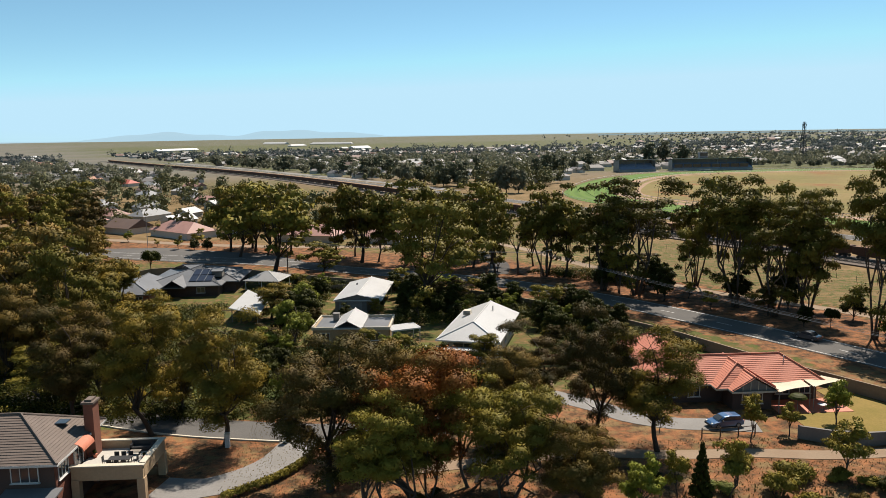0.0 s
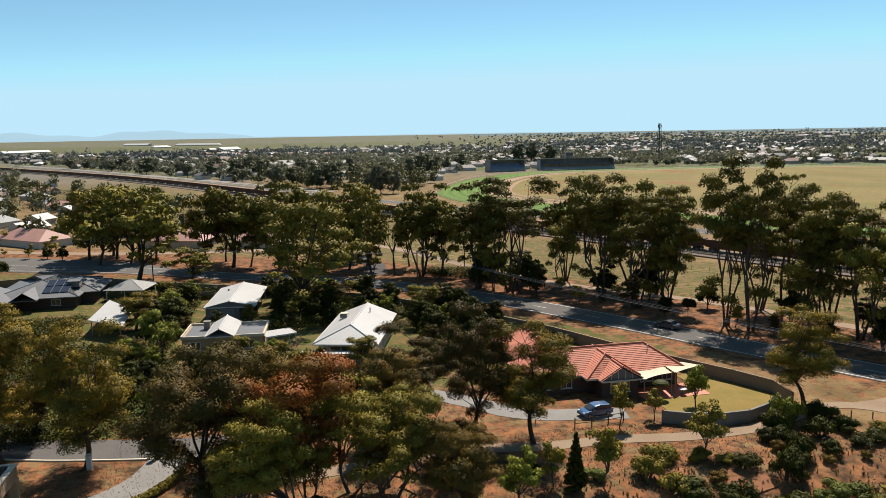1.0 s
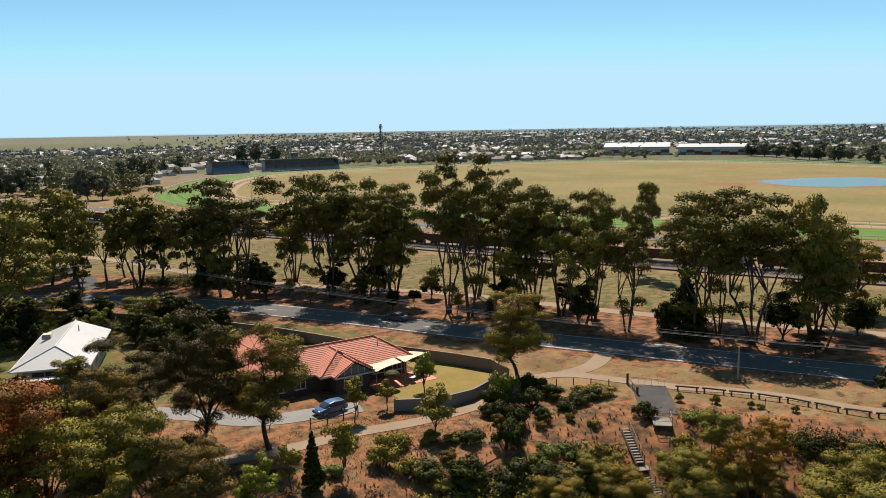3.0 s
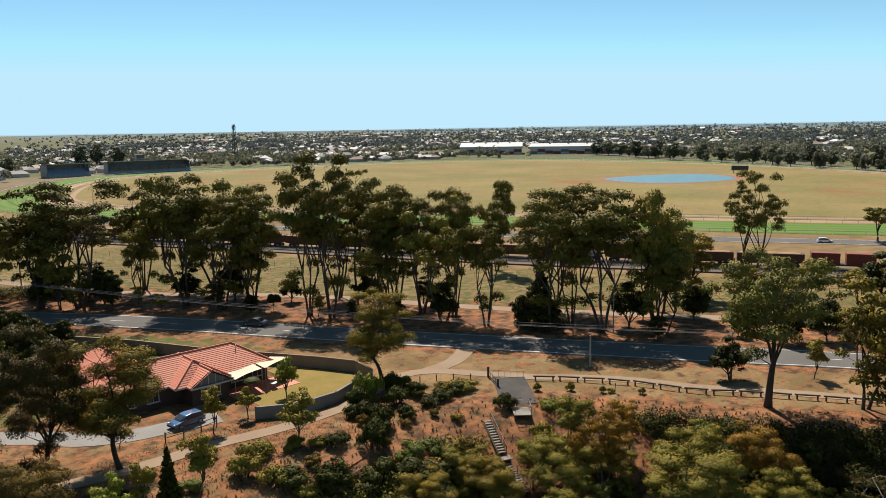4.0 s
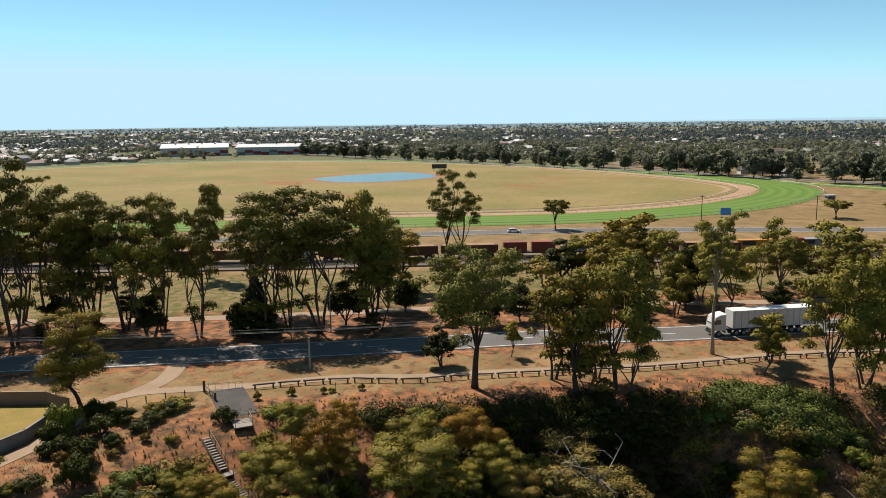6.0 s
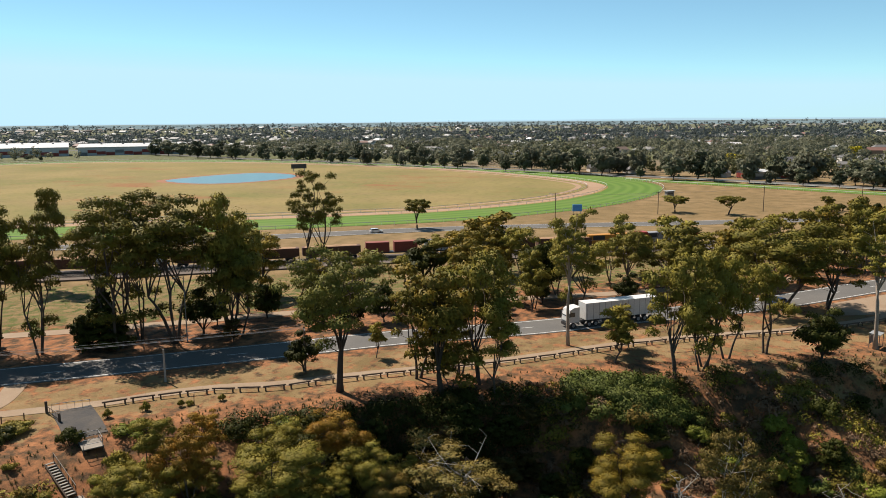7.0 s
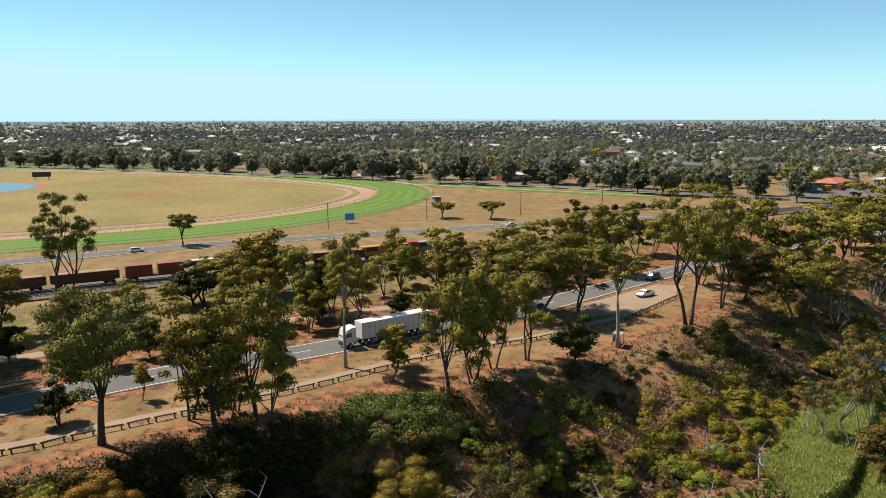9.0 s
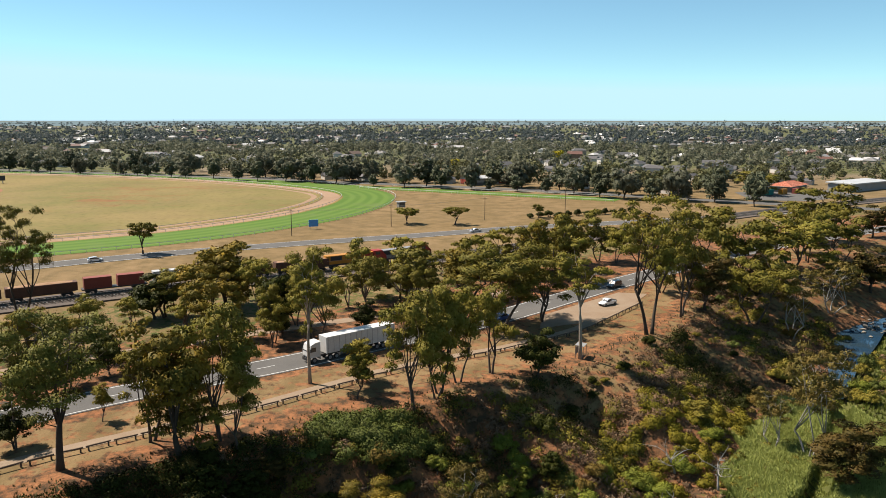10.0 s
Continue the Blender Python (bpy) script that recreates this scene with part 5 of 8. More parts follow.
for x, y, h, r in [(51.9, 58.7, 2.6, 3.7), (59, 60.2, 2.1, 1.7), (52.2, 70.7, 1.6, 1.1), (50.9, 64.9, 1.5, 1), (55.9, 67, 1.1, 1), (60.2, 66.7, 1.2, 0.8), (42.3, 66.3, 1.3, 1.3)]:
    bush("rust", x, y, h, r)

for x, y, h, r in [(100.6, 6.6, 2.2, 3), (99.3, 3.1, 2.4, 3.2), (102.6, -0.4, 2.4, 3.2), (101.3, -3.1, 2, 2.8), (96.4, 9.3, 2, 2.4), (102.8, -5.9, 2.2, 2.6), (105.5, 2.4, 1.6, 2), (104.3, 7.5, 1.5, 2)]:
    bush("sage", x, y, h, r)
for x, y, h, r in [(101, -18.1, 3, 2.4), (96.9, -18.6, 2.6, 2.2), (96, -9.3, 2.4, 2.6), (100.9, -34.9, 2.6, 3.4), (103.5, -42.6, 2.2, 3.2), (98.7, -37.5, 2.2, 3), (99.1, -29.4, 2, 2.4), (109.5, -50.3, 2, 2.8)]:
    bush("green", x, y, h, r)
for x, y, h, r in [(125.1, -41.6, 1.6, 1.5), (137, -49.8, 2, 1.7), (125.2, -55, 1.8, 2), (132.7, -53.1, 1.5, 1.4), (126.1, -62.8, 2.4, 2.4), (115, -29.2, 2, 2), (124.3, -26.5, 1.6, 1.8), (117.1, -33.4, 1.4, 1.4)]:
    bush("dark", x, y, h, r)

for x, y, h, r in [(53.8, 72.1, 2.4, 2.2), (51.9, 67.4, 2.2, 2), (59.4, 72.8, 2.6, 2.4), (63.3, 73.5, 2.2, 2.2), (64.3, 70.0, 1.8, 2.2), (67.7, 70.5, 1.6, 1.8), (61.6, 77.2, 3.2, 2), (62.0, 69.7, 1.4, 1.8), (54.5, 74.9, 3.4, 2.2), (57.3, 68.6, 1.8, 1.6)]:
    bush("dark", x, y, h, r)

rng = random.Random(55)
n = 0
while n < 48:
    x, y = rng.uniform(-30, 62), rng.uniform(68, 168)
    if not free(x, y, 0.5) or not before(x, y, 6, 200) or off(x, y, RIM) > -1 or abs(y - 78) < 1.8 or (46 < x < 62 and 80 < y < 98) or (22 < x < 42 and 83 < y < 93):
        continue
    r = rng.uniform(0.6, 1.9)
    bush(rng.choice(("green", "dark", "olive", "olive", "sage", "rust") if y > 95 else ("olive", "rust", "dark", "olive", "sage")), x, y, r * rng.uniform(0.8, 1.2), r)
    n += 1
# a clipped row of shrubs beside the highway
for i in range(12):
    bush("dark", 318 + 1.2 * i, -62 - 4.4 * i, 2.4 + 0.5 * (i % 3), 2.2 + 0.3 * (i % 4))

# dark pines lining the avenue behind the racecourse
AVENUE = [master("avenue_tree", label, "tree", tree(901 + i, LEAF[leaf], M["dark_bark"], 14.0, 6.5, 0.12, low, 9, 6, 1.9, 1600, 1.25, 0.9, 0.35, skirt=6), ("trunk", "crown"), "avenue pines")
          for i, (leaf, low, label) in enumerate((("pine", 0.14, "dark broad-crowned pine lining the avenue"), ("pine", 0.2, "dark rounded pine lining the avenue"), ("far", 0.2, "olive street tree among the avenue pines"),
                                                  ("far", 0.26, "open-crowned gum among the avenue pines")))]
WATTLE = master("wattle_tree", "wattle tree covered in yellow blossom", "tree", tree(931, LEAF["yellow"], M["dark_bark"], 9.0, 5.0, 0.15, 0.2, 8, 5, 1.7, 900, 1.3, 0.9, 0.25, skirt=3), ("trunk", "crown"), "")
ar = random.Random(12)
try_left = offset_line(highway_line, 40)
SIDE_EAST = 1 if off(try_left[len(try_left) // 3].x, try_left[len(try_left) // 3].y, HIGHWAY) * off(400, 200, HIGHWAY) > 0 else -1
for offm in (24, 34, 48):
    for p, rz in walked(offset_line(highway_line, SIDE_EAST * offm), 22, offm):
        if 430 < p.y < 1000 and ar.random() < 0.5:
            h = ar.uniform(6, 17)
            stand(ar.choice(AVENUE), p.x + ar.uniform(-8, 8), p.y + ar.uniform(-8, 8), h, h * ar.uniform(0.4, 0.55), (14.0, 6.5), rng=ar)
for offm in (-11, 12):
    for p, rz in walked(offset_line(far_road_line, offm), 15.5, 4):
        if -200 < p.y < 560:
            if ar.random() < 0.12:
                continue
            h = ar.uniform(7, 17)
            stand(AVENUE[min(3, int(ar.random() ** 1.6 * 4))], p.x + ar.uniform(-6, 6), p.y + ar.uniform(-6, 6), h, h * ar.uniform(0.4, 0.6), (14.0, 6.5), rng=ar)

PARK_TREES = [(39, 560, 15, 0), (53, 575, 17, 1), (79, 600, 14, 2), (95, 565, 16, 1), (108, 600, 18, 0), (116, 612, 18, 0), (125, 622, 16, 1), (200, 720, 14, 2), (254, 800, 22, 0), (275, 815, 24, 2),
              (295, 810, 20, 0), (53, 490, 10, 2), (25, 620, 14, 1), (0, 690, 13, 2), (18, 680, 15, 0), (-12, 700, 14, 2), (-63, 830, 13, 1), (-101, 840, 13, 0), (-140, 860, 12, 2), (-30, 760, 15, 0), (150, 690, 14, 2), (170, 720, 15, 0)]
WATTLES = [(755, -176, 10), (640, -60, 8)]
# tall dark trees behind the racecourse's far turn, and yellow wattles in the suburb
for x, y, h, k in PARK_TREES:
    stand(AVENUE[k], x, y, h, h * (0.3 + 0.1 * (k == 0)), (14.0, 6.5), rng=ar)
for x, y, h in WATTLES:
    stand(WATTLE, x, y, h, h * 0.6, (9.0, 5.0), rng=ar)

# ---- suburbs out to the horizon ----


def suburb_spots(n, r0, r1, seed):
    rg = np.random.default_rng(seed)
    a = np.radians(rg.uniform(-34, 132, n))
    r = np.sqrt(rg.uniform(r0 * r0, r1 * r1, n))
    x, y = r * np.sin(a), r * np.cos(a)
    ring_out = inside(x, y, [tuple(p) for p in offset_line(outer, -turn * 16, True)])
    rail, road_d, hw, fr = off_line(x, y, RAIL), off_line(x, y, ROAD), off_line(x, y, HIGHWAY), off_line(x, y, FAR_ROAD)
    return x, y, rail, road_d, hw, fr, ring_out


def allowed(x, y, rail, road_d, hw, fr, ring_out, gap):
    """Where houses and their trees stand: beyond the avenue, beyond the racecourse, and west of the railway."""
    west = (rail > 20 + gap) if WEST_RIGHT else (rail < -20 - gap)
    west &= (np.abs(road_d) > 38) & (y > 250) & (np.abs(rail) > 62)
    beyond = ((hw < -16 - gap) if EAST_LEFT else (hw > 16 + gap)) & ~ring_out
    beyond &= (y > 480) | ((fr < -13 - gap) if EAST_LEFT else (fr > 13 + gap))
    clear = ~((x > 150) & (x < 345) & (y > 600) & (y < 690)) & ~((x > 640) & (x < 900) & (y > 470) & (y < 800)) & ~((x > 350) & (x < 456) & (y > -304) & (y < -184))
    return (west | beyond) & clear


probe = lambda px, py, pts: float(off_line(np.array([float(px)]), np.array([float(py)]), pts)[0])
WEST_RIGHT = probe(-200, 400, RAIL) > 0
EAST_LEFT = probe(800, 0, HIGHWAY) < 0


def wooded(x, y):
    """Belts of tall trees through the suburbs, above nought, and open streets, below."""
    return np.sin(0.021 * x + 1.9 * np.sin(0.013 * y)) + np.sin(0.027 * y - 0.011 * x + 1.3 * np.sin(0.017 * x)) - 0.1


def house_geo(rng, w, d, h, roof, wall, turned=None):
    """A plain gabled or hipped house."""
    t, o, rise = rng.uniform(0, 180) if turned is None else turned, 0.4, 0.26 * d
    hip = d * 0.42 if rng.random() < 0.6 else 0.0
    c, s = math.cos(radians(t)), math.sin(radians(t))
    tr = lambda p: (p[0] * c - p[1] * s, p[0] * s + p[1] * c, p[2])
    wl = [(-w / 2, -d / 2, -0.3), (w / 2, -d / 2, -0.3), (w / 2, d / 2, -0.3), (-w / 2, d / 2, -0.3)]
    wall.add([tr(p) for p in wl] + [tr((p[0], p[1], h)) for p in wl], [(0, 1, 5, 4), (1, 2, 6, 5), (2, 3, 7, 6), (3, 0, 4, 7)])
    a, b = w / 2 + o, d / 2 + o
    e = [(-a, -b, h - 0.1), (a, -b, h - 0.1), (a, b, h - 0.1), (-a, b, h - 0.1), (-a + hip, 0, h + rise), (a - hip, 0, h + rise)]
    roof.add([tr(p) for p in e], [(0, 1, 5, 4), (2, 3, 4, 5), (1, 2, 5), (3, 0, 4), (3, 2, 1, 0)])


ROOFS = by_island("suburban_roofs", [(0.148, 0.144, 0.139), (0.108, 0.045, 0.031), (0.089, 0.085, 0.083), (0.233, 0.229, 0.218), (0.099, 0.063, 0.045), (0.067, 0.063, 0.063), (0.116, 0.110, 0.104), (0.076, 0.063, 0.054), (0.46, 0.45, 0.43), (0.36, 0.35, 0.34)], 0.7)
WALLS = by_island("suburban_walls", [(0.380, 0.337, 0.278), (0.248, 0.146, 0.103), (0.454, 0.424, 0.380), (0.307, 0.248, 0.190)], 0.9)


def moved(src, dst, x, y, z):
    dst.add([(p[0] + x, p[1] + y, p[2] + z) for p in src.v], src.f)


def build_houses():
    rng = random.Random(31)
    near_roof, near_wall = [], []
    far_roof, far_wall = Geo(), Geo()
    count = 0
    for r0, r1, n, big in ((260, 800, 520, 0.9), (800, 1700, 1500, 1.05), (1700, 3000, 620, 1.3)):
        x, y, *rest = suburb_spots(n * 2, r0, r1, int(r0))
        ok = allowed(x, y, *rest, 4) & ~((x < 60) & (np.hypot(x, y) < 640))
        bearing = np.degrees(np.arctan2(x, y))
        ok &= np.random.default_rng(int(r1)).random(len(x)) > 0.5 * ease(48, 66, bearing)
        ok &= np.hypot(x, y) < 1800 + 1150 * ease(6, 34, bearing)
        ok &= wooded(x, y) < 0.55
        x, y = x[ok][:n], y[ok][:n]
        z = lay(x, y)
        for px, py, pz in zip(x, y, z):
            wall, roof = Geo(), Geo()
            house_geo(rng, rng.uniform(9, 19) * big, rng.uniform(7, 11) * big, rng.uniform(2.7, 3.4) * (1 if rng.random() < 0.93 else 1.9), roof, wall)
            if r0 < 300 and count < 170:
                root = thing("house", "single-storey suburban house with pitched roof among trees", "house", pose(px, py, pz), "suburban houses")
                part("wall", wall, WALLS, root)
                part("roof", roof, ROOFS, root)
                count += 1
            else:
                moved(wall, far_wall, px, py, pz)
                moved(roof, far_roof, px, py, pz)
    root = thing("suburb_houses", "countless low suburban houses with pale and red roofs", "houses", None, "", "stuff")
    part("wall", far_wall, WALLS, root)
    part("roof", far_roof, ROOFS, root)


def far_trees():
    """Woods and garden trees between the houses: lumpy crowns of leaf sprays, coarser with distance."""
    for r0, r1, n, per, height, size, seed in ((255, 620, 1500, 130, 10, 1.4, 1), (620, 1150, 4600, 70, 9.5, 1.8, 2), (1150, 2100, 8500, 28, 9.5, 2.8, 3), (2100, 3300, 3600, 14, 10.5, 4.2, 4)):
        x, y, *rest = suburb_spots(int(n * 3), r0, r1, 100 + seed)
        ok = allowed(x, y, *rest, 2)
        thin = (np.hypot(x, y) > 1700) & (np.random.default_rng(seed + 50).random(len(x)) < 1.0 - 0.9 * ease(8, 30, np.degrees(np.arctan2(x, y))))
        thin |= (x < 60) & (np.hypot(x, y) < 650) & (np.random.default_rng(seed + 60).random(len(x)) < 0.35)
        bearing = np.degrees(np.arctan2(x, y))
        thin |= (bearing < 60) & (np.hypot(x, y) > 620) & (np.random.default_rng(seed + 70).random(len(x)) < 0.04 + 0.2 * ease(40, 60, bearing))
        thin |= (np.abs(x / y + 0.33) < 0.08) & (np.hypot(x, y) < 560) & (np.random.default_rng(seed + 90).random(len(x)) < 0.6)
        belt = wooded(x, y)
        thin |= (np.hypot(x, y) > 500) & (belt < 0) & (np.random.default_rng(seed + 80).random(len(x)) < 0.55)
        ok &= ~thin
        belt = belt[ok][:n]
        x, y = x[ok][:n], y[ok][:n]
        rg = np.random.default_rng(seed)
        m = len(x)
        h = height * (0.5 + 1.0 * rg.random(m) ** 2.2) * (0.9 + 0.45 * ease(0, 1.2, belt))
        w = h * (0.34 + 0.2 * rg.random(m))
        lobes = 4
        la = rg.random((m, lobes)) * 6.283
        lq = rg.random((m, lobes)) * 0.6
        cx = x[:, None] + np.cos(la) * lq * w[:, None]
        cy = y[:, None] + np.sin(la) * lq * w[:, None]
        cz = lay(x, y)[:, None] + h[:, None] * (0.38 + 0.42 * rg.random((m, lobes)) * (1.2 - lq))
        k = per
        which = rg.integers(0, lobes, (m, k))
        idx = np.arange(m)[:, None]
        d = rg.normal(size=(m, k, 3))
        d /= np.linalg.norm(d, axis=2)[..., None]
        lr = (w[:, None] * 0.62 * (0.85 + 0.25 * rg.random((m, k))))[..., None]
        c = np.stack([cx[idx, which], cy[idx, which], cz[idx, which]], 2) + d * lr * np.array([1, 1, 0.75])
        d[:, :, 2] = np.where(d[:, :, 2] < -0.3, -d[:, :, 2], d[:, :, 2])
        c[:, :, 2] = np.maximum(c[:, :, 2], lay(x, y)[:, None] + 0.5)
        c = c.reshape(-1, 3)
        dd = d.reshape(-1, 3)
        face = dd + 0.45 * rg.normal(size=c.shape)
        a = np.cross(face, rg.normal(size=c.shape))
        a /= np.linalg.norm(a, axis=1)[:, None] + 1e-9
        b = np.cross(face, a)
        b /= np.linalg.norm(b, axis=1)[:, None] + 1e-9
        s = size * (0.6 + 0.7 * rg.random(len(c)))[:, None]
        v = np.stack([c - a * s * 0.5 - b * s * 0.42, c + a * s * 0.6, c - a * s * 0.4 + b * s * 0.42], 1).reshape(-1, 3)
        # beyond the nearest belt the leaf colours carry the haze themselves
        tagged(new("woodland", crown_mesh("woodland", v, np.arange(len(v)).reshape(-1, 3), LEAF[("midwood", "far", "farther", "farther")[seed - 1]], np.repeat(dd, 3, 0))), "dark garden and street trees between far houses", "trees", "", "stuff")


STREET_ROOFS = {"pink": ("terracotta pink", (0.36, 0.20, 0.165)), "grey": ("grey sheet-metal", (0.24, 0.245, 0.25)), "white": ("white sheet-metal", (0.52, 0.52, 0.51)),
                "brown": ("brown tiled", (0.14, 0.095, 0.075)), "red": ("red tiled", (0.42, 0.10, 0.07)), "orange": ("orange tiled", (0.40, 0.21, 0.14))}


NEAR_STREET = [(-83, 280, "pink", 24, 12), (-115, 340, "grey", 16, 10), (-100, 347, "white", 10, 8), (-133, 344, "pink", 14, 10), (-157, 464, "grey", 15, 10), (-173, 513, "brown", 15, 9), (-215, 594, "red", 14, 10),
              (-272, 669, "orange", 12, 10), (-122, 438, "grey", 13, 9), (-108, 414, "pink", 12, 9), (-108, 295, "brown", 15, 11), (-134, 317, "pink", 16, 10), (-34, 262, "pink", 22, 12), (-7, 252, "pink", 13, 9),
              (-360, 842, "white", 26, 12)]
BACK_STREETS = [(-580, 1950, "white", 150, 16), (-458, 2680, "white", 130, 16), (-250, 2520, "white", 150, 18), (-330, 2300, "white", 60, 16), (-120, 1900, "white", 70, 20), (-485, 1040, "orange", 40, 18), (-652, 1339, "white", 30, 14), (-144, 494, "white", 16, 9), (-189, 566, "grey", 14, 9), (-95, 316, "white", 12, 8), (-99, 391, "white", 9, 7), (-186, 366, "pink", 14, 10),
              (-62, 288, "grey", 13, 9), (2, 236, "white", 9, 6), (-160, 400, "grey", 16, 10), (-205, 440, "pink", 15, 10), (-230, 500, "white", 14, 9), (-150, 540, "pink", 14, 9), (-130, 385, "grey", 14, 9)]


def street_houses():
    """The nearest streets beyond the road, each house with its own roof colour."""
    rng = random.Random(8)
    mats = {k: surface("roof_" + k, c, tuple(0.85 * v for v in c), 0.3, 3, 0.65, 0.1, vary=0.15) for k, (_, c) in STREET_ROOFS.items()}
    for x, y, key, w, d in NEAR_STREET + BACK_STREETS:
        wall, roof = Geo(), Geo()
        house_geo(rng, w, d, 2.5, roof, wall, rng.uniform(-48, -20) + 90 * (rng.random() < 0.3))
        root = thing("house", "suburban house with " + STREET_ROOFS[key][0] + " roof among garden trees", "house", pose(x, y, lie(x, y)), "suburban houses")
        part("wall", wall, WALLS, root)
        part("roof", roof, mats[key], root)


build_houses()
street_houses()
far_trees()
yard = np.random.default_rng(17)
yx, yy = yard.uniform(-230, 10, 900), yard.uniform(235, 560, 900)
keep = (np.abs(off_line(yx, yy, RAIL)) > 60) & (np.abs(off_line(yx, yy, ROAD)) > 42)
spots = np.stack([yx[keep], yy[keep], lay(yx[keep], yy[keep])], 1)
thicket("garden_growth", "dark green hedges and garden shrubs between far houses", LEAF["dense"], spots, 2.4, 18, 60)

# ---- houses ----


def clip(poly, lo, hi):
    """Part of a flat polygon (a, b, point) with b between lo and hi."""
    for bound, sign in ((lo, 1), (hi, -1)):
        out = []
        for i, p in enumerate(poly):
            q = poly[(i + 1) % len(poly)]
            dp, dq = sign * (p[0] - bound), sign * (q[0] - bound)
            if dp >= 0:
                out.append(p)
            if (dp > 1e-9) != (dq > 1e-9) and abs(dp - dq) > 1e-9:
                t = dp / (dp - dq)
                out.append((p[0] + t * (q[0] - p[0]), p[1].lerp(q[1], t)))
        poly = out
        if len(poly) < 3:
            return []
    return poly


def courses(rows, pts, step=0.33, lip=0.045):
    """A roof plane as overlapping rows of tiles, each row a tilted strip with a front edge."""
    pts = [Vector(p) for p in pts]
    n = (pts[1] - pts[0]).cross(pts[2] - pts[0]).normalized()
    if n.z < 0:
        n = -n
    u = Vector((0, 0, 1)).cross(n).normalized()
    v = n.cross(u)
    base = min(p.dot(v) for p in pts)
    flat = [(p.dot(v) - base, p) for p in pts]
    k, top = 0, max(b for b, _ in flat)
    while k * step < top - 0.01:
        piece = clip(flat, k * step, (k + 1) * step)
        if len(piece) >= 3:
            g = Geo()
            rows.append(g)
            lift = [p + n * lip * (1.15 - (b - k * step) / step) for b, p in piece]
            g.poly([tuple(p) for p in lift])
            low = sorted([p for b, p in piece if abs(b - k * step) < 1e-4], key=lambda p: p.dot(u))
            if len(low) >= 2:
                a, c = low[0], low[-1]
                g.poly([tuple(a), tuple(c), tuple(c + n * lip * 1.15), tuple(a + n * lip * 1.15)])
        k += 1


def seams(ribs, pts, gap=0.75):
    """A sheet-metal roof plane with raised ribs running up the slope."""
    pts = [Vector(p) for p in pts]
    n = (pts[1] - pts[0]).cross(pts[2] - pts[0]).normalized()
    if n.z < 0:
        n = -n
    u = Vector((0, 0, 1)).cross(n)
    if u.length < 0.02:
        u = (pts[1] - pts[0]).normalized()
    u.normalize()
    flat = [(p.dot(u), p) for p in pts]
    a = min(b for b, _ in flat) + gap / 2
    while a < max(b for b, _ in flat):
        piece = clip(flat, a - 0.02, a + 0.02)
        if len(piece) >= 3:
            ribs.append(Geo().poly([tuple(p + n * 0.035) for _, p in piece]))
        a += gap


def sheet(g, pts, gap=0.75):
    """A flat metal sheet with its ribs, in one mesh."""
    g.poly([tuple(p) for p in pts])
    ribs = []
    seams(ribs, pts, gap)
    for r in ribs:
        g.add(r.v, r.f)


def hip_planes(x0, x1, y0, y1, ze, rise, along="x", h0=None, h1=None):
    """The planes of a hipped or gabled roof; h0, h1: run of the hip at both ends (0: a gable)."""
    if along == "x":
        half, ym = (y1 - y0) / 2, (y0 + y1) / 2
        h0, h1 = half if h0 is None else h0, half if h1 is None else h1
        a, b = (x0 + h0, ym, ze + rise), (x1 - h1, ym, ze + rise)
    else:
        half, xm = (x1 - x0) / 2, (x0 + x1) / 2
        h0, h1 = half if h0 is None else h0, half if h1 is None else h1
        a, b = (xm, y0 + h0, ze + rise), (xm, y1 - h1, ze + rise)
    c = [(x0, y0, ze), (x1, y0, ze), (x1, y1, ze), (x0, y1, ze)]
    if along == "x":
        planes = [[c[0], c[1], b, a], [c[2], c[3], a, b]] + ([[c[1], c[2], b]] if h1 > 0.05 else []) + ([[c[3], c[0], a]] if h0 > 0.05 else [])
        edges = [(a, b)] + ([(c[1], b), (c[2], b)] if h1 > 0.05 else []) + ([(c[0], a), (c[3], a)] if h0 > 0.05 else [])
    else:
        planes = [[c[1], c[2], b, a], [c[3], c[0], a, b]] + ([[c[0], c[1], a]] if h0 > 0.05 else []) + ([[c[2], c[3], b]] if h1 > 0.05 else [])
        edges = [(a, b)] + ([(c[0], a), (c[1], a)] if h0 > 0.05 else []) + ([(c[2], b), (c[3], b)] if h1 > 0.05 else [])
    return planes, edges, c


def roof_part(parent, spec, material, style, cap, label=""):
    """One roof: planes, ridge caps and a fascia with gutter."""
    planes, edges, c = hip_planes(*spec)
    rows, ends = [], []
    for p in planes:
        (courses if style == "tile" else seams)(rows, p)
        ends += [tuple(q) for q in p if tuple(q) not in ends]
    ob = part("roof", Geo().add(ends, [tuple(ends.index(tuple(q)) for q in p) for p in planes]), material, parent, label)
    for g in rows:
        part("roof_strip" if style == "tile" else "sheet_rib", g, material, ob)
    caps = Geo()
    for a, b in edges:
        lift = Vector((0, 0, 0.06))
        caps.tube([Vector(a) + lift, Vector(b) + lift], [0.13 if style == "tile" else 0.09] * 2, 6)
    part("ridge_cap", caps, material if style == "tile" else cap, ob)
    gut = Geo()
    for i in range(4):
        a, b = Vector(c[i]), Vector(c[(i + 1) % 4])
        m, d = (a + b) / 2, b - a
        gut.box((m.x, m.y, m.z - 0.09), (d.length + 0.1, 0.12, 0.2), math.degrees(math.atan2(d.y, d.x)))
    part("gutter", gut, cap, ob)
    soffit = Geo().slab([(p[0], p[1], p[2] - 0.14) for p in c], 0.04)
    part("soffit", soffit, cap, ob)
    return ob


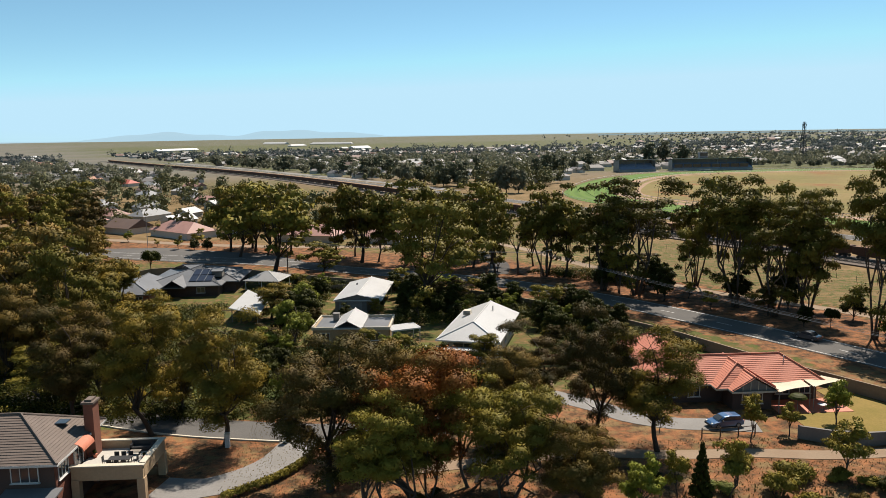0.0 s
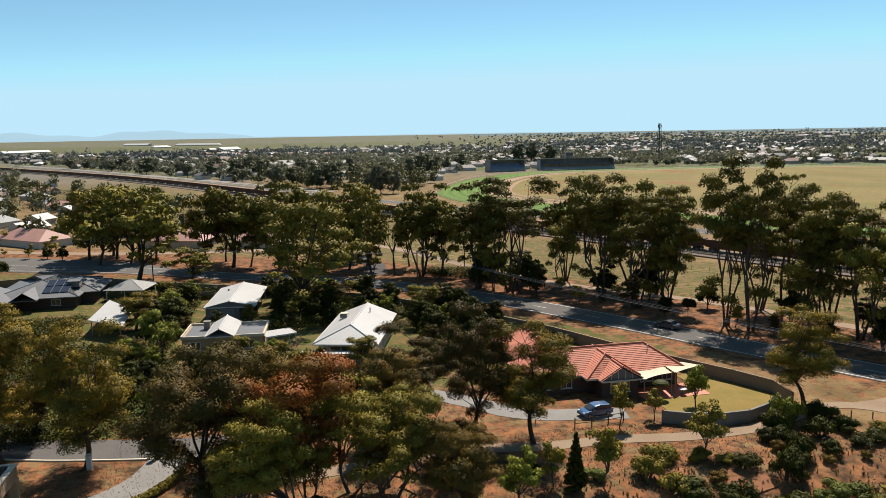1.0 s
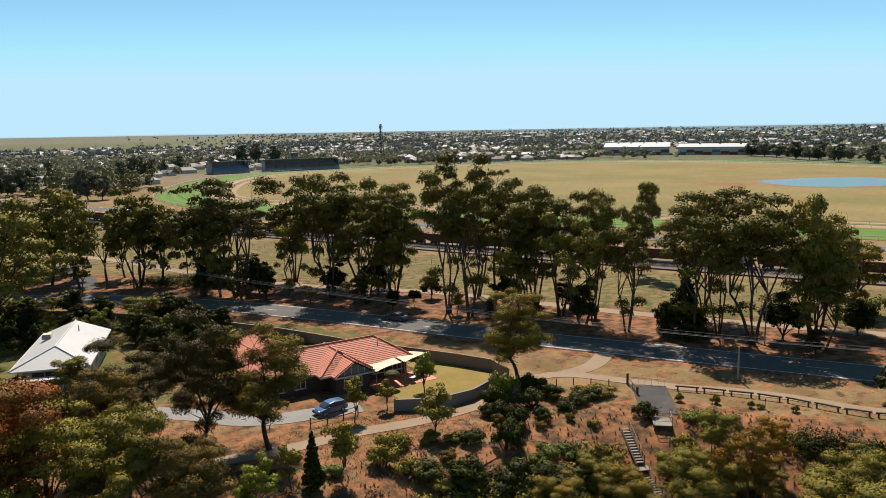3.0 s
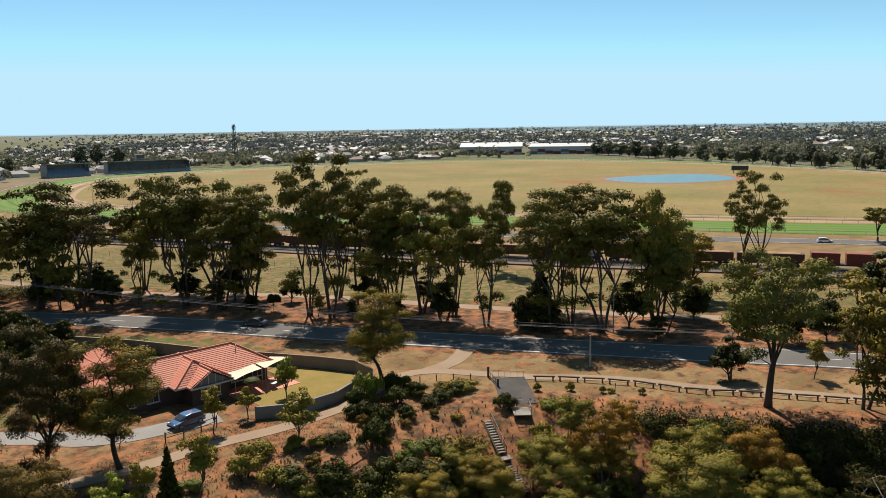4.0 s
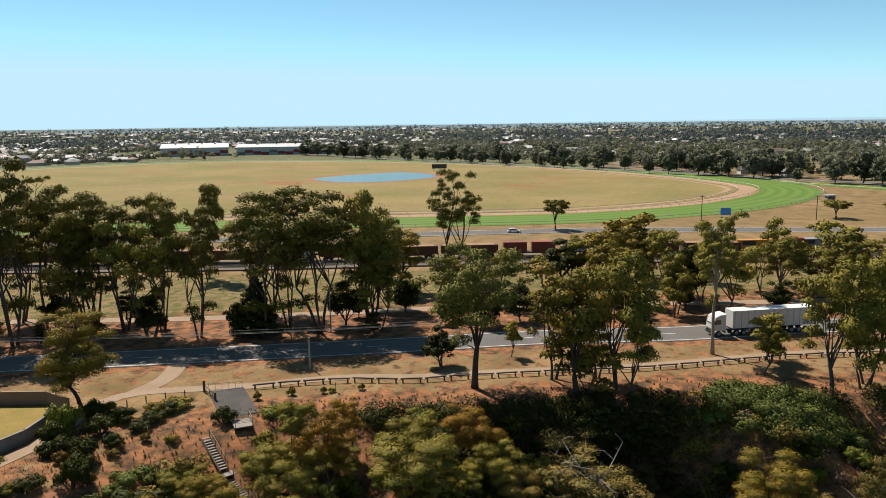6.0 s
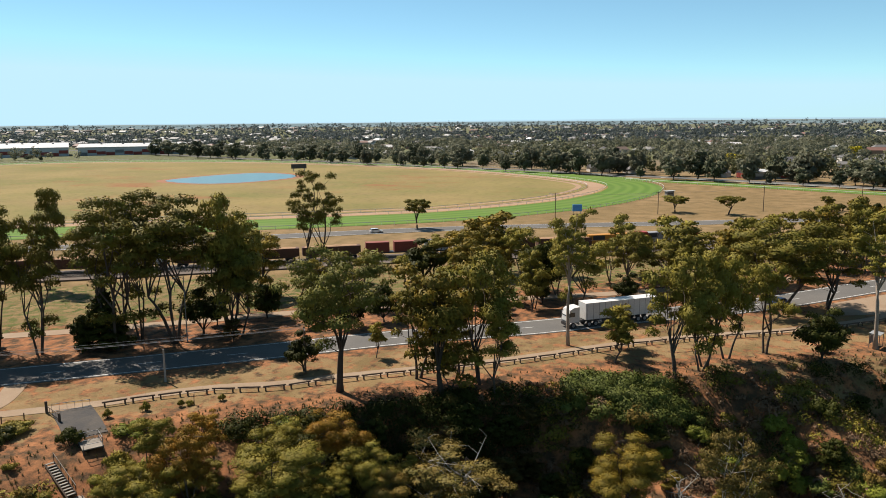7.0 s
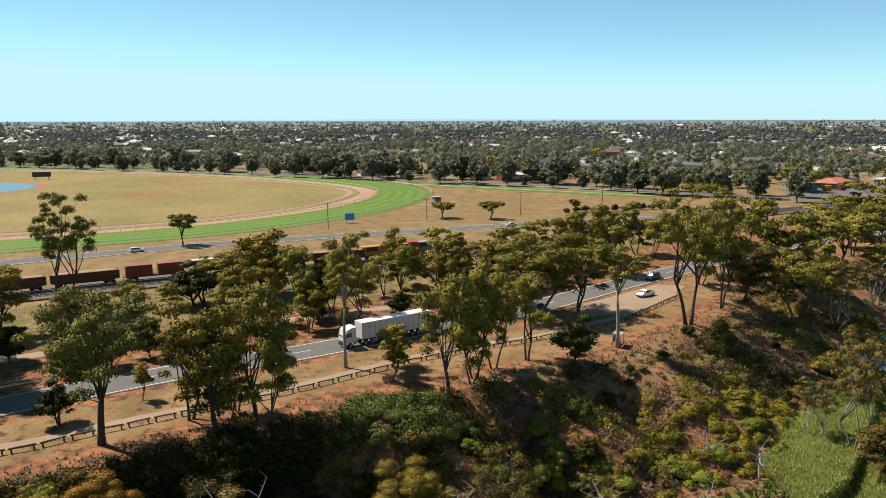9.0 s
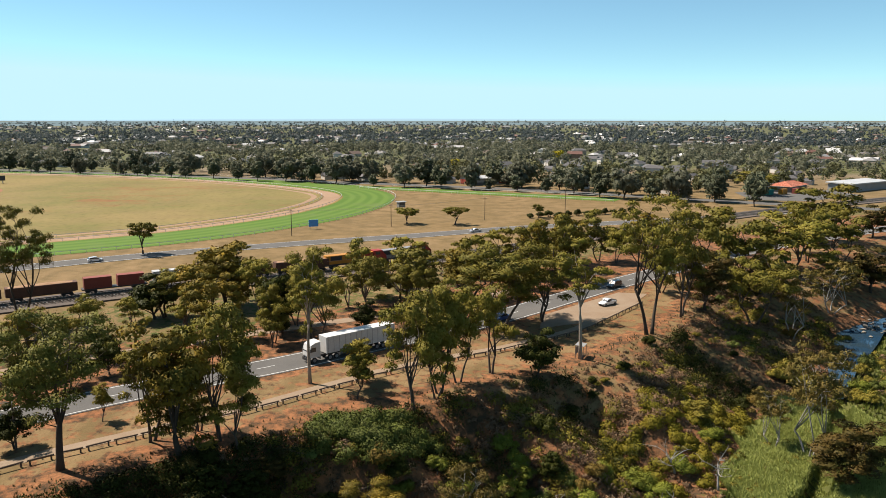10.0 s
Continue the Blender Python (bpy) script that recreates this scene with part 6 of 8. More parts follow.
def walls(parent, x0, x1, y0, y1, h, material, name="wall", z0=0.0, t=0.25):
    g = Geo()
    for c, s in ((((x0 + x1) / 2, y0 + t / 2), (x1 - x0, t)), (((x0 + x1) / 2, y1 - t / 2), (x1 - x0, t)),
                 ((x0 + t / 2, (y0 + y1) / 2), (t, y1 - y0 - 2 * t)), ((x1 - t / 2, (y0 + y1) / 2), (t, y1 - y0 - 2 * t))):
        g.box((c[0], c[1], (z0 - 0.3 + h) / 2), (s[0], s[1], h - z0 + 0.3))
    return part(name, g, material, parent)


def window(parent, x, y, z, w, h, face="s", bars=2, material="white"):
    """A glazed window set in a wall: frame, panes and sill."""
    turn_by = {"s": 0, "e": 90, "n": 180, "w": -90}[face]
    root = part("window_frame", Geo().box((0, 0, h / 2), (w + 0.14, 0.1, 0.09)).box((0, 0, -h / 2), (w + 0.14, 0.1, 0.09)).box((-w / 2, 0, 0), (0.09, 0.1, h)).box((w / 2, 0, 0), (0.09, 0.1, h)),
                M[material], parent, at=pose(x, y, z, 0, 0, turn_by))
    for i in range(bars):
        cx = -w / 2 + w * (i + 0.5) / bars
        part("pane", Geo().box((cx, 0.01, 0), (w / bars - 0.08, 0.03, h - 0.09)), M["glass"], root)
        if i:
            part("mullion", Geo().box((-w / 2 + w * i / bars, -0.005, 0), (0.07, 0.09, h - 0.09)), M[material], root)
    part("sill", Geo().box((0, -0.07, -h / 2 - 0.07), (w + 0.3, 0.2, 0.06)), M[material], root)
    return root


def post(parent, x, y, z0, z1, material, w=0.11, name="post"):
    return part(name, Geo().box((x, y, (z0 + z1) / 2), (w, w, z1 - z0)), material, parent)


# the red-roofed house with its shade sails
hs = thing("house", "brick house with orange-red tiled hip roof and gabled porch", "house")
walls(hs, 31.2, 53.0, 94.0, 101.0, 2.5, M["dark_brick"])
walls(hs, 40.4, 45.4, 90.8, 94.2, 2.5, M["dark_brick"])
walls(hs, 32.6, 39.0, 100.9, 113.4, 2.5, M["dark_brick"])
for spec in ((30.5, 53.7, 93.3, 101.7, 2.6, 2.65, "x"), (38.5, 46.2, 91.4, 99.0, 2.62, 2.35, "y", 3.0, 0.0), (40.0, 45.9, 90.0, 95.5, 2.64, 1.75, "y", 0.0, 0.0), (31.9, 39.8, 99.0, 114.1, 2.61, 2.5, "y", 0.0, None)):
    roof_part(hs, spec, M["red_tile"], "tile", M["cream"], "terracotta tiled roof")
gable = part("gable", Geo().add([(40.3, 90.35, 2.62), (45.6, 90.35, 2.62), (42.95, 90.35, 4.15), (40.3, 90.45, 2.62), (45.6, 90.45, 2.62), (42.95, 90.45, 4.15)],
                                [(0, 1, 2), (5, 4, 3), (0, 3, 4, 1), (1, 4, 5, 2), (2, 5, 3, 0)]), M["grey_wall"], hs, "grey panelled gable")
for k in (-1.5, -0.5, 0.5, 1.5):
    hh = 1.5 * (1 - abs(k) / 2.65)
    part("batten", Geo().box((42.95 + k, 90.31, 2.66 + hh / 2), (0.09, 0.06, hh)), M["cream"], gable)
part("bargeboard", Geo().tube([(39.9, 90.2, 2.6), (42.95, 90.2, 4.42)], [0.1, 0.1], 4).tube([(46.0, 90.2, 2.6), (42.95, 90.2, 4.42)], [0.1, 0.1], 4), M["black"], gable)
for x, y, w, n in ((33.4, 93.98, 1.7, 2), (36.6, 93.98, 1.5, 2), (42.9, 90.77, 2.6, 3), (48.4, 93.98, 1.8, 2), (51.4, 93.98, 1.4, 2)):
    window(hs, x, y, 1.45, w, 1.3, "s", n)
part("door", Geo().box((46.6, 93.96, 1.05), (0.95, 0.08, 2.1)), M["timber"], hs, "dark timber front door")
part("vent_pipe", Geo().cyl((49.6, 96.4, 4.3), 0.07, 0.9, 8), M["white"], hs)


def sail(corners, label, dip=0.25):
    root = thing("shade_sail", label, "shade sail")
    g, n = Geo(), 8
    a, b, c, d = (Vector(p) for p in corners)
    for i in range(n + 1):
        for j in range(n + 1):
            s, t = i / n, j / n
            p = a.lerp(b, s).lerp(d.lerp(c, s), t)
            pull = 0.10 * math.sin(math.pi * s) * (0.5 - t) * 2
            p = p + (d - a) * pull
            p.z -= dip * math.sin(math.pi * s) * math.sin(math.pi * t)
            g.v.append(tuple(p))
    for i in range(n):
        for j in range(n):
            k = i * (n + 1) + j
            g.f.append((k, k + 1, k + n + 2, k + n + 1))
    ob = part("cloth", g, M["canvas"], root)
    sol = ob.modifiers.new("thickness", "SOLIDIFY")
    sol.thickness = 0.03
    for p in corners[:2]:
        part("pole", Geo().cyl((p[0], p[1], -0.1), 0.06, p[2] + 0.25, 8), M["steel"], root)
    return root


sail([(45.6, 89.2, 2.7), (50.2, 90.4, 2.9), (50.6, 93.6, 2.75), (46.2, 93.3, 2.5)], "cream shade sail stretched over the patio")
sail([(50.6, 90.2, 2.9), (55.6, 92.0, 3.0), (54.0, 94.8, 2.8), (51.0, 93.6, 2.75)], "cream triangular shade sail beside the red roof")
structure("patio", Geo().box((50.4, 91.2, 0.03), (9.4, 4.8, 0.14)), M["red_tile"], "terracotta paved patio", "patio")
table = thing("outdoor_table", "small round white patio table", "table", pose(51.4, 89.6, 0.1))
part("tabletop", Geo().cyl((0, 0, 0.70), 0.55, 0.05, 14), M["white"], table)
part("pedestal", Geo().cyl((0, 0, 0), 0.06, 0.7, 8).cyl((0, 0, 0), 0.3, 0.04, 10), M["steel"], table)
umb = thing("patio_umbrella", "dark-green domed patio umbrella", "umbrella", pose(47.9, 89.0, 0.1))
g = Geo()
for k, (rr, z) in enumerate(((1.15, 1.95), (0.95, 2.2), (0.6, 2.38), (0.06, 2.46))):
    g.v += [(rr * math.cos(a * math.pi / 6), rr * math.sin(a * math.pi / 6), z) for a in range(12)]
    if k:
        g.f += [((k - 1) * 12 + a, (k - 1) * 12 + (a + 1) % 12, k * 12 + (a + 1) % 12, k * 12 + a) for a in range(12)]
part("canopy", g, LEAF["dense"], umb)
part("pole", Geo().cyl((0, 0, 0), 0.035, 2.4, 8), M["steel"], umb)

# garden walls and the back lawn
structure("lawn", Geo().slab([(46.6, 80.6, 0.05), (57.2, 80.8, 0.05), (62.2, 82.6, 0.05), (62.6, 87.4, 0.05), (57.6, 98.0, 0.05), (54.6, 97.0, 0.05), (54.9, 89.2, 0.05), (46.6, 88.4, 0.05)], 0.2), M["lawn"],
          "tired yellow-green back lawn", "lawn")


def wall_run(name, pts, h, t, material, label, cap=None):
    """A free-standing wall along a line, panel by panel, with a coping."""
    root = thing(name, label, "wall", None, "", "structure")
    for a, b in zip(pts, pts[1:]):
        a, b = Vector((*a, 0)), Vector((*b, 0))
        m, d = (a + b) / 2, b - a
        rz = math.degrees(math.atan2(d.y, d.x))
        part("wall_panel", Geo().box((m.x, m.y, h / 2 - 0.15), (d.length + t * 0.5, t, h + 0.3), rz), material, root)
        part("coping", Geo().box((m.x, m.y, h + 0.035), (d.length + t * 0.6, t + 0.08, 0.07), rz), cap or material, root)
    return root


wall_run("garden_wall", [tuple(p)[:2] for p in spline([(44.0, 81.3), (47.0, 79.6), (50.6, 78.7), (54.2, 78.8), (57.6, 80.2), (60.0, 82.2)], 2.2)], 1.5, 0.22, M["grey_wall"], "curved grey rendered garden wall")
wall_run("boundary_wall", [tuple(p)[:2] for p in spline([(62.6, 82.2), (63.4, 87.2), (60.8, 92.6), (57.0, 99.0), (50.6, 110.0), (45.0, 121.6), (38.0, 132.6), (28.0, 146.0), (16.0, 158.5), (0.0, 170.0), (-20.0, 181.0), (-50.0, 198.0), (-68.0, 199.0), (-74.0, 186.0)], 5)],
         1.75, 0.2, M["wall_block"], "brown rendered boundary wall along the road")


def metal_house(name, label, at, rz):
    return thing(name, label, "house", pose(at[0], at[1], 0, 0, 0, rz))


# the white-roofed house on its slope
wh = metal_house("house", "cream house with white sheet-metal hip roof", (3.6, 115.9), -16.5)
walls(wh, 0.7, 9.5, 1.4, 19.4, 3.3, M["cream"])
roof_part(wh, (0.0, 10.2, 0.0, 20.5, 3.4, 1.95, "y", 4.6, 0.0), M["white_metal"], "metal", M["white"], "white sheet-metal roof")
part("gable", Geo().add([(0.7, 19.4, 3.3), (9.5, 19.4, 3.3), (5.1, 19.4, 5.0), (0.7, 19.3, 3.3), (9.5, 19.3, 3.3), (5.1, 19.3, 5.0)], [(2, 1, 0), (3, 4, 5), (0, 1, 4, 3), (1, 2, 5, 4), (2, 0, 3, 5)]), M["cream"], wh)
for x in (3.3, 5.0, 6.7, 8.4):
    window(wh, x, 1.38, 1.7, 1.4, 1.7, "s", 2, "black")
for y in (5.0, 9.5, 14.0):
    window(wh, 9.52, y, 1.7, 1.8, 1.3, "e", 2)
deck = part("deck", Geo().box((5.2, -0.1, 0.35), (11.0, 2.6, 0.14)), M["grey_timber"], wh, "grey timber front deck")
part("deck_roof", Geo().box((2.6, -0.9, 2.35), (8.6, 1.7, 0.1)), M["white_metal"], wh, "low white verandah roof")
for i in range(7):
    post(deck, -0.2 + 1.8 * i, -1.35, 0.4, 1.35, M["white"], 0.09)
    if i % 2 == 0:
        post(wh, -0.2 + 1.8 * i, -1.6, -0.2, 2.3, M["white"], 0.1)
for z in (0.7, 1.0, 1.3):
    part("rail", Geo().box((5.2, -1.35, z), (10.9, 0.05, 0.05)), M["white"], deck)
cool = part("roof_cooler", Geo().box((2.2, 13.6, 4.75), (1.3, 1.3, 0.75), 0, (0.92, 0.92)), M["cream"], wh, "boxy evaporative cooler")
for k in range(4):
    part("louvre", Geo().box((2.2, 12.93, 4.5 + 0.15 * k), (1.05, 0.04, 0.06)), M["dark_steel"], cool)
part("flue", Geo().cyl((6.4, 15.2, 4.6), 0.09, 1.1, 8), M["steel"], wh)

# the workshop behind
ws = thing("shed", "grey-walled workshop with white gabled metal roof", "shed", pose(-15.6, 148.7, 0, 0, 0, -6.0))
walls(ws, 0.3, 6.6, 0.3, 19.0, 2.95, M["grey_wall"])
roof_part(ws, (0.0, 9.6, 0.0, 19.4, 3.0, 1.15, "y", 0.0, 0.0), M["white_metal"], "metal", M["white"], "white corrugated roof")
part("gable", Geo().add([(0.3, 0.3, 2.95), (9.2, 0.3, 2.95), (4.8, 0.3, 4.05), (0.3, 0.42, 2.95), (9.2, 0.42, 2.95), (4.8, 0.42, 4.05)], [(0, 1, 2), (5, 4, 3), (0, 3, 4, 1), (1, 4, 5, 2), (2, 5, 3, 0)]), M["grey_wall"], ws)
rd = part("roller_door", Geo().box((3.4, 0.27, 1.25), (4.6, 0.08, 2.5)), M["pale_metal"], ws, "ribbed pale roller door")
for k in range(8):
    part("slat", Geo().box((3.4, 0.22, 0.25 + 0.3 * k), (4.6, 0.03, 0.05)), M["grey_metal"], rd)
for y in (0.4, 6.5, 12.5, 18.8):
    post(ws, 9.2, y, -0.2, 3.0, M["steel"], 0.12)
part("roof_vent", Geo().cyl((2.6, 13.0, 3.5), 0.22, 0.5, 10, 0.16), M["steel"], ws)

# the flat-roofed house with a bright vaulted middle
fh = thing("house", "low modern house with grey flat roofs and white gable", "house", pose(-17.2, 126.6, 0, 0, 0, -4.5))
walls(fh, 0.2, 13.2, 0.2, 8.8, 2.9, M["render"])
for x0, x1, name in ((0.0, 4.4, "roof"), (8.2, 13.4, "roof")):
    g = Geo()
    sheet(g, [(x0 + 0.3, 0.3, 2.75), (x1 - 0.3, 0.3, 2.75), (x1 - 0.3, 8.7, 2.85), (x0 + 0.3, 8.7, 2.85)])
    rf = part(name, g, M["grey_metal"], fh, "recessed grey metal roof")
    part("parapet", Geo().box(((x0 + x1) / 2, 0.1, 2.95), (x1 - x0, 0.24, 0.5)).box(((x0 + x1) / 2, 8.9, 2.95), (x1 - x0, 0.24, 0.5)).box((x0 + 0.1, 4.5, 2.95), (0.24, 8.4, 0.5)).box((x1 - 0.1, 4.5, 2.95), (0.24, 8.4, 0.5)),
         M["cream"], rf)
roof_part(fh, (3.9, 8.6, -0.4, 9.6, 3.1, 1.25, "y", 0.0, 0.0), M["white_metal"], "metal", M["white"], "bright white gabled roof")
part("chimney", Geo().box((3.3, 6.2, 3.4), (1.0, 0.9, 1.5)).box((3.3, 6.2, 4.18), (1.2, 1.1, 0.12)), M["grey_wall"], fh, "square grey chimney")
for x in (2.0, 10.6):
    window(fh, x, 0.18, 1.5, 2.2, 1.3, "s", 3)
cp = thing("carport", "white flat-roofed carport beside the house", "carport", pose(-3.5, 125.3, 0, 0, 0, 20))
g = Geo()
sheet(g, [(0, 0, 2.6), (5.2, 0, 2.6), (5.2, 3.4, 2.7), (0, 3.4, 2.7)])
part("roof", g, M["white_metal"], cp)
part("fascia", Geo().box((2.6, 0, 2.5), (5.3, 0.12, 0.24)).box((5.2, 1.7, 2.55), (0.12, 3.4, 0.24)), M["white"], cp)
for x, y in ((0.1, 0.1), (5.1, 0.1), (5.1, 3.3), (0.1, 3.3)):
    post(cp, x, y, -0.1, 2.6, M["white"], 0.12)
sk = thing("carport", "long white skillion carport roof on posts", "carport")
g = Geo()
sheet(g, [(-35.0, 161.5, 3.1), (-35.2, 144.6, 3.0), (-28.4, 138.8, 2.9), (-28.9, 151.6, 3.0)])
part("roof", g, M["white_metal"], sk)
part("fascia", Geo().tube([(-35.2, 144.6, 2.9), (-28.4, 138.8, 2.8)], [0.11, 0.11], 4).tube([(-28.4, 138.8, 2.8), (-28.9, 151.6, 2.9)], [0.11, 0.11], 4), M["white"], sk)
for x, y in ((-34.6, 160.6), (-34.8, 145.2), (-28.9, 140.0), (-29.3, 151.0)):
    post(sk, x, y, -0.2, 2.95, M["steel"], 0.14)

gz = thing("gazebo", "square gazebo with pale pyramid roof", "gazebo", pose(-33.9, 178.4, 0, 0, 0, -12))
planes, edges, _ = hip_planes(-4.4, 4.4, -4.2, 4.2, 2.4, 1.7, "x", 4.2, 4.2)
g = Geo()
for p in planes:
    sheet(g, p, 0.6)
rf = part("roof", g, M["pale_metal"], gz)
part("ridge_cap", Geo().tube([edges[1][0], edges[1][1]], [0.08, 0.08], 6).tube([edges[2][0], edges[2][1]], [0.08, 0.08], 6).tube([edges[3][0], edges[3][1]], [0.08, 0.08], 6).tube([edges[4][0], edges[4][1]], [0.08, 0.08], 6), M["white"], rf)
for x in (-3.9, 0, 3.9):
    for y in (-3.8, 3.8):
        post(gz, x, y, -0.2, 2.4, M["white"], 0.14)

# the grey-roofed house with solar panels
gh = thing("house", "large brick house with grey metal hip roofs and solar panels", "house")
walls(gh, -60.0, -43.6, 170.6, 192.0, 2.5, M["dark_brick"])
walls(gh, -65.6, -56.2, 162.0, 176.0, 2.5, M["brick"])
walls(gh, -47.0, -40.6, 175.2, 188.0, 2.5, M["dark_brick"])
for spec in ((-61.0, -42.8, 169.6, 193.0, 2.6, 3.0, "x", None, None), (-66.3, -55.6, 161.2, 177.0, 2.62, 1.9, "y", None, 0.0), (-49.0, -39.8, 174.4, 189.0, 2.61, 2.1, "x", 0.0, None),
             (-55.4, -50.4, 167.6, 176.0, 2.63, 1.6, "y", 0.0, 0.0)):
    roof_part(gh, spec, M["grey_metal"], "metal", M["grey_metal"], "grey metal roof")
planes, _, _ = hip_planes(-61.0, -42.8, 169.6, 193.0, 2.6, 3.0, "x")
for i in range(3):
    for j in range(2):
        x, y = -49.6 + 1.75 * i, 173.2 + 3.3 * j
        z = 2.78 + (y - 169.6) * 3.0 / 11.7
        pn = part("solar_panel", Geo().box((x, y, z), (1.6, 3.0, 0.06), 0, (1, 1), math.degrees(math.atan2(3.0, 11.7))), M["solar"], gh)
        part("panel_frame", Geo().box((x - 0.82, y, z), (0.04, 3.05, 0.09), 0, (1, 1), math.degrees(math.atan2(3.0, 11.7))).box((x + 0.82, y, z), (0.04, 3.05, 0.09), 0, (1, 1), math.degrees(math.atan2(3.0, 11.7))), M["steel"], pn)
dm = part("dormer", Geo().box((-44.9, 176.6, 4.2), (2.2, 2.6, 1.3)), M["grey_wall"], gh, "small grey dormer")
part("dormer_roof", Geo().slab([(-46.2, 175.0, 4.9), (-43.6, 175.0, 4.9), (-43.6, 178.2, 5.3), (-46.2, 178.2, 5.3)], 0.1), M["grey_metal"], dm)
for x in (-58.4, -47.5):
    window(gh, x, 170.55 if x > -50 else 161.95, 1.4, 1.8, 1.2, "s", 2)

# the two-storey brick house with roof terrace
bh = thing("house", "two-storey red brick house with brown tiled roof", "house")
walls(bh, -52.0, -33.9, 69.0, 79.0, 5.5, M["dark_brick"])
roof_part(bh, (-52.7, -33.2, 68.2, 79.8, 5.6, 2.9, "x", 4.0, 5.8), M["brown_tile"], "tile", M["white"], "brown concrete tiled roof")
# sun on this side is put in as brighter brick than the front's
part("side_wall", Geo().box((-33.86, 74.0, 2.6), (0.1, 9.9, 5.7)), M["brick"], bh, "red brick side wall coloured as sunlit")
window(bh, -36.6, 68.96, 4.35, 2.5, 1.5, "s", 3)
window(bh, -43.0, 68.96, 4.35, 2.5, 1.5, "s", 3)
window(bh, -33.78, 70.6, 4.3, 2.0, 1.6, "e", 3)
ch = part("chimney", Geo().box((-33.3, 76.6, 4.4), (0.95, 1.5, 8.6)), M["brick"], bh, "tall red brick chimney")
part("chimney_cap", Geo().box((-33.3, 76.6, 8.75), (1.25, 1.8, 0.22)).box((-33.3, 76.6, 8.95), (0.7, 1.2, 0.25)), M["brown_tile"], ch)
dr = part("terrace_door", Geo().box((-33.76, 73.9, 4.05), (0.08, 1.8, 2.1)), M["glass"], bh, "glazed white-framed terrace door")
part("door_frame", Geo().box((-33.75, 72.95, 4.05), (0.12, 0.1, 2.2)).box((-33.75, 74.85, 4.05), (0.12, 0.1, 2.2)).box((-33.75, 73.9, 4.05), (0.12, 0.1, 2.2)).box((-33.75, 73.9, 5.15), (0.12, 2.0, 0.1)), M["white"], dr)
g = Geo()
for i in range(9):
    a = math.pi * 0.5 * i / 8
    g.v += [(-33.8 + 1.1 * math.sin(a), 72.6, 5.15 + 0.75 * math.cos(a) - 0.2), (-33.8 + 1.1 * math.sin(a), 75.2, 5.15 + 0.75 * math.cos(a) - 0.2)]
    if i:
        g.f.append((2 * i - 2, 2 * i - 1, 2 * i + 1, 2 * i))
cnp = part("door_canopy", g, M["red_tile"], bh, "curved orange tiled door canopy")
cnp.modifiers.new("thickness", "SOLIDIFY").thickness = 0.1
part("roof_window", Geo().box((-35.6, 75.2, 7.15), (1.1, 1.2, 0.1), 0, (1, 1), 0), M["glass"], bh)
part("porch_roof", Geo().slab([(-38.5, 66.2, 2.7), (-33.2, 66.2, 2.7), (-33.2, 69.0, 3.0), (-38.5, 69.0, 3.0)], 0.15), M["grey_metal"], bh, "dark porch roof")
part("porch_post", Geo().box((-33.4, 66.5, 1.2), (0.2, 0.2, 2.9)), M["white"], bh)
# garage with terrace on top
gr = part("garage", Geo().box((-30.1, 71.75, 3.1), (6.9, 0.5, 1.4)).box((-30.1, 78.15, 3.1), (6.9, 0.3, 1.4)).box((-26.85, 74.9, 3.1), (0.45, 6.1, 1.4)), M["render"], bh, "cream rendered parapet over the garage")
part("parapet_cap", Geo().box((-30.1, 71.75, 3.85), (7.2, 0.62, 0.1)).box((-30.1, 78.15, 3.85), (7.2, 0.45, 0.1)).box((-26.85, 74.9, 3.85), (0.6, 6.0, 0.1)), M["cream"], gr)
part("terrace_floor", Geo().box((-30.3, 74.95, 2.93), (6.6, 6.0, 0.14)), M["terrazzo"], gr, "pale tiled terrace floor")
for x, y in ((-26.9, 71.8), (-26.9, 77.9), (-33.2, 71.8)):
    part("pier", Geo().box((x, y, 1.1), (0.75, 0.75, 2.8)), M["render"], gr)
part("back_wall", Geo().box((-33.5, 74.9, 1.2), (0.3, 6.2, 2.7)), M["dark_brick"], gr)
tb = thing("dining_table", "black metal terrace dining table", "table", pose(-29.6, 73.7, 3.0))
part("tabletop", Geo().box((0, 0, 0.72), (2.2, 1.0, 0.05)), M["black"], tb)
for x in (-0.95, 0.95):
    for y in (-0.4, 0.4):
        part("leg", Geo().box((x, y, 0.35), (0.06, 0.06, 0.7)), M["black"], tb)


def chair(x, y, rz):
    root = thing("terrace_chair", "black metal terrace chair at the table", "chair", pose(x, y, 3.0, 0, 0, rz), "chairs round the terrace table")
    part("seat", Geo().box((0, 0, 0.44), (0.48, 0.46, 0.05)), M["black"], root)
    part("backrest", Geo().box((0, 0.22, 0.72), (0.48, 0.05, 0.5)), M["black"], root)
    for a in (-0.2, 0.2):
        for b in (-0.19, 0.19):
            part("leg", Geo().box((a, b, 0.21), (0.04, 0.04, 0.42)), M["black"], root)


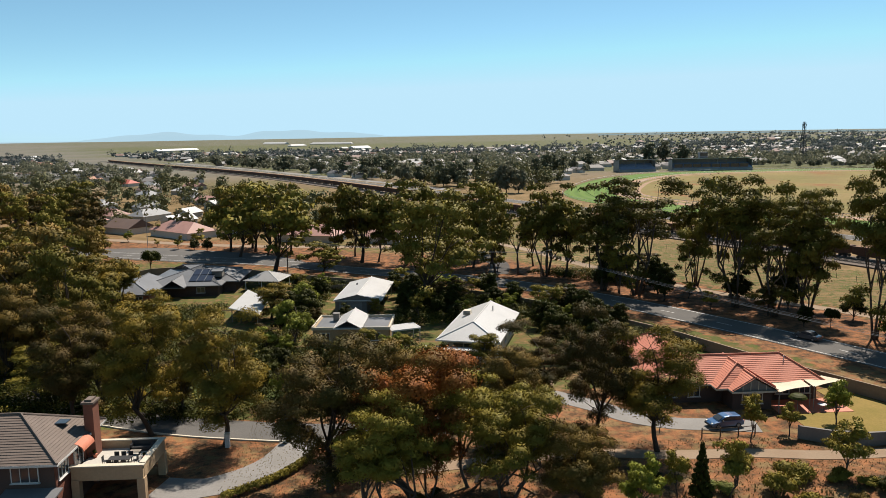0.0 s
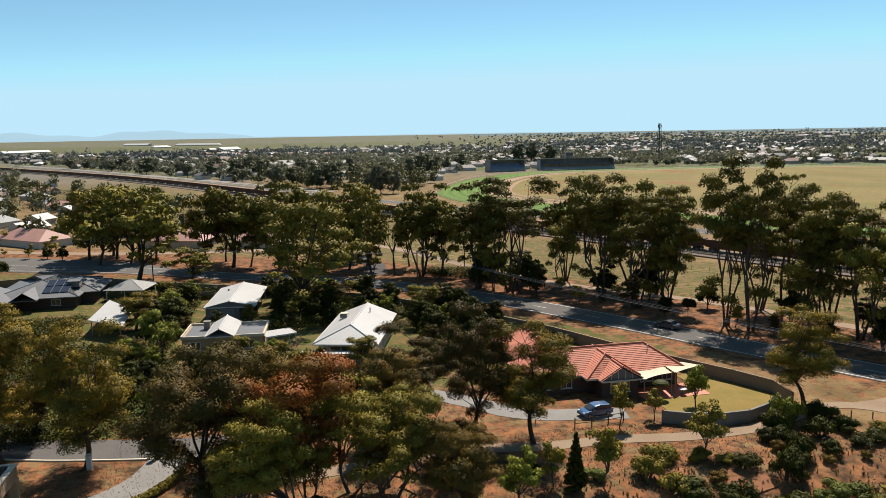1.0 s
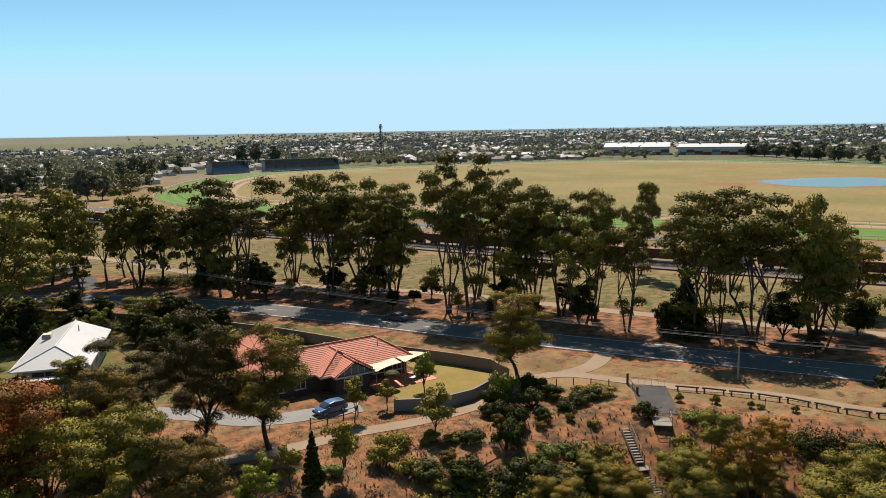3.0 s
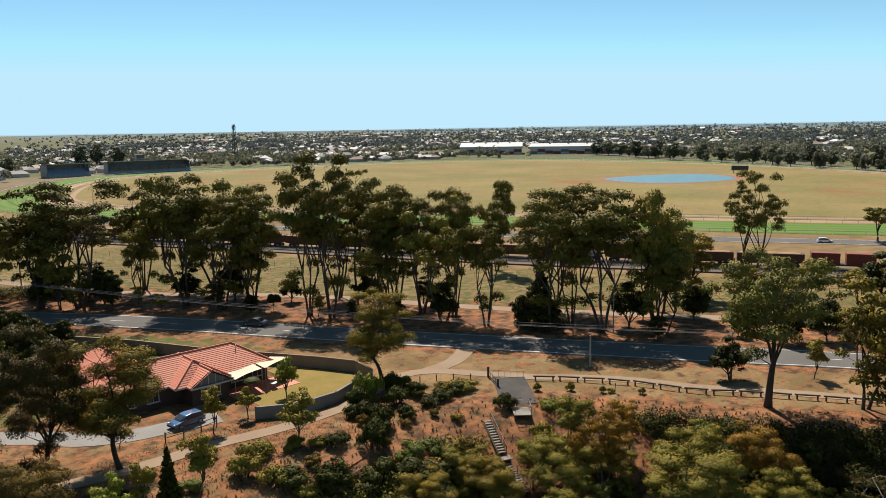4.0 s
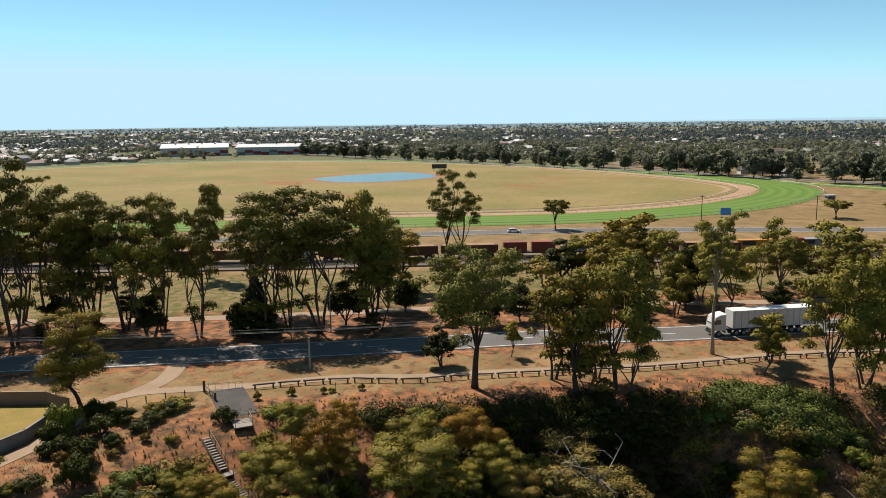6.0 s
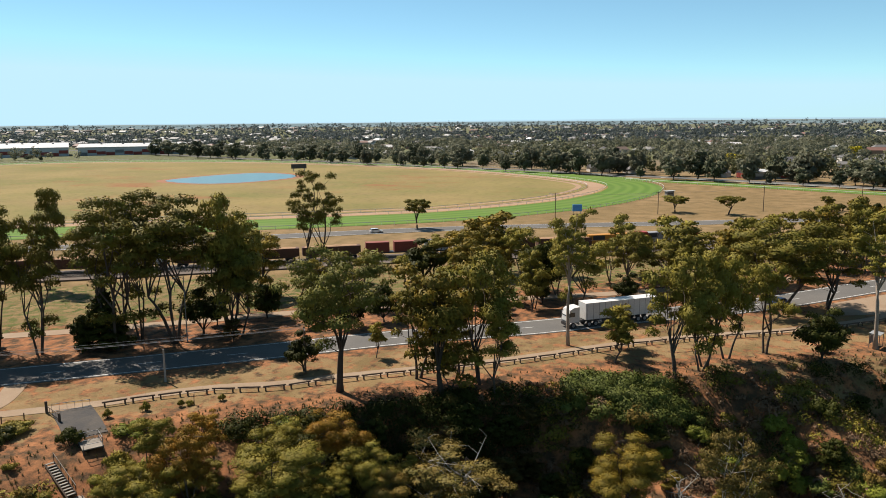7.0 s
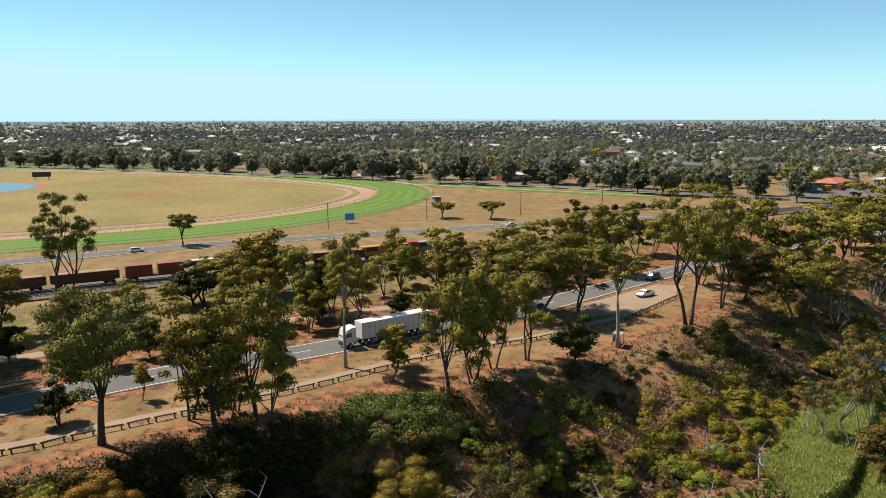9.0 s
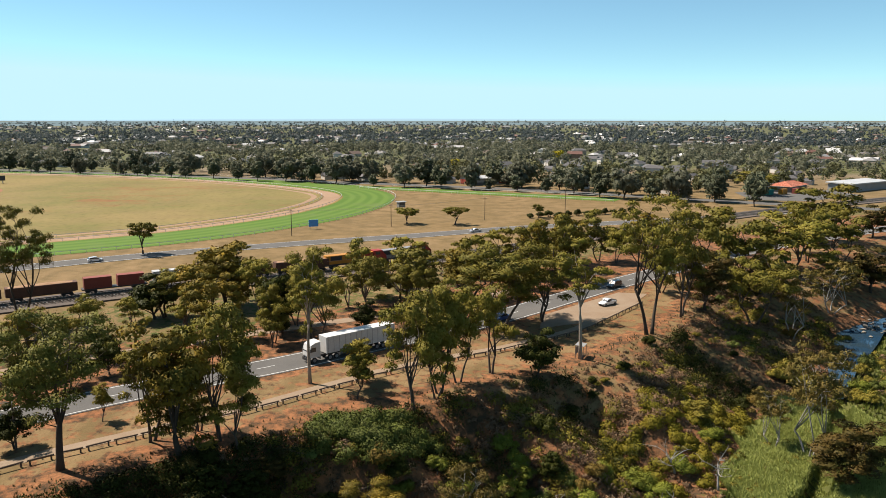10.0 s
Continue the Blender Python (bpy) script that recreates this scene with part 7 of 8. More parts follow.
for i in range(3):
    chair(-30.3 + 0.7 * i, 74.5, 0)
    chair(-30.3 + 0.7 * i, 72.9, 180)
chair(-31.1, 73.7, 90)
chair(-28.1, 73.7, -90)
so = thing("outdoor_sofa", "dark outdoor sofa by the parapet", "sofa", pose(-28.6, 77.3, 3.0))
part("seat", Geo().box((0, 0, 0.25), (2.4, 0.85, 0.4)), M["black"], so)
part("backrest", Geo().box((0, 0.36, 0.65), (2.4, 0.2, 0.6)), M["dark_steel"], so)
for s in (-1.1, 1.1):
    part("armrest", Geo().box((s, 0, 0.42), (0.2, 0.85, 0.6)), M["dark_steel"], so)
ct = thing("coffee_table", "low pale terrace coffee table", "table", pose(-29.0, 76.2, 3.0))
part("tabletop", Geo().box((0, 0, 0.36), (1.1, 0.6, 0.06)), M["grey_timber"], ct)
for x in (-0.45, 0.45):
    part("leg", Geo().box((x, 0, 0.17), (0.08, 0.5, 0.34)), M["black"], ct)
for x, y in ((-27.5, 74.6), (-32.9, 75.7)):
    pt = thing("potted_plant", "small green plant in a terracotta pot", "plant", pose(x, y, 3.0))
    part("pot", Geo().cyl((0, 0, 0), 0.17, 0.38, 10, 0.25), M["red_tile"], pt)
    me = shrub(3, LEAF["dense"], 300, 0.2)
    ob = new("foliage", me[1])
    ob.parent = pt
    ob.matrix_basis = pose(0, 0, 0.35) @ Matrix.Diagonal((0.4, 0.4, 0.6, 1))

# drives and local streets
structure("driveway", ribbon(spline([(41.2, 85.2), (36.0, 86.2), (31.0, 87.2), (26.6, 89.8), (23.6, 93.6), (19.4, 97.6), (15.0, 102.0)], 1.5), -1.9, 1.9, 0.05, thick=0.2), M["drive"], "pale curved concrete driveway", "driveway")
structure("courtyard", Geo().slab([(12.4, 97.0, 0.048), (18.2, 95.6, 0.048), (20.2, 104.8, 0.048), (14.2, 106.4, 0.048)], 0.2), M["trail"], "sandy courtyard beside the drive", "driveway")
structure("local_street", ribbon(spline([(16, 97), (10, 91.6), (2, 88.4), (-8, 87.6), (-17, 88.6), (-32, 92.4), (-50, 101), (-66, 112), (-90, 130)], 2.5), -2.8, 2.8, 0.045, thick=0.2), M["asphalt"], "shaded asphalt residential street", "road")
kerb = ribbon(spline([(2, 85.4), (-8, 84.6), (-17, 85.6), (-32, 89.4), (-50, 98), (-66, 109)], 2.5), -0.12, 0.12, 0.16, thick=0.3)
structure("kerb", kerb, M["cream"], "pale concrete kerb of the residential street", "kerb")
structure("terrace_drive", ribbon(spline([(-26.4, 74.6), (-22.0, 74.0), (-18.0, 76.2), (-15.0, 80.0), (-13.4, 85.6)], 1.5), -2.2, 2.2, 0.05, thick=0.2), M["drive"], "curved concrete drive to the garage", "driveway")
structure("street_verge", Geo().slab([(-40, 104, 0.03), (-14, 96, 0.03), (-2, 94, 0.03), (-6, 104, 0.03), (-30, 112, 0.03)], 0.1), M["green_lawn"], "patchy green lawn across the street", "lawn")
structure("side_lawn", Geo().slab([(5, 99, 0.035), (11, 97, 0.035), (12, 105, 0.035), (6, 108, 0.035)], 0.1), M["green_lawn"], "small green front lawn", "lawn")
structure("back_drive", Geo().slab([(-26, 112, 0.04), (-18, 109, 0.04), (-16, 118, 0.04), (-23, 122, 0.04)], 0.1), M["drive"], "grey concrete back drive", "driveway")
hd = thing("hedge", "clipped green hedge beside the garage drive", "hedge")
rg = np.random.default_rng(8)
for i, (p, hdg) in enumerate(walked(spline([(-18.6, 71.4), (-14.2, 75.4), (-11.2, 80.6)], 1), 1.1)):
    v, f, leans = blades(rg, [(0, 0, 0.45), (0.3, 0, 0.5), (-0.3, 0, 0.5)], [0.55, 0.5, 0.5], 500, 0.22, 0.9, 0.6)
    ob = new("hedge_bush", crown_mesh("hedge_bush", v, f, LEAF["olive"]))
    ob.parent, ob.matrix_basis = hd, pose(p.x, p.y, 0.0, 0, 0, hdg)
for x, y in ((-21.6, 84.4), (-14.9, 85.2)):
    pl = thing("gate_pillar", "white rendered gate pillar", "pillar", pose(x, y, 0))
    part("shaft", Geo().box((0, 0, 0.75), (0.5, 0.5, 1.7)), M["white"], pl)
    part("cap", Geo().box((0, 0, 1.66), (0.66, 0.66, 0.14), 0, (0.7, 0.7)), M["cream"], pl)


def paling(name, pts, h, material, label, pitch=1.8):
    """A paling fence: posts, rails and boards."""
    root = thing(name, label, "fence")
    line = spline(pts, 1.8)
    for p, rz in walked(line, pitch):
        part("post", Geo().box((p.x, p.y, h / 2), (0.1, 0.1, h + 0.2), rz), material, root)
        part("fence_panel", Geo().box((p.x + math.cos(radians(rz)) * pitch / 2, p.y + math.sin(radians(rz)) * pitch / 2, h / 2), (pitch - 0.04, 0.05, h - 0.1), rz), material, root)
    return root


paling("paling_fence", [(17.6, 111.4), (24.0, 112.0), (30.0, 112.4)], 1.7, M["brick"], "reddish-brown timber paling fence")
paling("paling_fence", [(-4, 171.5), (-22, 170), (-27, 158)], 1.8, M["grey_timber"], "dark grey paling fence behind the workshop")


def post_rail(name, pts, h, label, spacing=2.6, rails=(0.95,)):
    root = thing(name, label, "fence")
    line = spline(pts, 1.5)
    spots = walked(line, spacing)
    for i, (p, rz) in enumerate(spots):
        part("post", Geo().cyl((p.x, p.y, lie(p.x, p.y) - 0.3), 0.075, h + 0.3, 7), M["timber"], root)
        if i + 1 < len(spots):
            q = spots[i + 1][0]
            for z in rails:
                part("rail", Geo().tube([(p.x, p.y, lie(p.x, p.y) + z), (q.x, q.y, lie(q.x, q.y) + z)], [0.045, 0.045], 5), M["timber"], root)
    return root


post_rail("post_fence", [(33.2, 82.4), (37.6, 82.6), (40.6, 83.2)], 1.2, "dark timber post-and-rail fence by the drive", 2.2, (0.5, 1.05))
post_rail("post_fence", [(16.6, 82.6), (20.0, 83.4)], 1.3, "low timber gate fence beside the trail", 1.7, (0.25, 1.15))
post_rail("post_fence", [(62.4, 78.6), (66.0, 77.4), (70.0, 75.6), (73.6, 72.0)], 0.9, "row of short timber posts along the trail", 2.4, ())

# ---- gorge furniture ----


def barrier(m):
    root = thing("timber_barrier", "low log barrier of one rail on two posts", "barrier", m, "log barriers along the trail")
    for x in (-1.2, 1.2):
        part("post", Geo().cyl((x, 0, -0.35), 0.11, 0.92, 8), M["timber"], root)
    part("rail", Geo().tube([(-1.5, 0, 0.62), (-0.4, 0.01, 0.63), (0.5, -0.01, 0.62), (1.5, 0, 0.63)], [0.115, 0.12, 0.118, 0.112], 8), M["timber"], root)
    return root


FENCE = [(78.6, 66.4), (82.4, 61.8), (86.4, 55.4), (89.3, 48.4), (93.4, 42.4), (97.8, 35.6), (107, 20.4), (117.4, 6.6), (123.3, -1.8), (130.6, -15.9), (134.0, -22.3), (143.4, -37.0), (150.0, -43.9), (158.5, -51.5), (166.8, -59.0)]
first = None
jog = random.Random(4)
for p, rz in walked(spline(FENCE, 1.0), 3.35, 1.4):
    m = pose(p.x, p.y, lie(p.x, p.y), 0, jog.uniform(-1.6, 1.6), rz + jog.uniform(-3, 3))
    first = copy_thing(first, m) if first else barrier(m)

gt = thing("steel_gate", "low galvanised mesh gate across the apron", "gate")
ga, gb = Vector((75.6, 71.5, 0)), Vector((78.2, 68.0, 0))
for z in (0.15, 1.05):
    part("gate_rail", Geo().tube([ga + Vector((0, 0, z)), gb + Vector((0, 0, z))], [0.03, 0.03], 6), M["steel"], gt)
for i in range(6):
    p = ga.lerp(gb, i / 5)
    part("upright", Geo().cyl((p.x, p.y, 0.1), 0.02, 1.0, 5), M["steel"], gt)
tg = thing("timber_gate", "weathered timber gate standing open with heavy posts", "gate")
for x, y, h in ((73.2, 68.2, 1.15), (75.2, 71.9, 1.55)):
    part("gate_post", Geo().cyl((x, y, lie(x, y) - 0.4), 0.16, h + 0.4, 8), M["timber"], tg)
for z in (0.3, 0.95):
    part("gate_rail", Geo().tube([(73.2, 68.2, z), (75.2, 71.9, z)], [0.05, 0.05], 6), M["timber"], tg)
for i in range(1, 4):
    k = i / 4
    part("upright", Geo().tube([(73.2 + 2 * k, 68.2 + 3.7 * k, 0.3), (73.2 + 2 * k, 68.2 + 3.7 * k, 0.95)], [0.03, 0.03], 5), M["timber"], tg)
structure("apron", ribbon(spline([(77.0, 69.8), (73.6, 65.6), (70.4, 62.0)], 0.8), -2.3, 2.3, 0.075, thick=0.25, height=lie), M["old_asphalt"], "broken dark asphalt apron above the stairs", "pavement")

st = thing("stairs", "weathered timber stairs down into the gorge", "stairs")
FLIGHTS = [((64.2, 61.6), (61.8, 56.8)), ((61.4, 55.8), (60.0, 51.6))]
for (ax, ay), (bx, by) in FLIGHTS:
    za, zb = lie(ax, ay) + 0.35, lie(bx, by) + 0.6
    n = 13
    rz = math.degrees(math.atan2(by - ay, bx - ax))
    s = Vector((by - ay, -(bx - ax), 0)).normalized() * 0.45
    for i in range(n):
        k = (i + 0.5) / n
        part("tread", Geo().box((ax + (bx - ax) * k, ay + (by - ay) * k, za + (zb - za) * k), (0.27, 0.9, 0.07), rz), M["grey_timber"], st)
    for sg in (-1, 1):
        part("stringer", Geo().tube([(ax + sg * s.x, ay + sg * s.y, za - 0.1), (bx + sg * s.x, by + sg * s.y, zb - 0.1)], [0.11, 0.11], 4), M["timber"], st)
    part("handrail", Geo().tube([(ax - s.x, ay - s.y, za + 0.95), (bx - s.x, by - s.y, zb + 0.95)], [0.04, 0.04], 6), M["grey_timber"], st)
    for k in (0.02, 0.34, 0.67, 0.98):
        x, y, z = ax + (bx - ax) * k - s.x, ay + (by - ay) * k - s.y, za + (zb - za) * k
        part("post", Geo().cyl((x, y, z - 0.5), 0.045, 1.45, 6), M["timber"], st)
part("landing", Geo().box((61.6, 56.3, lie(61.6, 56.3) + 0.5), (1.5, 1.1, 0.1), -20), M["grey_timber"], st)
lk = thing("viewing_platform", "small grey viewing platform with steel railings", "platform", pose(68.6, 59.9, lie(68.6, 59.9) + 0.35, 0, 0, 50))
part("deck", Geo().box((0, 0, 0), (2.6, 2.2, 0.12)), M["grey_timber"], lk)
for x, y in ((-1.2, -1.0), (1.2, -1.0), (-1.2, 1.0), (1.2, 1.0)):
    part("leg", Geo().box((x, y, -1.2), (0.16, 0.16, 2.4)), M["timber"], lk)
    part("post", Geo().cyl((x, y, 0), 0.04, 1.1, 6), M["steel"], lk)
for z in (0.55, 1.08):
    part("rail", Geo().tube([(-1.2, 1.0, z), (-1.2, -1.0, z), (1.2, -1.0, z), (1.2, 1.0, z)], [0.03] * 4, 6), M["steel"], lk)
for x, y, rz in ((60.6, 66.8, 40), (82.2, 55.6, 30), (57.0, 69.5, 20)):
    sg = thing("sign", "small dark information sign on a post", "sign", pose(x, y, lie(x, y), 0, 0, rz))
    part("post", Geo().box((0, 0, 0.55), (0.08, 0.08, 1.5)), M["timber"], sg)
    part("board", Geo().box((0, -0.05, 1.25), (0.55, 0.04, 0.42), 0), M["dark_steel"], sg)
structure("clay_patch", Geo().slab([(42.6, 66.4, lie(42.6, 66.4) + 0.06), (47.6, 66.6, lie(47.6, 66.6) + 0.06), (48.6, 64.6, lie(48.6, 64.6) + 0.06), (43.4, 63.6, lie(43.4, 63.6) + 0.06)], 0.3), M["red_dirt"], "bare red clay patch", "soil")
sh = thing("trail_shelter", "small grey metal shelter beside a gum tree", "shelter", pose(129.5, -34.5, lie(129.5, -34.5), 0, 0, -30))
part("roof", Geo().slab([(-1.1, -0.8, 2.2), (1.1, -0.8, 2.2), (1.1, 0.8, 2.35), (-1.1, 0.8, 2.35)], 0.07), M["pale_metal"], sh)
for x, y in ((-1, -0.7), (1, -0.7), (-1, 0.7), (1, 0.7)):
    post(sh, x, y, -0.3, 2.2, M["steel"], 0.08)
part("panel", Geo().box((0, 0.68, 1.2), (1.9, 0.05, 1.3)), M["grey_metal"], sh)

# dead trees and river stones
for x, y, h, seed in ((79.5, 18.5, 8.0, 3), (86.0, -33.0, 6.0, 5), (98.5, -46.5, 6.5, 7), (103.0, -42.0, 5.0, 9), (88.5, -21.5, 6.0, 12), (82.5, -4.0, 7.0, 15)):
    root = thing("dead_tree", "leafless bleached dead tree in the gorge", "tree", pose(x, y, lie(x, y), 0, 0, seed * 47), "dead trees in the gorge")
    part("trunk", dead_tree(seed, h), M["dead_wood"], root, "", None, True)
rr = random.Random(6)
for i in range(46):
    k = rr.random()
    x, y = 171 + 14 * k + rr.uniform(-4, 4), -121 - 8 * k + rr.uniform(-6, 6)
    g, s = Geo(), rr.uniform(0.4, 1.2)
    g.tube([(0, 0, -0.4 * s), (0, 0, 0), (0.1 * s, 0, 0.28 * s), (0.05 * s, 0, 0.42 * s)], [0.4 * s, 0.62 * s, 0.5 * s, 0.18 * s], 7)
    ob = tagged(part("rock", g, M["rock"], None, "", pose(x, y, max(-10.0, lie(x, y)), 0, 0, rr.uniform(0, 360)) @ Matrix.Diagonal((1.3, 0.9, 0.8, 1)), True), "weathered boulder at the river's edge", "rock", "river boulders")

# ---- poles and wires ----


def pole(x, y, h, label, material="timber", arm=None, cross=True, r=0.15, lamp=None):
    root = thing("power_pole" if cross else "pole", label, "pole", pose(x, y, lie(x, y), 0, 0, arm or 0))
    part("shaft", Geo().tube([(0, 0, -0.6), (0, 0, h)], [r, r * 0.7], 9), M[material], root)
    if cross:
        part("crossarm", Geo().box((0, 0, h - 0.5), (1.9, 0.12, 0.12)), M[material], root)
        for k in (-0.85, -0.3, 0.3, 0.85):
            part("insulator", Geo().cyl((k, 0, h - 0.44), 0.05, 0.2, 6), M["white"], root)
    if lamp:
        part("lamp_arm", Geo().tube([(0, 0, h * lamp), (1.0, 0, h * lamp + 0.45), (2.2, 0, h * lamp + 0.6)], [0.045, 0.04, 0.035], 6), M["steel"], root)
        part("lamp_head", Geo().box((2.5, 0, h * lamp + 0.58), (0.75, 0.26, 0.14), 0, (0.8, 0.7)), M["pale_metal"], root)
    return root


pole(29.1, 166.6, 9.2, "dark timber power pole with a street lamp", "timber", 28, True, 0.17, 0.93)
pole(46.5, 193.4, 9.0, "dark timber power pole beyond the road", "timber", 20)
pole(-31.4, 192.5, 9.5, "dark timber power pole by the verge", "timber", 30)
pole(-85.8, 250.0, 10.5, "tall street lamp at the junction", "steel", 200, False, 0.1, 0.95)
pole(88.9, 64.5, 4.7, "short pale pole on the road verge", "pale_pole", 0, False, 0.16)
pole(97.2, 47.2, 6.8, "timber power pole beside dense shrubs", "timber", 30)
pole(107.0, 73.0, 11.0, "tall steel street lamp among gum trees", "steel", 180, False, 0.1, 0.96)
for x, y, h, lamp in ((276, 33, 9.5, 0.9), (297, -3, 8.6, None), (313, -42, 9.6, None), (326, -79, 11.0, None), (198, 128, 9.5, None), (160, 196, 9.5, None), (95, 310, 9.5, None), (340, -135, 10, None)):
    pole(x, y, h, "timber power pole beside the highway", "timber", 60, True, 0.15, lamp)


def wire(a, b, sag, label="thin dark overhead power line", r=0.014):
    a, b = Vector(a), Vector(b)
    pts = [a.lerp(b, i / 24) - Vector((0, 0, sag * 4 * (i / 24) * (1 - i / 24))) for i in range(25)]
    tagged(part("power_line", Geo().tube(pts, [r] * 25, 4), M["steel"]), label, "wire", "power lines")


for k in (-0.8, -0.25, 0.3, 0.85):
    wire((29.1 + 0.88 * k, 166.6 + 0.47 * k, 8.9), (97.2 + 0.88 * k, 47.2 + 0.47 * k, 6.5 + 0.4 * abs(k)), 1.6)
    wire((-31.4 + 0.8 * k, 192.5 + 0.5 * k, 9.2), (29.1 + 0.8 * k, 166.6 + 0.5 * k, 8.9), 0.8)
for (ax, ay, ah), (bx, by, bh_) in zip([(276, 33, 9.0), (297, -3, 8.2), (313, -42, 9.2)], [(297, -3, 8.2), (313, -42, 9.2), (326, -79, 10.6)]):
    for k in (-0.8, 0.8):
        wire((ax + k, ay, ah), (bx + k, by, bh_), 0.5)

# ---- vehicles ----


def paintwork(name, col):
    return surface(name, col, tuple(0.9 * c for c in col), 0.8, 12, 0.28, 0.0, 0.25, coat=0.8, spec=0.5)


PAINT = {"blue": paintwork("blue_car_paint", (0.035, 0.10, 0.22)), "white": paintwork("white_car_paint", (0.72, 0.73, 0.74)), "silver": paintwork("silver_car_paint", (0.45, 0.50, 0.54)),
         "charcoal": paintwork("charcoal_car_paint", (0.06, 0.065, 0.075)), "navy": paintwork("navy_car_paint", (0.03, 0.07, 0.22))}


def wheel(parent, x, y, r=0.32, w=0.22):
    g = Geo()
    prof = [(-0.5, 0.80), (-0.42, 0.97), (0, 1.0), (0.42, 0.97), (0.5, 0.80)]
    g.tube([(x, y + w * p, r) for p, _ in prof], [r * k for _, k in prof], 16)
    t = part("wheel", g, M["rubber"], parent)
    sgn = 1 if y > 0 else -1
    part("rim", Geo().tube([(x, y + sgn * w * 0.45, r), (x, y + sgn * w * 0.56, r)], [r * 0.66, r * 0.6], 12), M["steel"], t)


def car(x, y, rz, colour, label, style="sedan", length=4.5):
    """A car heading along +x: body, glasshouse, windows, lamps, wheels."""
    root = thing("car", label, "car", pose(x, y, lie(x, y) + 0.06, 0, 0, rz))
    h, w = length / 2, 0.88
    body = [(-h, 0.34), (-h + 0.05, 0.78), (-h + 0.3, 0.92), (0.35, 0.95), (h - 1.05, 0.92), (h - 0.3, 0.76), (h, 0.58), (h, 0.32), (h - 0.5, 0.26), (-h + 0.5, 0.26)]
    top = {"sedan": [(-h + 0.75, 0.92), (-h + 1.35, 1.40), (-0.1, 1.45), (0.45, 1.38), (1.15, 0.93)], "hatch": [(-h + 0.12, 0.92), (-h + 0.5, 1.40), (-0.2, 1.50), (0.5, 1.40), (1.25, 0.93)],
           "ute": [(-0.55, 0.92), (-0.45, 1.48), (0.1, 1.55), (0.75, 1.48), (1.35, 0.93)], "suv": [(-h + 0.1, 0.92), (-h + 0.3, 1.62), (-0.2, 1.72), (0.6, 1.62), (1.25, 0.95)]}[style]
    b = part("body", Geo().side(body, -w, w, 0.05), PAINT[colour], root)
    cab = part("cabin", Geo().side(top, -w * 0.86, w * 0.86, 0.1), PAINT[colour], root)
    cx, cz = sum(p[0] for p in top) / 5, 0.97
    glass = [(cx + (p[0] - cx) * 0.88, cz + (p[1] - cz) * 0.84) for p in top]
    for s in (-1, 1):
        g = Geo()
        g.side(glass, s * w * 0.80, s * w * 0.885)
        part("side_window", g, M["glass"], cab)
    f0, f1 = Vector((top[4][0], 0, top[4][1])), Vector((top[3][0], 0, top[3][1]))
    r0, r1 = Vector((top[0][0], 0, top[0][1])), Vector((top[1][0], 0, top[1][1]))
    for name, a, c in (("windscreen", f0, f1), ("rear_window", r0, r1)):
        out = Vector((0.03 if name == "windscreen" else -0.03, 0, 0.02))
        p, q = a.lerp(c, 0.1) + out, a.lerp(c, 0.9) + out
        part(name, Geo().poly([(p.x, -0.68, p.z), (p.x, 0.68, p.z), (q.x, 0.6, q.z), (q.x, -0.6, q.z)]), M["glass"], cab)
    for s in (-1, 1):
        part("headlight", Geo().box((h - 0.16, s * 0.62, 0.66), (0.24, 0.34, 0.14), 0, (0.8, 0.8)), M["white"], b)
        part("tail_light", Geo().box((-h + 0.06, s * 0.66, 0.74), (0.1, 0.28, 0.16)), M["red_tile"], b)
        part("mirror", Geo().box((0.75, s * 0.98, 0.98), (0.14, 0.2, 0.13)), M["black"], b)
        for px in (-h + 0.85, h - 0.85):
            wheel(root, px, s * 0.80)
    part("bumper", Geo().box((h - 0.02, 0, 0.42), (0.1, 1.6, 0.2)), M["black"], b)
    if style == "ute":
        part("tray_well", Geo().box((-h + 0.85, 0, 0.955), (1.45, 1.4, 0.05)), M["black"], b)
    return root


def along(line, x, y, off, flip=False):
    """Place and heading on a road, off metres to the right of its centre, nearest to x, y."""
    i = min(range(len(line) - 1), key=lambda k: (line[k].x - x) ** 2 + (line[k].y - y) ** 2)
    d = line[i + 1] - line[i]
    s = Vector((d.y, -d.x, 0)).normalized()
    p = line[i] + s * off
    return p.x, p.y, math.degrees(math.atan2(d.y, d.x)) + (180 if flip else 0)


car(37.2, 85.6, 188, "blue", "metallic blue hatchback parked on the concrete drive", "hatch", 4.3)
car(*along(road_line, 63, 119, -2.0, True), "charcoal", "dark grey sedan on the shaded road")
car(*along(road_line, 157, -24, 2.0, True), "navy", "glossy dark-blue sedan driving behind the truck")
car(166.2, -50.3, 125, "white", "white utility parked in the sandy bay", "ute", 4.9)
car(*along(road_line, 186, -57, 2.0, True), "charcoal", "black four-wheel drive on the road", "suv", 4.7)
car(*along(highway_line, 230, 84, 2.4), "white", "white hatchback on the highway", "hatch", 4.2)
car(*along(highway_line, 287, -30, 2.4), "silver", "silver-blue sedan on the highway")
car(*along(highway_line, 68, 375, 2.4), "silver", "pale sedan far along the highway")
car(*along(highway_line, 170, 190, -2.4, True), "white", "white sedan on the highway")
car(17.0, 100.6, 60, "white", "white tall wagon parked in the sandy courtyard", "suv", 4.8)


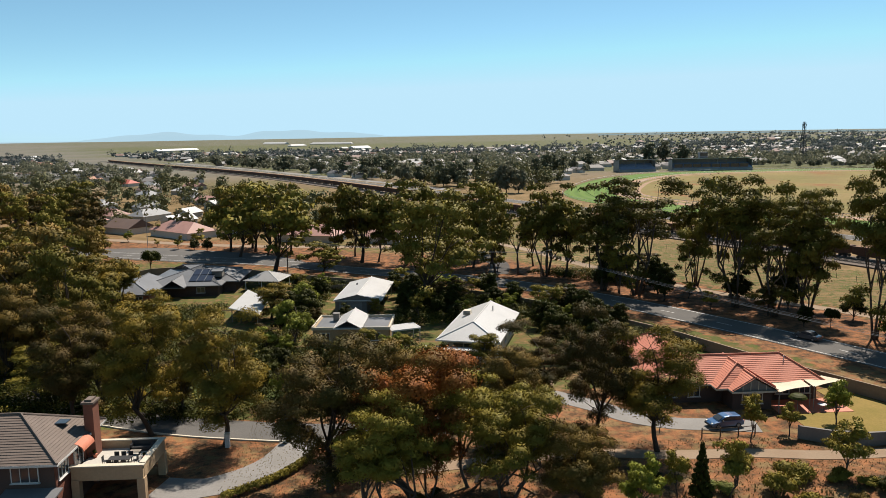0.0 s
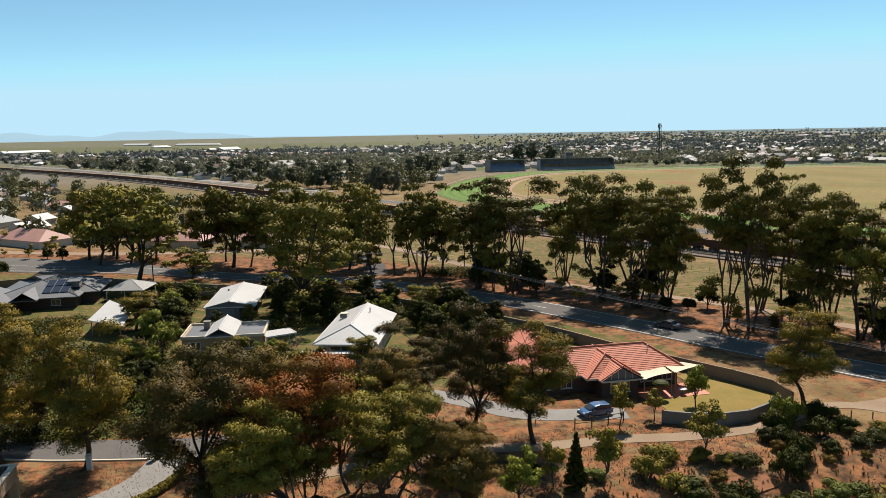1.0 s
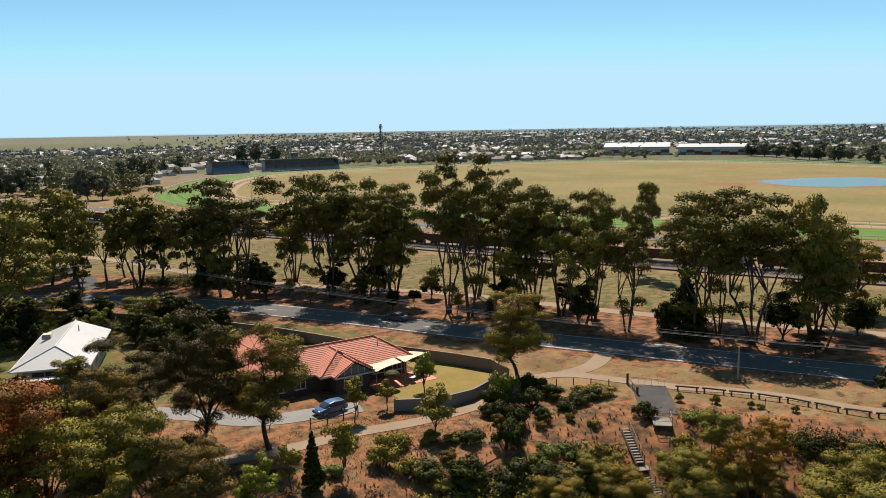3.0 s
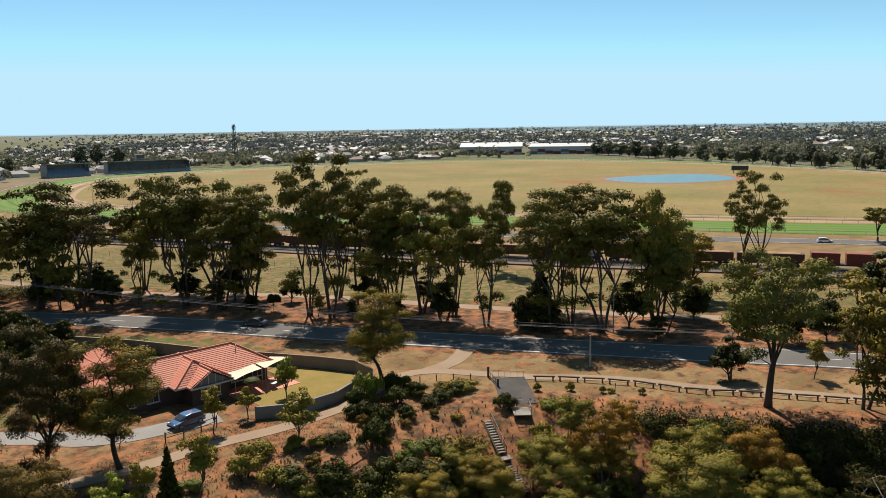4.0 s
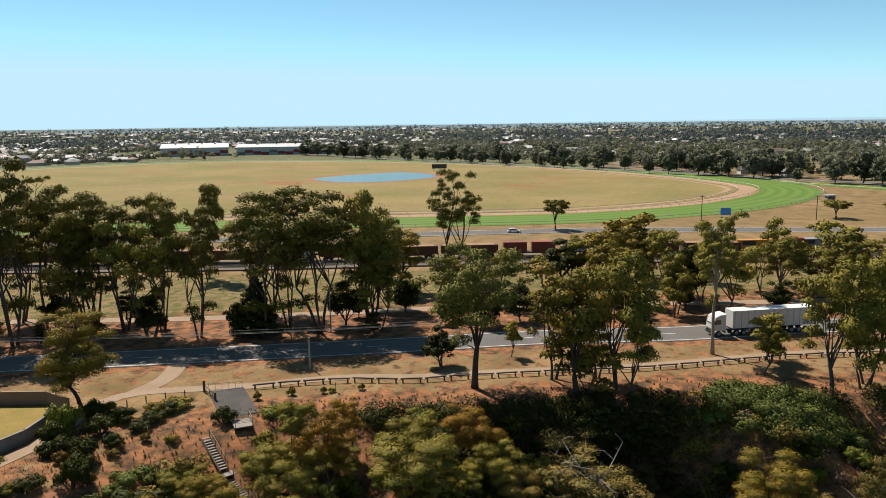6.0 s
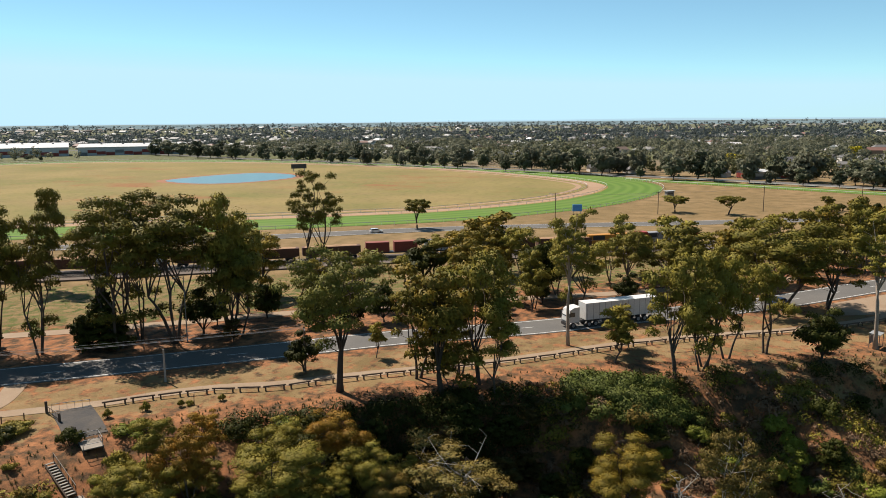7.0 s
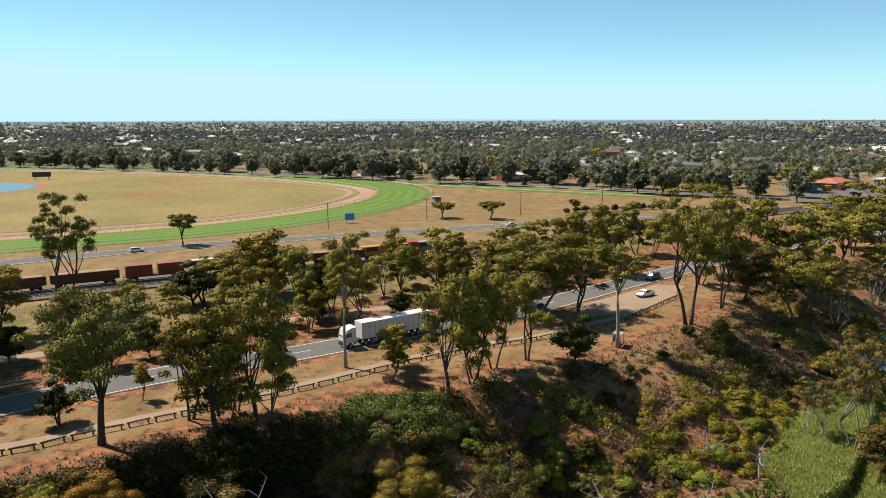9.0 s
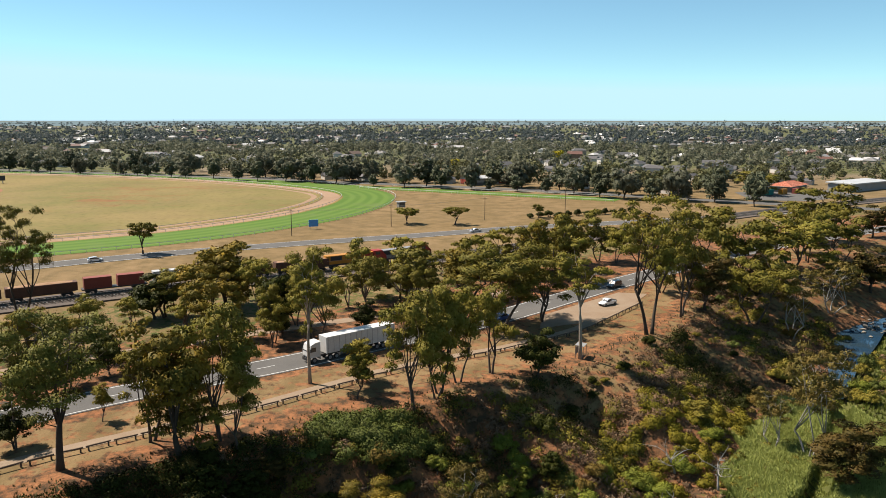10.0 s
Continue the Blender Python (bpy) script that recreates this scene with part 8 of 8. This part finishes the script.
def truck(x, y, rz):
    root = thing("semi_trailer_truck", "white prime mover with long white box trailer", "truck", pose(x, y, 0.07, 0, 0, rz))
    cab = part("cab", Geo().side([(6.2, 0.5), (6.2, 1.0), (8.3, 1.0), (8.45, 1.3), (8.4, 2.3), (8.1, 3.3), (7.3, 3.65), (6.2, 3.75)], -1.2, 1.2, 0.04), M["white"], root, "white truck cab")
    part("windscreen", Geo().poly([(8.44, -1.05, 2.15), (8.44, 1.05, 2.15), (8.17, 1.0, 3.05), (8.17, -1.0, 3.05)]), M["glass"], cab)
    for s in (-1, 1):
        part("side_window", Geo().box((7.6, s * 1.21, 2.45), (0.9, 0.04, 0.75)), M["glass"], cab)
        part("mirror", Geo().box((8.3, s * 1.42, 2.4), (0.12, 0.25, 0.6)), M["black"], cab)
        part("headlight", Geo().box((8.42, s * 0.85, 1.15), (0.1, 0.4, 0.2)), M["steel"], cab)
    part("bumper", Geo().box((8.35, 0, 0.7), (0.3, 2.4, 0.5)), M["dark_steel"], cab)
    part("chassis", Geo().box((4.6, 0, 0.95), (5.4, 0.9, 0.3)).box((-3.4, 0, 1.15), (12.0, 0.9, 0.25)), M["dark_steel"], root)
    tr = part("trailer_box", Geo().box((-2.2, 0, 2.75), (14.6, 2.5, 2.9)), M["white"], root, "ribbed white trailer body")
    for i in range(13):
        for s in (-1, 1):
            part("rib", Geo().box((-9.2 + 1.16 * i, s * 1.265, 2.75), (0.06, 0.03, 2.8)), M["pale_metal"], tr)
    part("skirt", Geo().box((-1.0, -1.1, 1.0), (5.5, 0.08, 0.6)).box((-1.0, 1.1, 1.0), (5.5, 0.08, 0.6)), M["dark_steel"], root)
    for x0 in (7.4, 4.3, 3.0, -5.6, -6.9, -8.2):
        for s in (-1, 1):
            wheel(root, x0, s * 1.05, 0.5, 0.32)


truck(*along(road_line, 135.0, 9.0, 2.0, True))

# ---- railway and train ----
track = thing("railway_track", "two pairs of steel rails on concrete sleepers", "railway", None, "", "stuff")
rails, ties = Geo(), Geo()
for off in (-2.2, 2.2):
    for e in (-0.8, 0.8):
        rb = ribbon(rail_line, off + e - 0.06, off + e + 0.06, 0.68, thick=0.18)
        rails.add(rb.v, rb.f)
    for p, rz in walked([q for q in offset_line(rail_line, off) if q.y < 520], 0.75):
        ties.box((p.x, p.y, 0.42), (0.26, 2.5, 0.2), rz)
part("rails", rails, M["rail"], track)
part("sleepers", ties, M["sleeper"], track)

HOPPER = surface("rust_brown_wagon", (0.112, 0.052, 0.032), (0.077, 0.042, 0.028), 0.5, 4, 0.85, 0.2)
LOAD = surface("sandy_load", (0.308, 0.189, 0.105), (0.266, 0.154, 0.084), 0.4, 3, 0.95, 0.5)
ORANGE = surface("orange_loco_paint", (0.434, 0.189, 0.021), (0.385, 0.161, 0.021), 0.5, 5, 0.5, 0.0)
REDPAINT = surface("red_loco_paint", (0.294, 0.028, 0.021), (0.252, 0.028, 0.021), 0.5, 5, 0.5, 0.0)
GREYPAINT = surface("grey_loco_paint", (0.238, 0.238, 0.245), (0.189, 0.189, 0.196), 0.5, 5, 0.5, 0.0)
BOXRED = surface("red_container_paint", (0.210, 0.049, 0.032), (0.175, 0.042, 0.028), 0.5, 5, 0.7, 0.1)


def bogie(parent, x):
    b = part("bogie", Geo().box((x, 0, 0.62), (2.4, 2.0, 0.35)), M["black"], parent)
    for dx in (-0.85, 0.85):
        for s in (-1, 1):
            part("wheel", Geo().tube([(x + dx, s * 0.72, 0.46), (x + dx, s * 0.86, 0.46)], [0.46, 0.46], 12), M["dark_steel"], b)


def hopper(m, ribs=11):
    root = thing("hopper_wagon", "rust-brown open wagon heaped with sandy load", "wagon", m, "wagons of the freight train")
    part("body", Geo().side([(-7.4, 1.3), (-7.4, 3.3), (7.4, 3.3), (7.4, 1.3), (5.0, 0.9), (-5.0, 0.9)], -1.4, 1.4), HOPPER, root)
    for i in range(ribs):
        for s in (-1, 1):
            part("rib", Geo().box((-7.0 + 1.4 * i, s * 1.45, 2.3), (0.14, 0.1, 2.0)), HOPPER, root)
    g = Geo()
    for i in range(13):
        for j in range(5):
            g.v.append((-7.2 + 1.2 * i, -1.3 + 0.65 * j, 3.22 + 0.45 * math.sin(math.pi * j / 4) * (0.8 + 0.2 * math.sin(2.1 * i)) * math.sin(math.pi * i / 12) ** 0.3))
    for i in range(12):
        for j in range(4):
            k = 5 * i + j
            g.f.append((k, k + 5, k + 6, k + 1))
    part("load", g, LOAD, root, "sandy mineral load")
    bogie(root, -5.2)
    bogie(root, 5.2)
    return root


def container_wagon(m, paint, label):
    root = thing("container_wagon", label, "wagon", m, "wagons of the freight train")
    part("deck", Geo().box((0, 0, 1.05), (14.6, 2.5, 0.3)), M["dark_steel"], root)
    for x in (-3.7, 3.7):
        c = part("container", Geo().box((x, 0, 2.5), (6.1, 2.44, 2.6)), paint, root)
        for i in range(12):
            for s in (-1, 1):
                part("rib", Geo().box((x - 2.75 + 0.5 * i, s * 1.235, 2.5), (0.2, 0.04, 2.4)), paint, c)
    bogie(root, -5.2)
    bogie(root, 5.2)
    return root


def loco(m, paint, nose, label):
    root = thing("locomotive", label, "locomotive", m)
    hood = part("hood", Geo().side([(-9.0, 1.5), (-9.0, 3.9), (5.2, 3.9), (5.2, 1.5)], -1.25, 1.25, 0.03), paint, root)
    part("cab", Geo().side([(5.2, 1.5), (5.2, 4.2), (8.0, 4.2), (8.6, 3.2), (9.3, 2.7), (9.4, 1.5)], -1.45, 1.45, 0.04), nose, root, "painted driver's cab")
    part("windscreen", Geo().poly([(8.12, -1.2, 4.0), (8.62, -1.2, 3.25), (8.62, 1.2, 3.25), (8.12, 1.2, 4.0)]), M["glass"], root)
    for s in (-1, 1):
        part("cab_window", Geo().box((6.6, s * 1.46, 3.4), (1.3, 0.05, 0.8)), M["glass"], root)
        part("stripe", Geo().side([(0.5, 1.55), (3.2, 3.85), (5.1, 3.85), (2.4, 1.55)], s * 1.262 - 0.01, s * 1.262 + 0.01), nose, hood)
        part("grille", Geo().box((-6.2, s * 1.262, 3.1), (3.4, 0.04, 1.1)), M["black"], hood)
        part("handrail", Geo().tube([(-9.0, s * 1.42, 2.5), (5.0, s * 1.42, 2.5)], [0.03, 0.03], 5), M["steel"], root)
    part("frame", Geo().box((0, 0, 1.3), (19.0, 2.8, 0.4)), M["dark_steel"], root)
    part("fuel_tank", Geo().box((0, 0, 0.75), (5.0, 2.4, 0.8), 0, (1, 0.8)), M["black"], root)
    part("exhaust", Geo().box((-1.5, 0, 4.0), (1.2, 0.6, 0.35)), M["black"], hood)
    bogie(root, -6.3)
    bogie(root, 6.3)
    return root


train_line = [p for p in offset_line(rail_line, -2.2 if probe(250, 100, RAIL) < 0 else 2.2)]
slots = walked([p for p in train_line], 15.6)
slots = [(p, rz) for p, rz in slots if p.y < 1240]
head = min(range(len(slots)), key=lambda k: (slots[k][0].x - 213) ** 2 + (slots[k][0].y - 14) ** 2)
first_hopper = far_hopper = None
for i, (p, rz) in enumerate(slots[:head + 2]):
    m = pose(p.x, p.y, 0.68, 0, 0, rz)
    back = head + 1 - i
    if back == 0:
        loco(m, GREYPAINT, REDPAINT, "grey and red diesel locomotive leading a freight train")
    elif back == 1:
        loco(pose(p.x, p.y, 0.68, 0, 0, rz), ORANGE, REDPAINT, "orange diesel locomotive with red stripe")
    elif back in (4, 9):
        container_wagon(m, M["white_metal"], "flat wagon with pale grey-white containers")
    elif back in (5, 12):
        container_wagon(m, BOXRED, "flat wagon with weathered red containers")
    else:
        if p.y > 560:
            far_hopper = copy_thing(far_hopper, m) if far_hopper else hopper(m, 0)
        else:
            first_hopper = copy_thing(first_hopper, m) if first_hopper else hopper(m)
paddock = thing("wire_fence", "thin wire paddock fence beside the railway", "fence")
for p, rz in walked(offset_line(rail_line, 24 if probe(0, 0, RAIL) > 0 else -24), 5.0):
    if -60 < p.y < 300:
        part("post", Geo().cyl((p.x, p.y, -0.2), 0.05, 1.4, 5), M["timber"], paddock)

# ---- racecourse fittings ----


def running_rail(line, name, label, gap=4.5, closed=True, r=0.075):
    root = thing(name, label, "rail")
    pts = [tuple(p + Vector((0, 0, 1.15))) for p in line]
    if closed:
        pts.append(pts[0])
    part("top_rail", Geo().tube(pts, [r] * len(pts), 5, False), M["white"], root)
    posts = Geo()
    for p, rz in walked(line + ([line[0]] if closed else []), gap):
        posts.box((p.x, p.y, 0.6), (0.1, 0.1, 1.2), rz)
    tagged(part("post_line", posts, M["white"], root), kind="stuff")
    return root


running_rail(offset_line(outer, -turn * 0.6, True), "running_rail", "white outer running rail of the turf track")
running_rail(offset_line(outer, turn * 28.2, True), "running_rail", "white running rail between turf and sand", 5)
running_rail(offset_line(outer, turn * 38.6, True), "running_rail", "white inner rail of the sand track", 6)
running_rail(spline([(470, -6), (433, -66), (394, -126)], 5), "running_rail", "white rail of the turf chute", 4, False, 0.1)
running_rail(spline([(462, 14), (450, 0), (414, -56), (376, -116)], 5), "running_rail", "white near rail of the turf chute", 4, False, 0.1)


def grandstand(x, y, w, rz, h, label, tower=False):
    root = thing("grandstand", label, "grandstand", pose(x, y, 0, 0, 0, rz))
    part("base", Geo().box((0, 0, 1.2), (w, 14, 2.6)), M["pale_metal"], root)
    n = 7
    for i in range(n):
        part("seating_row", Geo().box((0, -6.4 + 1.5 * i, 2.5 + 0.33 * i), (w - 1.5, 1.5, 0.66 * 1.0 + 0.66 * i)), SEATS, root)
    part("back_wall", Geo().box((0, 6.6, h / 2), (w, 0.8, h)), M["pale_metal"], root)
    for e in (-1, 1):
        part("side_wall", Geo().box((e * w / 2, 1, h / 2), (0.5, 11.5, h - 1)), M["pale_metal"], root)
    part("roof", Geo().slab([(-w / 2 - 1, -8.5, h + 1.0), (w / 2 + 1, -8.5, h + 1.0), (w / 2 + 1, 7.5, h), (-w / 2 - 1, 7.5, h)], 0.4), M["white_metal"], root, "overhanging pale roof")
    for i in range(int(w / 8) + 1):
        part("column", Geo().cyl((-w / 2 + 8 * i, -3.5, 0), 0.2, h + 0.5, 8), M["steel"], root)
    if tower:
        tw = part("tower", Geo().box((-6, 3, h + 3), (7, 6, 6)), M["grey_metal"], root, "glazed judges' tower")
        part("tower_glass", Geo().box((-6, -0.1, h + 4), (6.4, 0.3, 2.6)), M["glass"], tw)
        for i in range(8):
            part("glass_front", Geo().box((-w / 2 + 5 + 8.2 * i, -6.6, 4.2), (7.2, 0.2, 3.4)), M["glass"], root)
    return root


SEATS = surface("blue_seats", (0.16, 0.21, 0.31), (0.18, 0.23, 0.33), 0.6, 5, 0.7, 0.1)
grandstand(200, 668, 34, 8, 10, "grey covered grandstand with blue seats")
grandstand(268, 668, 70, -4, 10, "long glazed grandstand with blue seating and tower", True)
bdg = thing("infield_board", "dark results board on the infield", "sign", pose(512, 248, 0, 0, 0, -62))
part("board", Geo().box((0, 0, 3.6), (11, 0.6, 3.2)), M["dark_steel"], bdg)
for x in (-4, 4):
    part("post", Geo().box((x, 0, 1.2), (0.5, 0.5, 3.0)), M["steel"], bdg)
bs = thing("blue_sign", "bright blue advertising board on legs", "sign", pose(291, 26.5, 0, 0, 0, -75))
part("board", Geo().box((0, 0, 2.45), (3.6, 0.25, 2.6)), surface("sky_blue_sign", (0.07, 0.25, 0.55), (0.09, 0.3, 0.6), 0.5, 4, 0.5, 0.0), bs)
for x in (-1.3, 1.3):
    part("leg", Geo().box((x, 0.1, 0.8), (0.14, 0.14, 1.9)), M["steel"], bs)
hut = thing("stewards_hut", "small grey stewards' hut on a stand", "hut", pose(342, -8, 0, 0, 0, 20))
part("cabin", Geo().box((0, 0, 3.6), (3.0, 3.0, 2.2)), M["grey_wall"], hut)
part("roof", Geo().slab([(-2, -2, 5.0), (2, -2, 5.0), (2, 2, 4.8), (-2, 2, 4.8)], 0.15), M["pale_metal"], hut)
part("window", Geo().box((-1.52, 0, 3.9), (0.06, 2.2, 0.9)), M["glass"], hut)
for x in (-1.3, 1.3):
    for y in (-1.3, 1.3):
        part("leg", Geo().box((x, y, 1.2), (0.2, 0.2, 2.6)), M["steel"], hut)


def lattice_mast(x, y, h):
    root = thing("lattice_mast", "tall grey lattice telecommunications mast with antennas", "mast", pose(x, y, 0, 0, 0, 25))
    legs = [(-1, -1), (1, -1), (1, 1), (-1, 1)]
    wid = lambda z: 2.6 - 1.7 * z / h
    for a, b in legs:
        part("leg", Geo().tube([(a * wid(0), b * wid(0), -0.5), (a * wid(h), b * wid(h), h)], [0.34, 0.24], 5), M["dark_steel"], root)
    n = 12
    for i in range(n):
        z0, z1 = h * i / n, h * (i + 1) / n
        for k in range(4):
            (a, b), (c, d) = legs[k], legs[(k + 1) % 4]
            part("brace", Geo().tube([(a * wid(z0), b * wid(z0), z0), (c * wid(z1), d * wid(z1), z1)], [0.15, 0.15], 4), M["dark_steel"], root)
            part("crossbar", Geo().tube([(a * wid(z1), b * wid(z1), z1), (c * wid(z1), d * wid(z1), z1)], [0.09, 0.09], 4), M["dark_steel"], root)
    for k in range(9):
        a, z = k * 0.698, h * (0.62 if k % 3 == 0 else 0.92)
        part("antenna", Geo().box((1.9 * math.cos(a), 1.9 * math.sin(a), z), (0.5, 0.5, 2.6), 40 * k), M["pale_metal"], root)
    part("platform", Geo().cyl((0, 0, h * 0.6), 2.4, 0.3, 12), M["dark_steel"], root)


lattice_mast(408, 775, 42.0)
RED_CLAD = surface("red_cladding", (0.252, 0.049, 0.035), (0.210, 0.042, 0.032), 0.1, 1, 0.6, 0.0)


def warehouse(ax, ay, bx, by, depth, h, label):
    """A warehouse whose long front runs from a to b, banded in red and grey."""
    d = Vector((bx - ax, by - ay, 0))
    rz = math.degrees(math.atan2(d.y, d.x))
    root = thing("warehouse", label, "warehouse", pose(ax, ay, 0, 0, 0, rz))
    L = d.length
    part("wall", Geo().box((L / 2, depth / 2, h / 2), (L, depth, h)), M["white_metal"], root)
    n = int(L / 9)
    for i in range(n):
        z = h * (0.2 if i % 3 == 0 else 0.48 if i % 3 == 1 else 0.3)
        part("clad_panel", Geo().box((L * (i + 0.5) / n, -0.15, z), (L / n * 0.96, 0.3, h * 0.36)), RED_CLAD if i % 4 else M["grey_metal"], root)
    part("end_panel", Geo().box((-0.15, depth / 2, h * 0.4), (0.3, depth * 0.9, h * 0.7)), RED_CLAD, root)
    g = Geo()
    for p in hip_planes(-1, L + 1, -1, depth + 1, h, 0.075 * depth, "x", 0.0, 0.0)[0]:
        sheet(g, p, 3.0)
    part("roof", g, M["white_metal"], root, "white sheet roof")
    for i in range(4):
        part("roof_vent", Geo().box((L * (i + 1) / 5, depth * 0.4, h + 0.06 * depth + 0.4), (2, 2, 1)), M["grey_metal"], root)


warehouse(672, 690, 722, 632, 62, 10.0, "large warehouse with white roof and red-grey cladding")
warehouse(728, 624, 792, 528, 46, 9.5, "long warehouse with white roof and red bands")
warehouse(478, -56, 492, -92, 16, 4.2, "low shed with red walls behind the avenue")

# service yard beyond the river road
yd = thing("shop_building", "low shop with red-tiled roof", "building", pose(428, -236, 0, 0, 0, -50))
walls(yd, -12, 12, -6, 6, 3.4, M["grey_wall"])
roof_part(yd, (-13, 13, -7, 7, 3.4, 2.4, "x"), M["red_tile"], "tile", M["cream"])
wy = thing("workshop", "long low workshop with white flat roof", "building", pose(432, -282, 0, 0, 0, -60))
walls(wy, -22, 22, -7, 7, 4.2, M["pale_metal"])
part("roof", Geo().slab([(-23, -8, 4.9), (23, -8, 4.9), (23, 8, 5.3), (-23, 8, 5.3)], 0.6), M["white_metal"], wy)
for x, y, col, label in ((412, -232, BOXRED, "red shipping container in the yard"), (408, -222, ORANGE, "yellow skip bin in the yard"), (406, -213, surface("teal_paint", (0.03, 0.25, 0.2), (0.03, 0.2, 0.17), 0.5, 4, 0.6, 0.0), "teal skip bin in the yard")):
    cn = thing("container", label, "container", pose(x, y, 0, 0, 0, -50))
    part("body", Geo().box((0, 0, 1.5), (6.2, 2.6, 2.9)), col, cn)
    for i in range(8):
        part("rib", Geo().box((-2.8 + 0.8 * i, -1.32, 1.5), (0.25, 0.06, 2.7)), col, cn)
structure("yard_pavement", Geo().slab([(380, -190, 0.06), (420, -200, 0.06), (430, -262, 0.06), (398, -262, 0.06), (372, -215, 0.06)], 0.2), M["asphalt"], "asphalt forecourt", "pavement")

# the patterns from which the plants were copied are taken away
for root in MASTERS:
    for ob in (*root.children_recursive, root):
        bpy.data.objects.remove(ob)
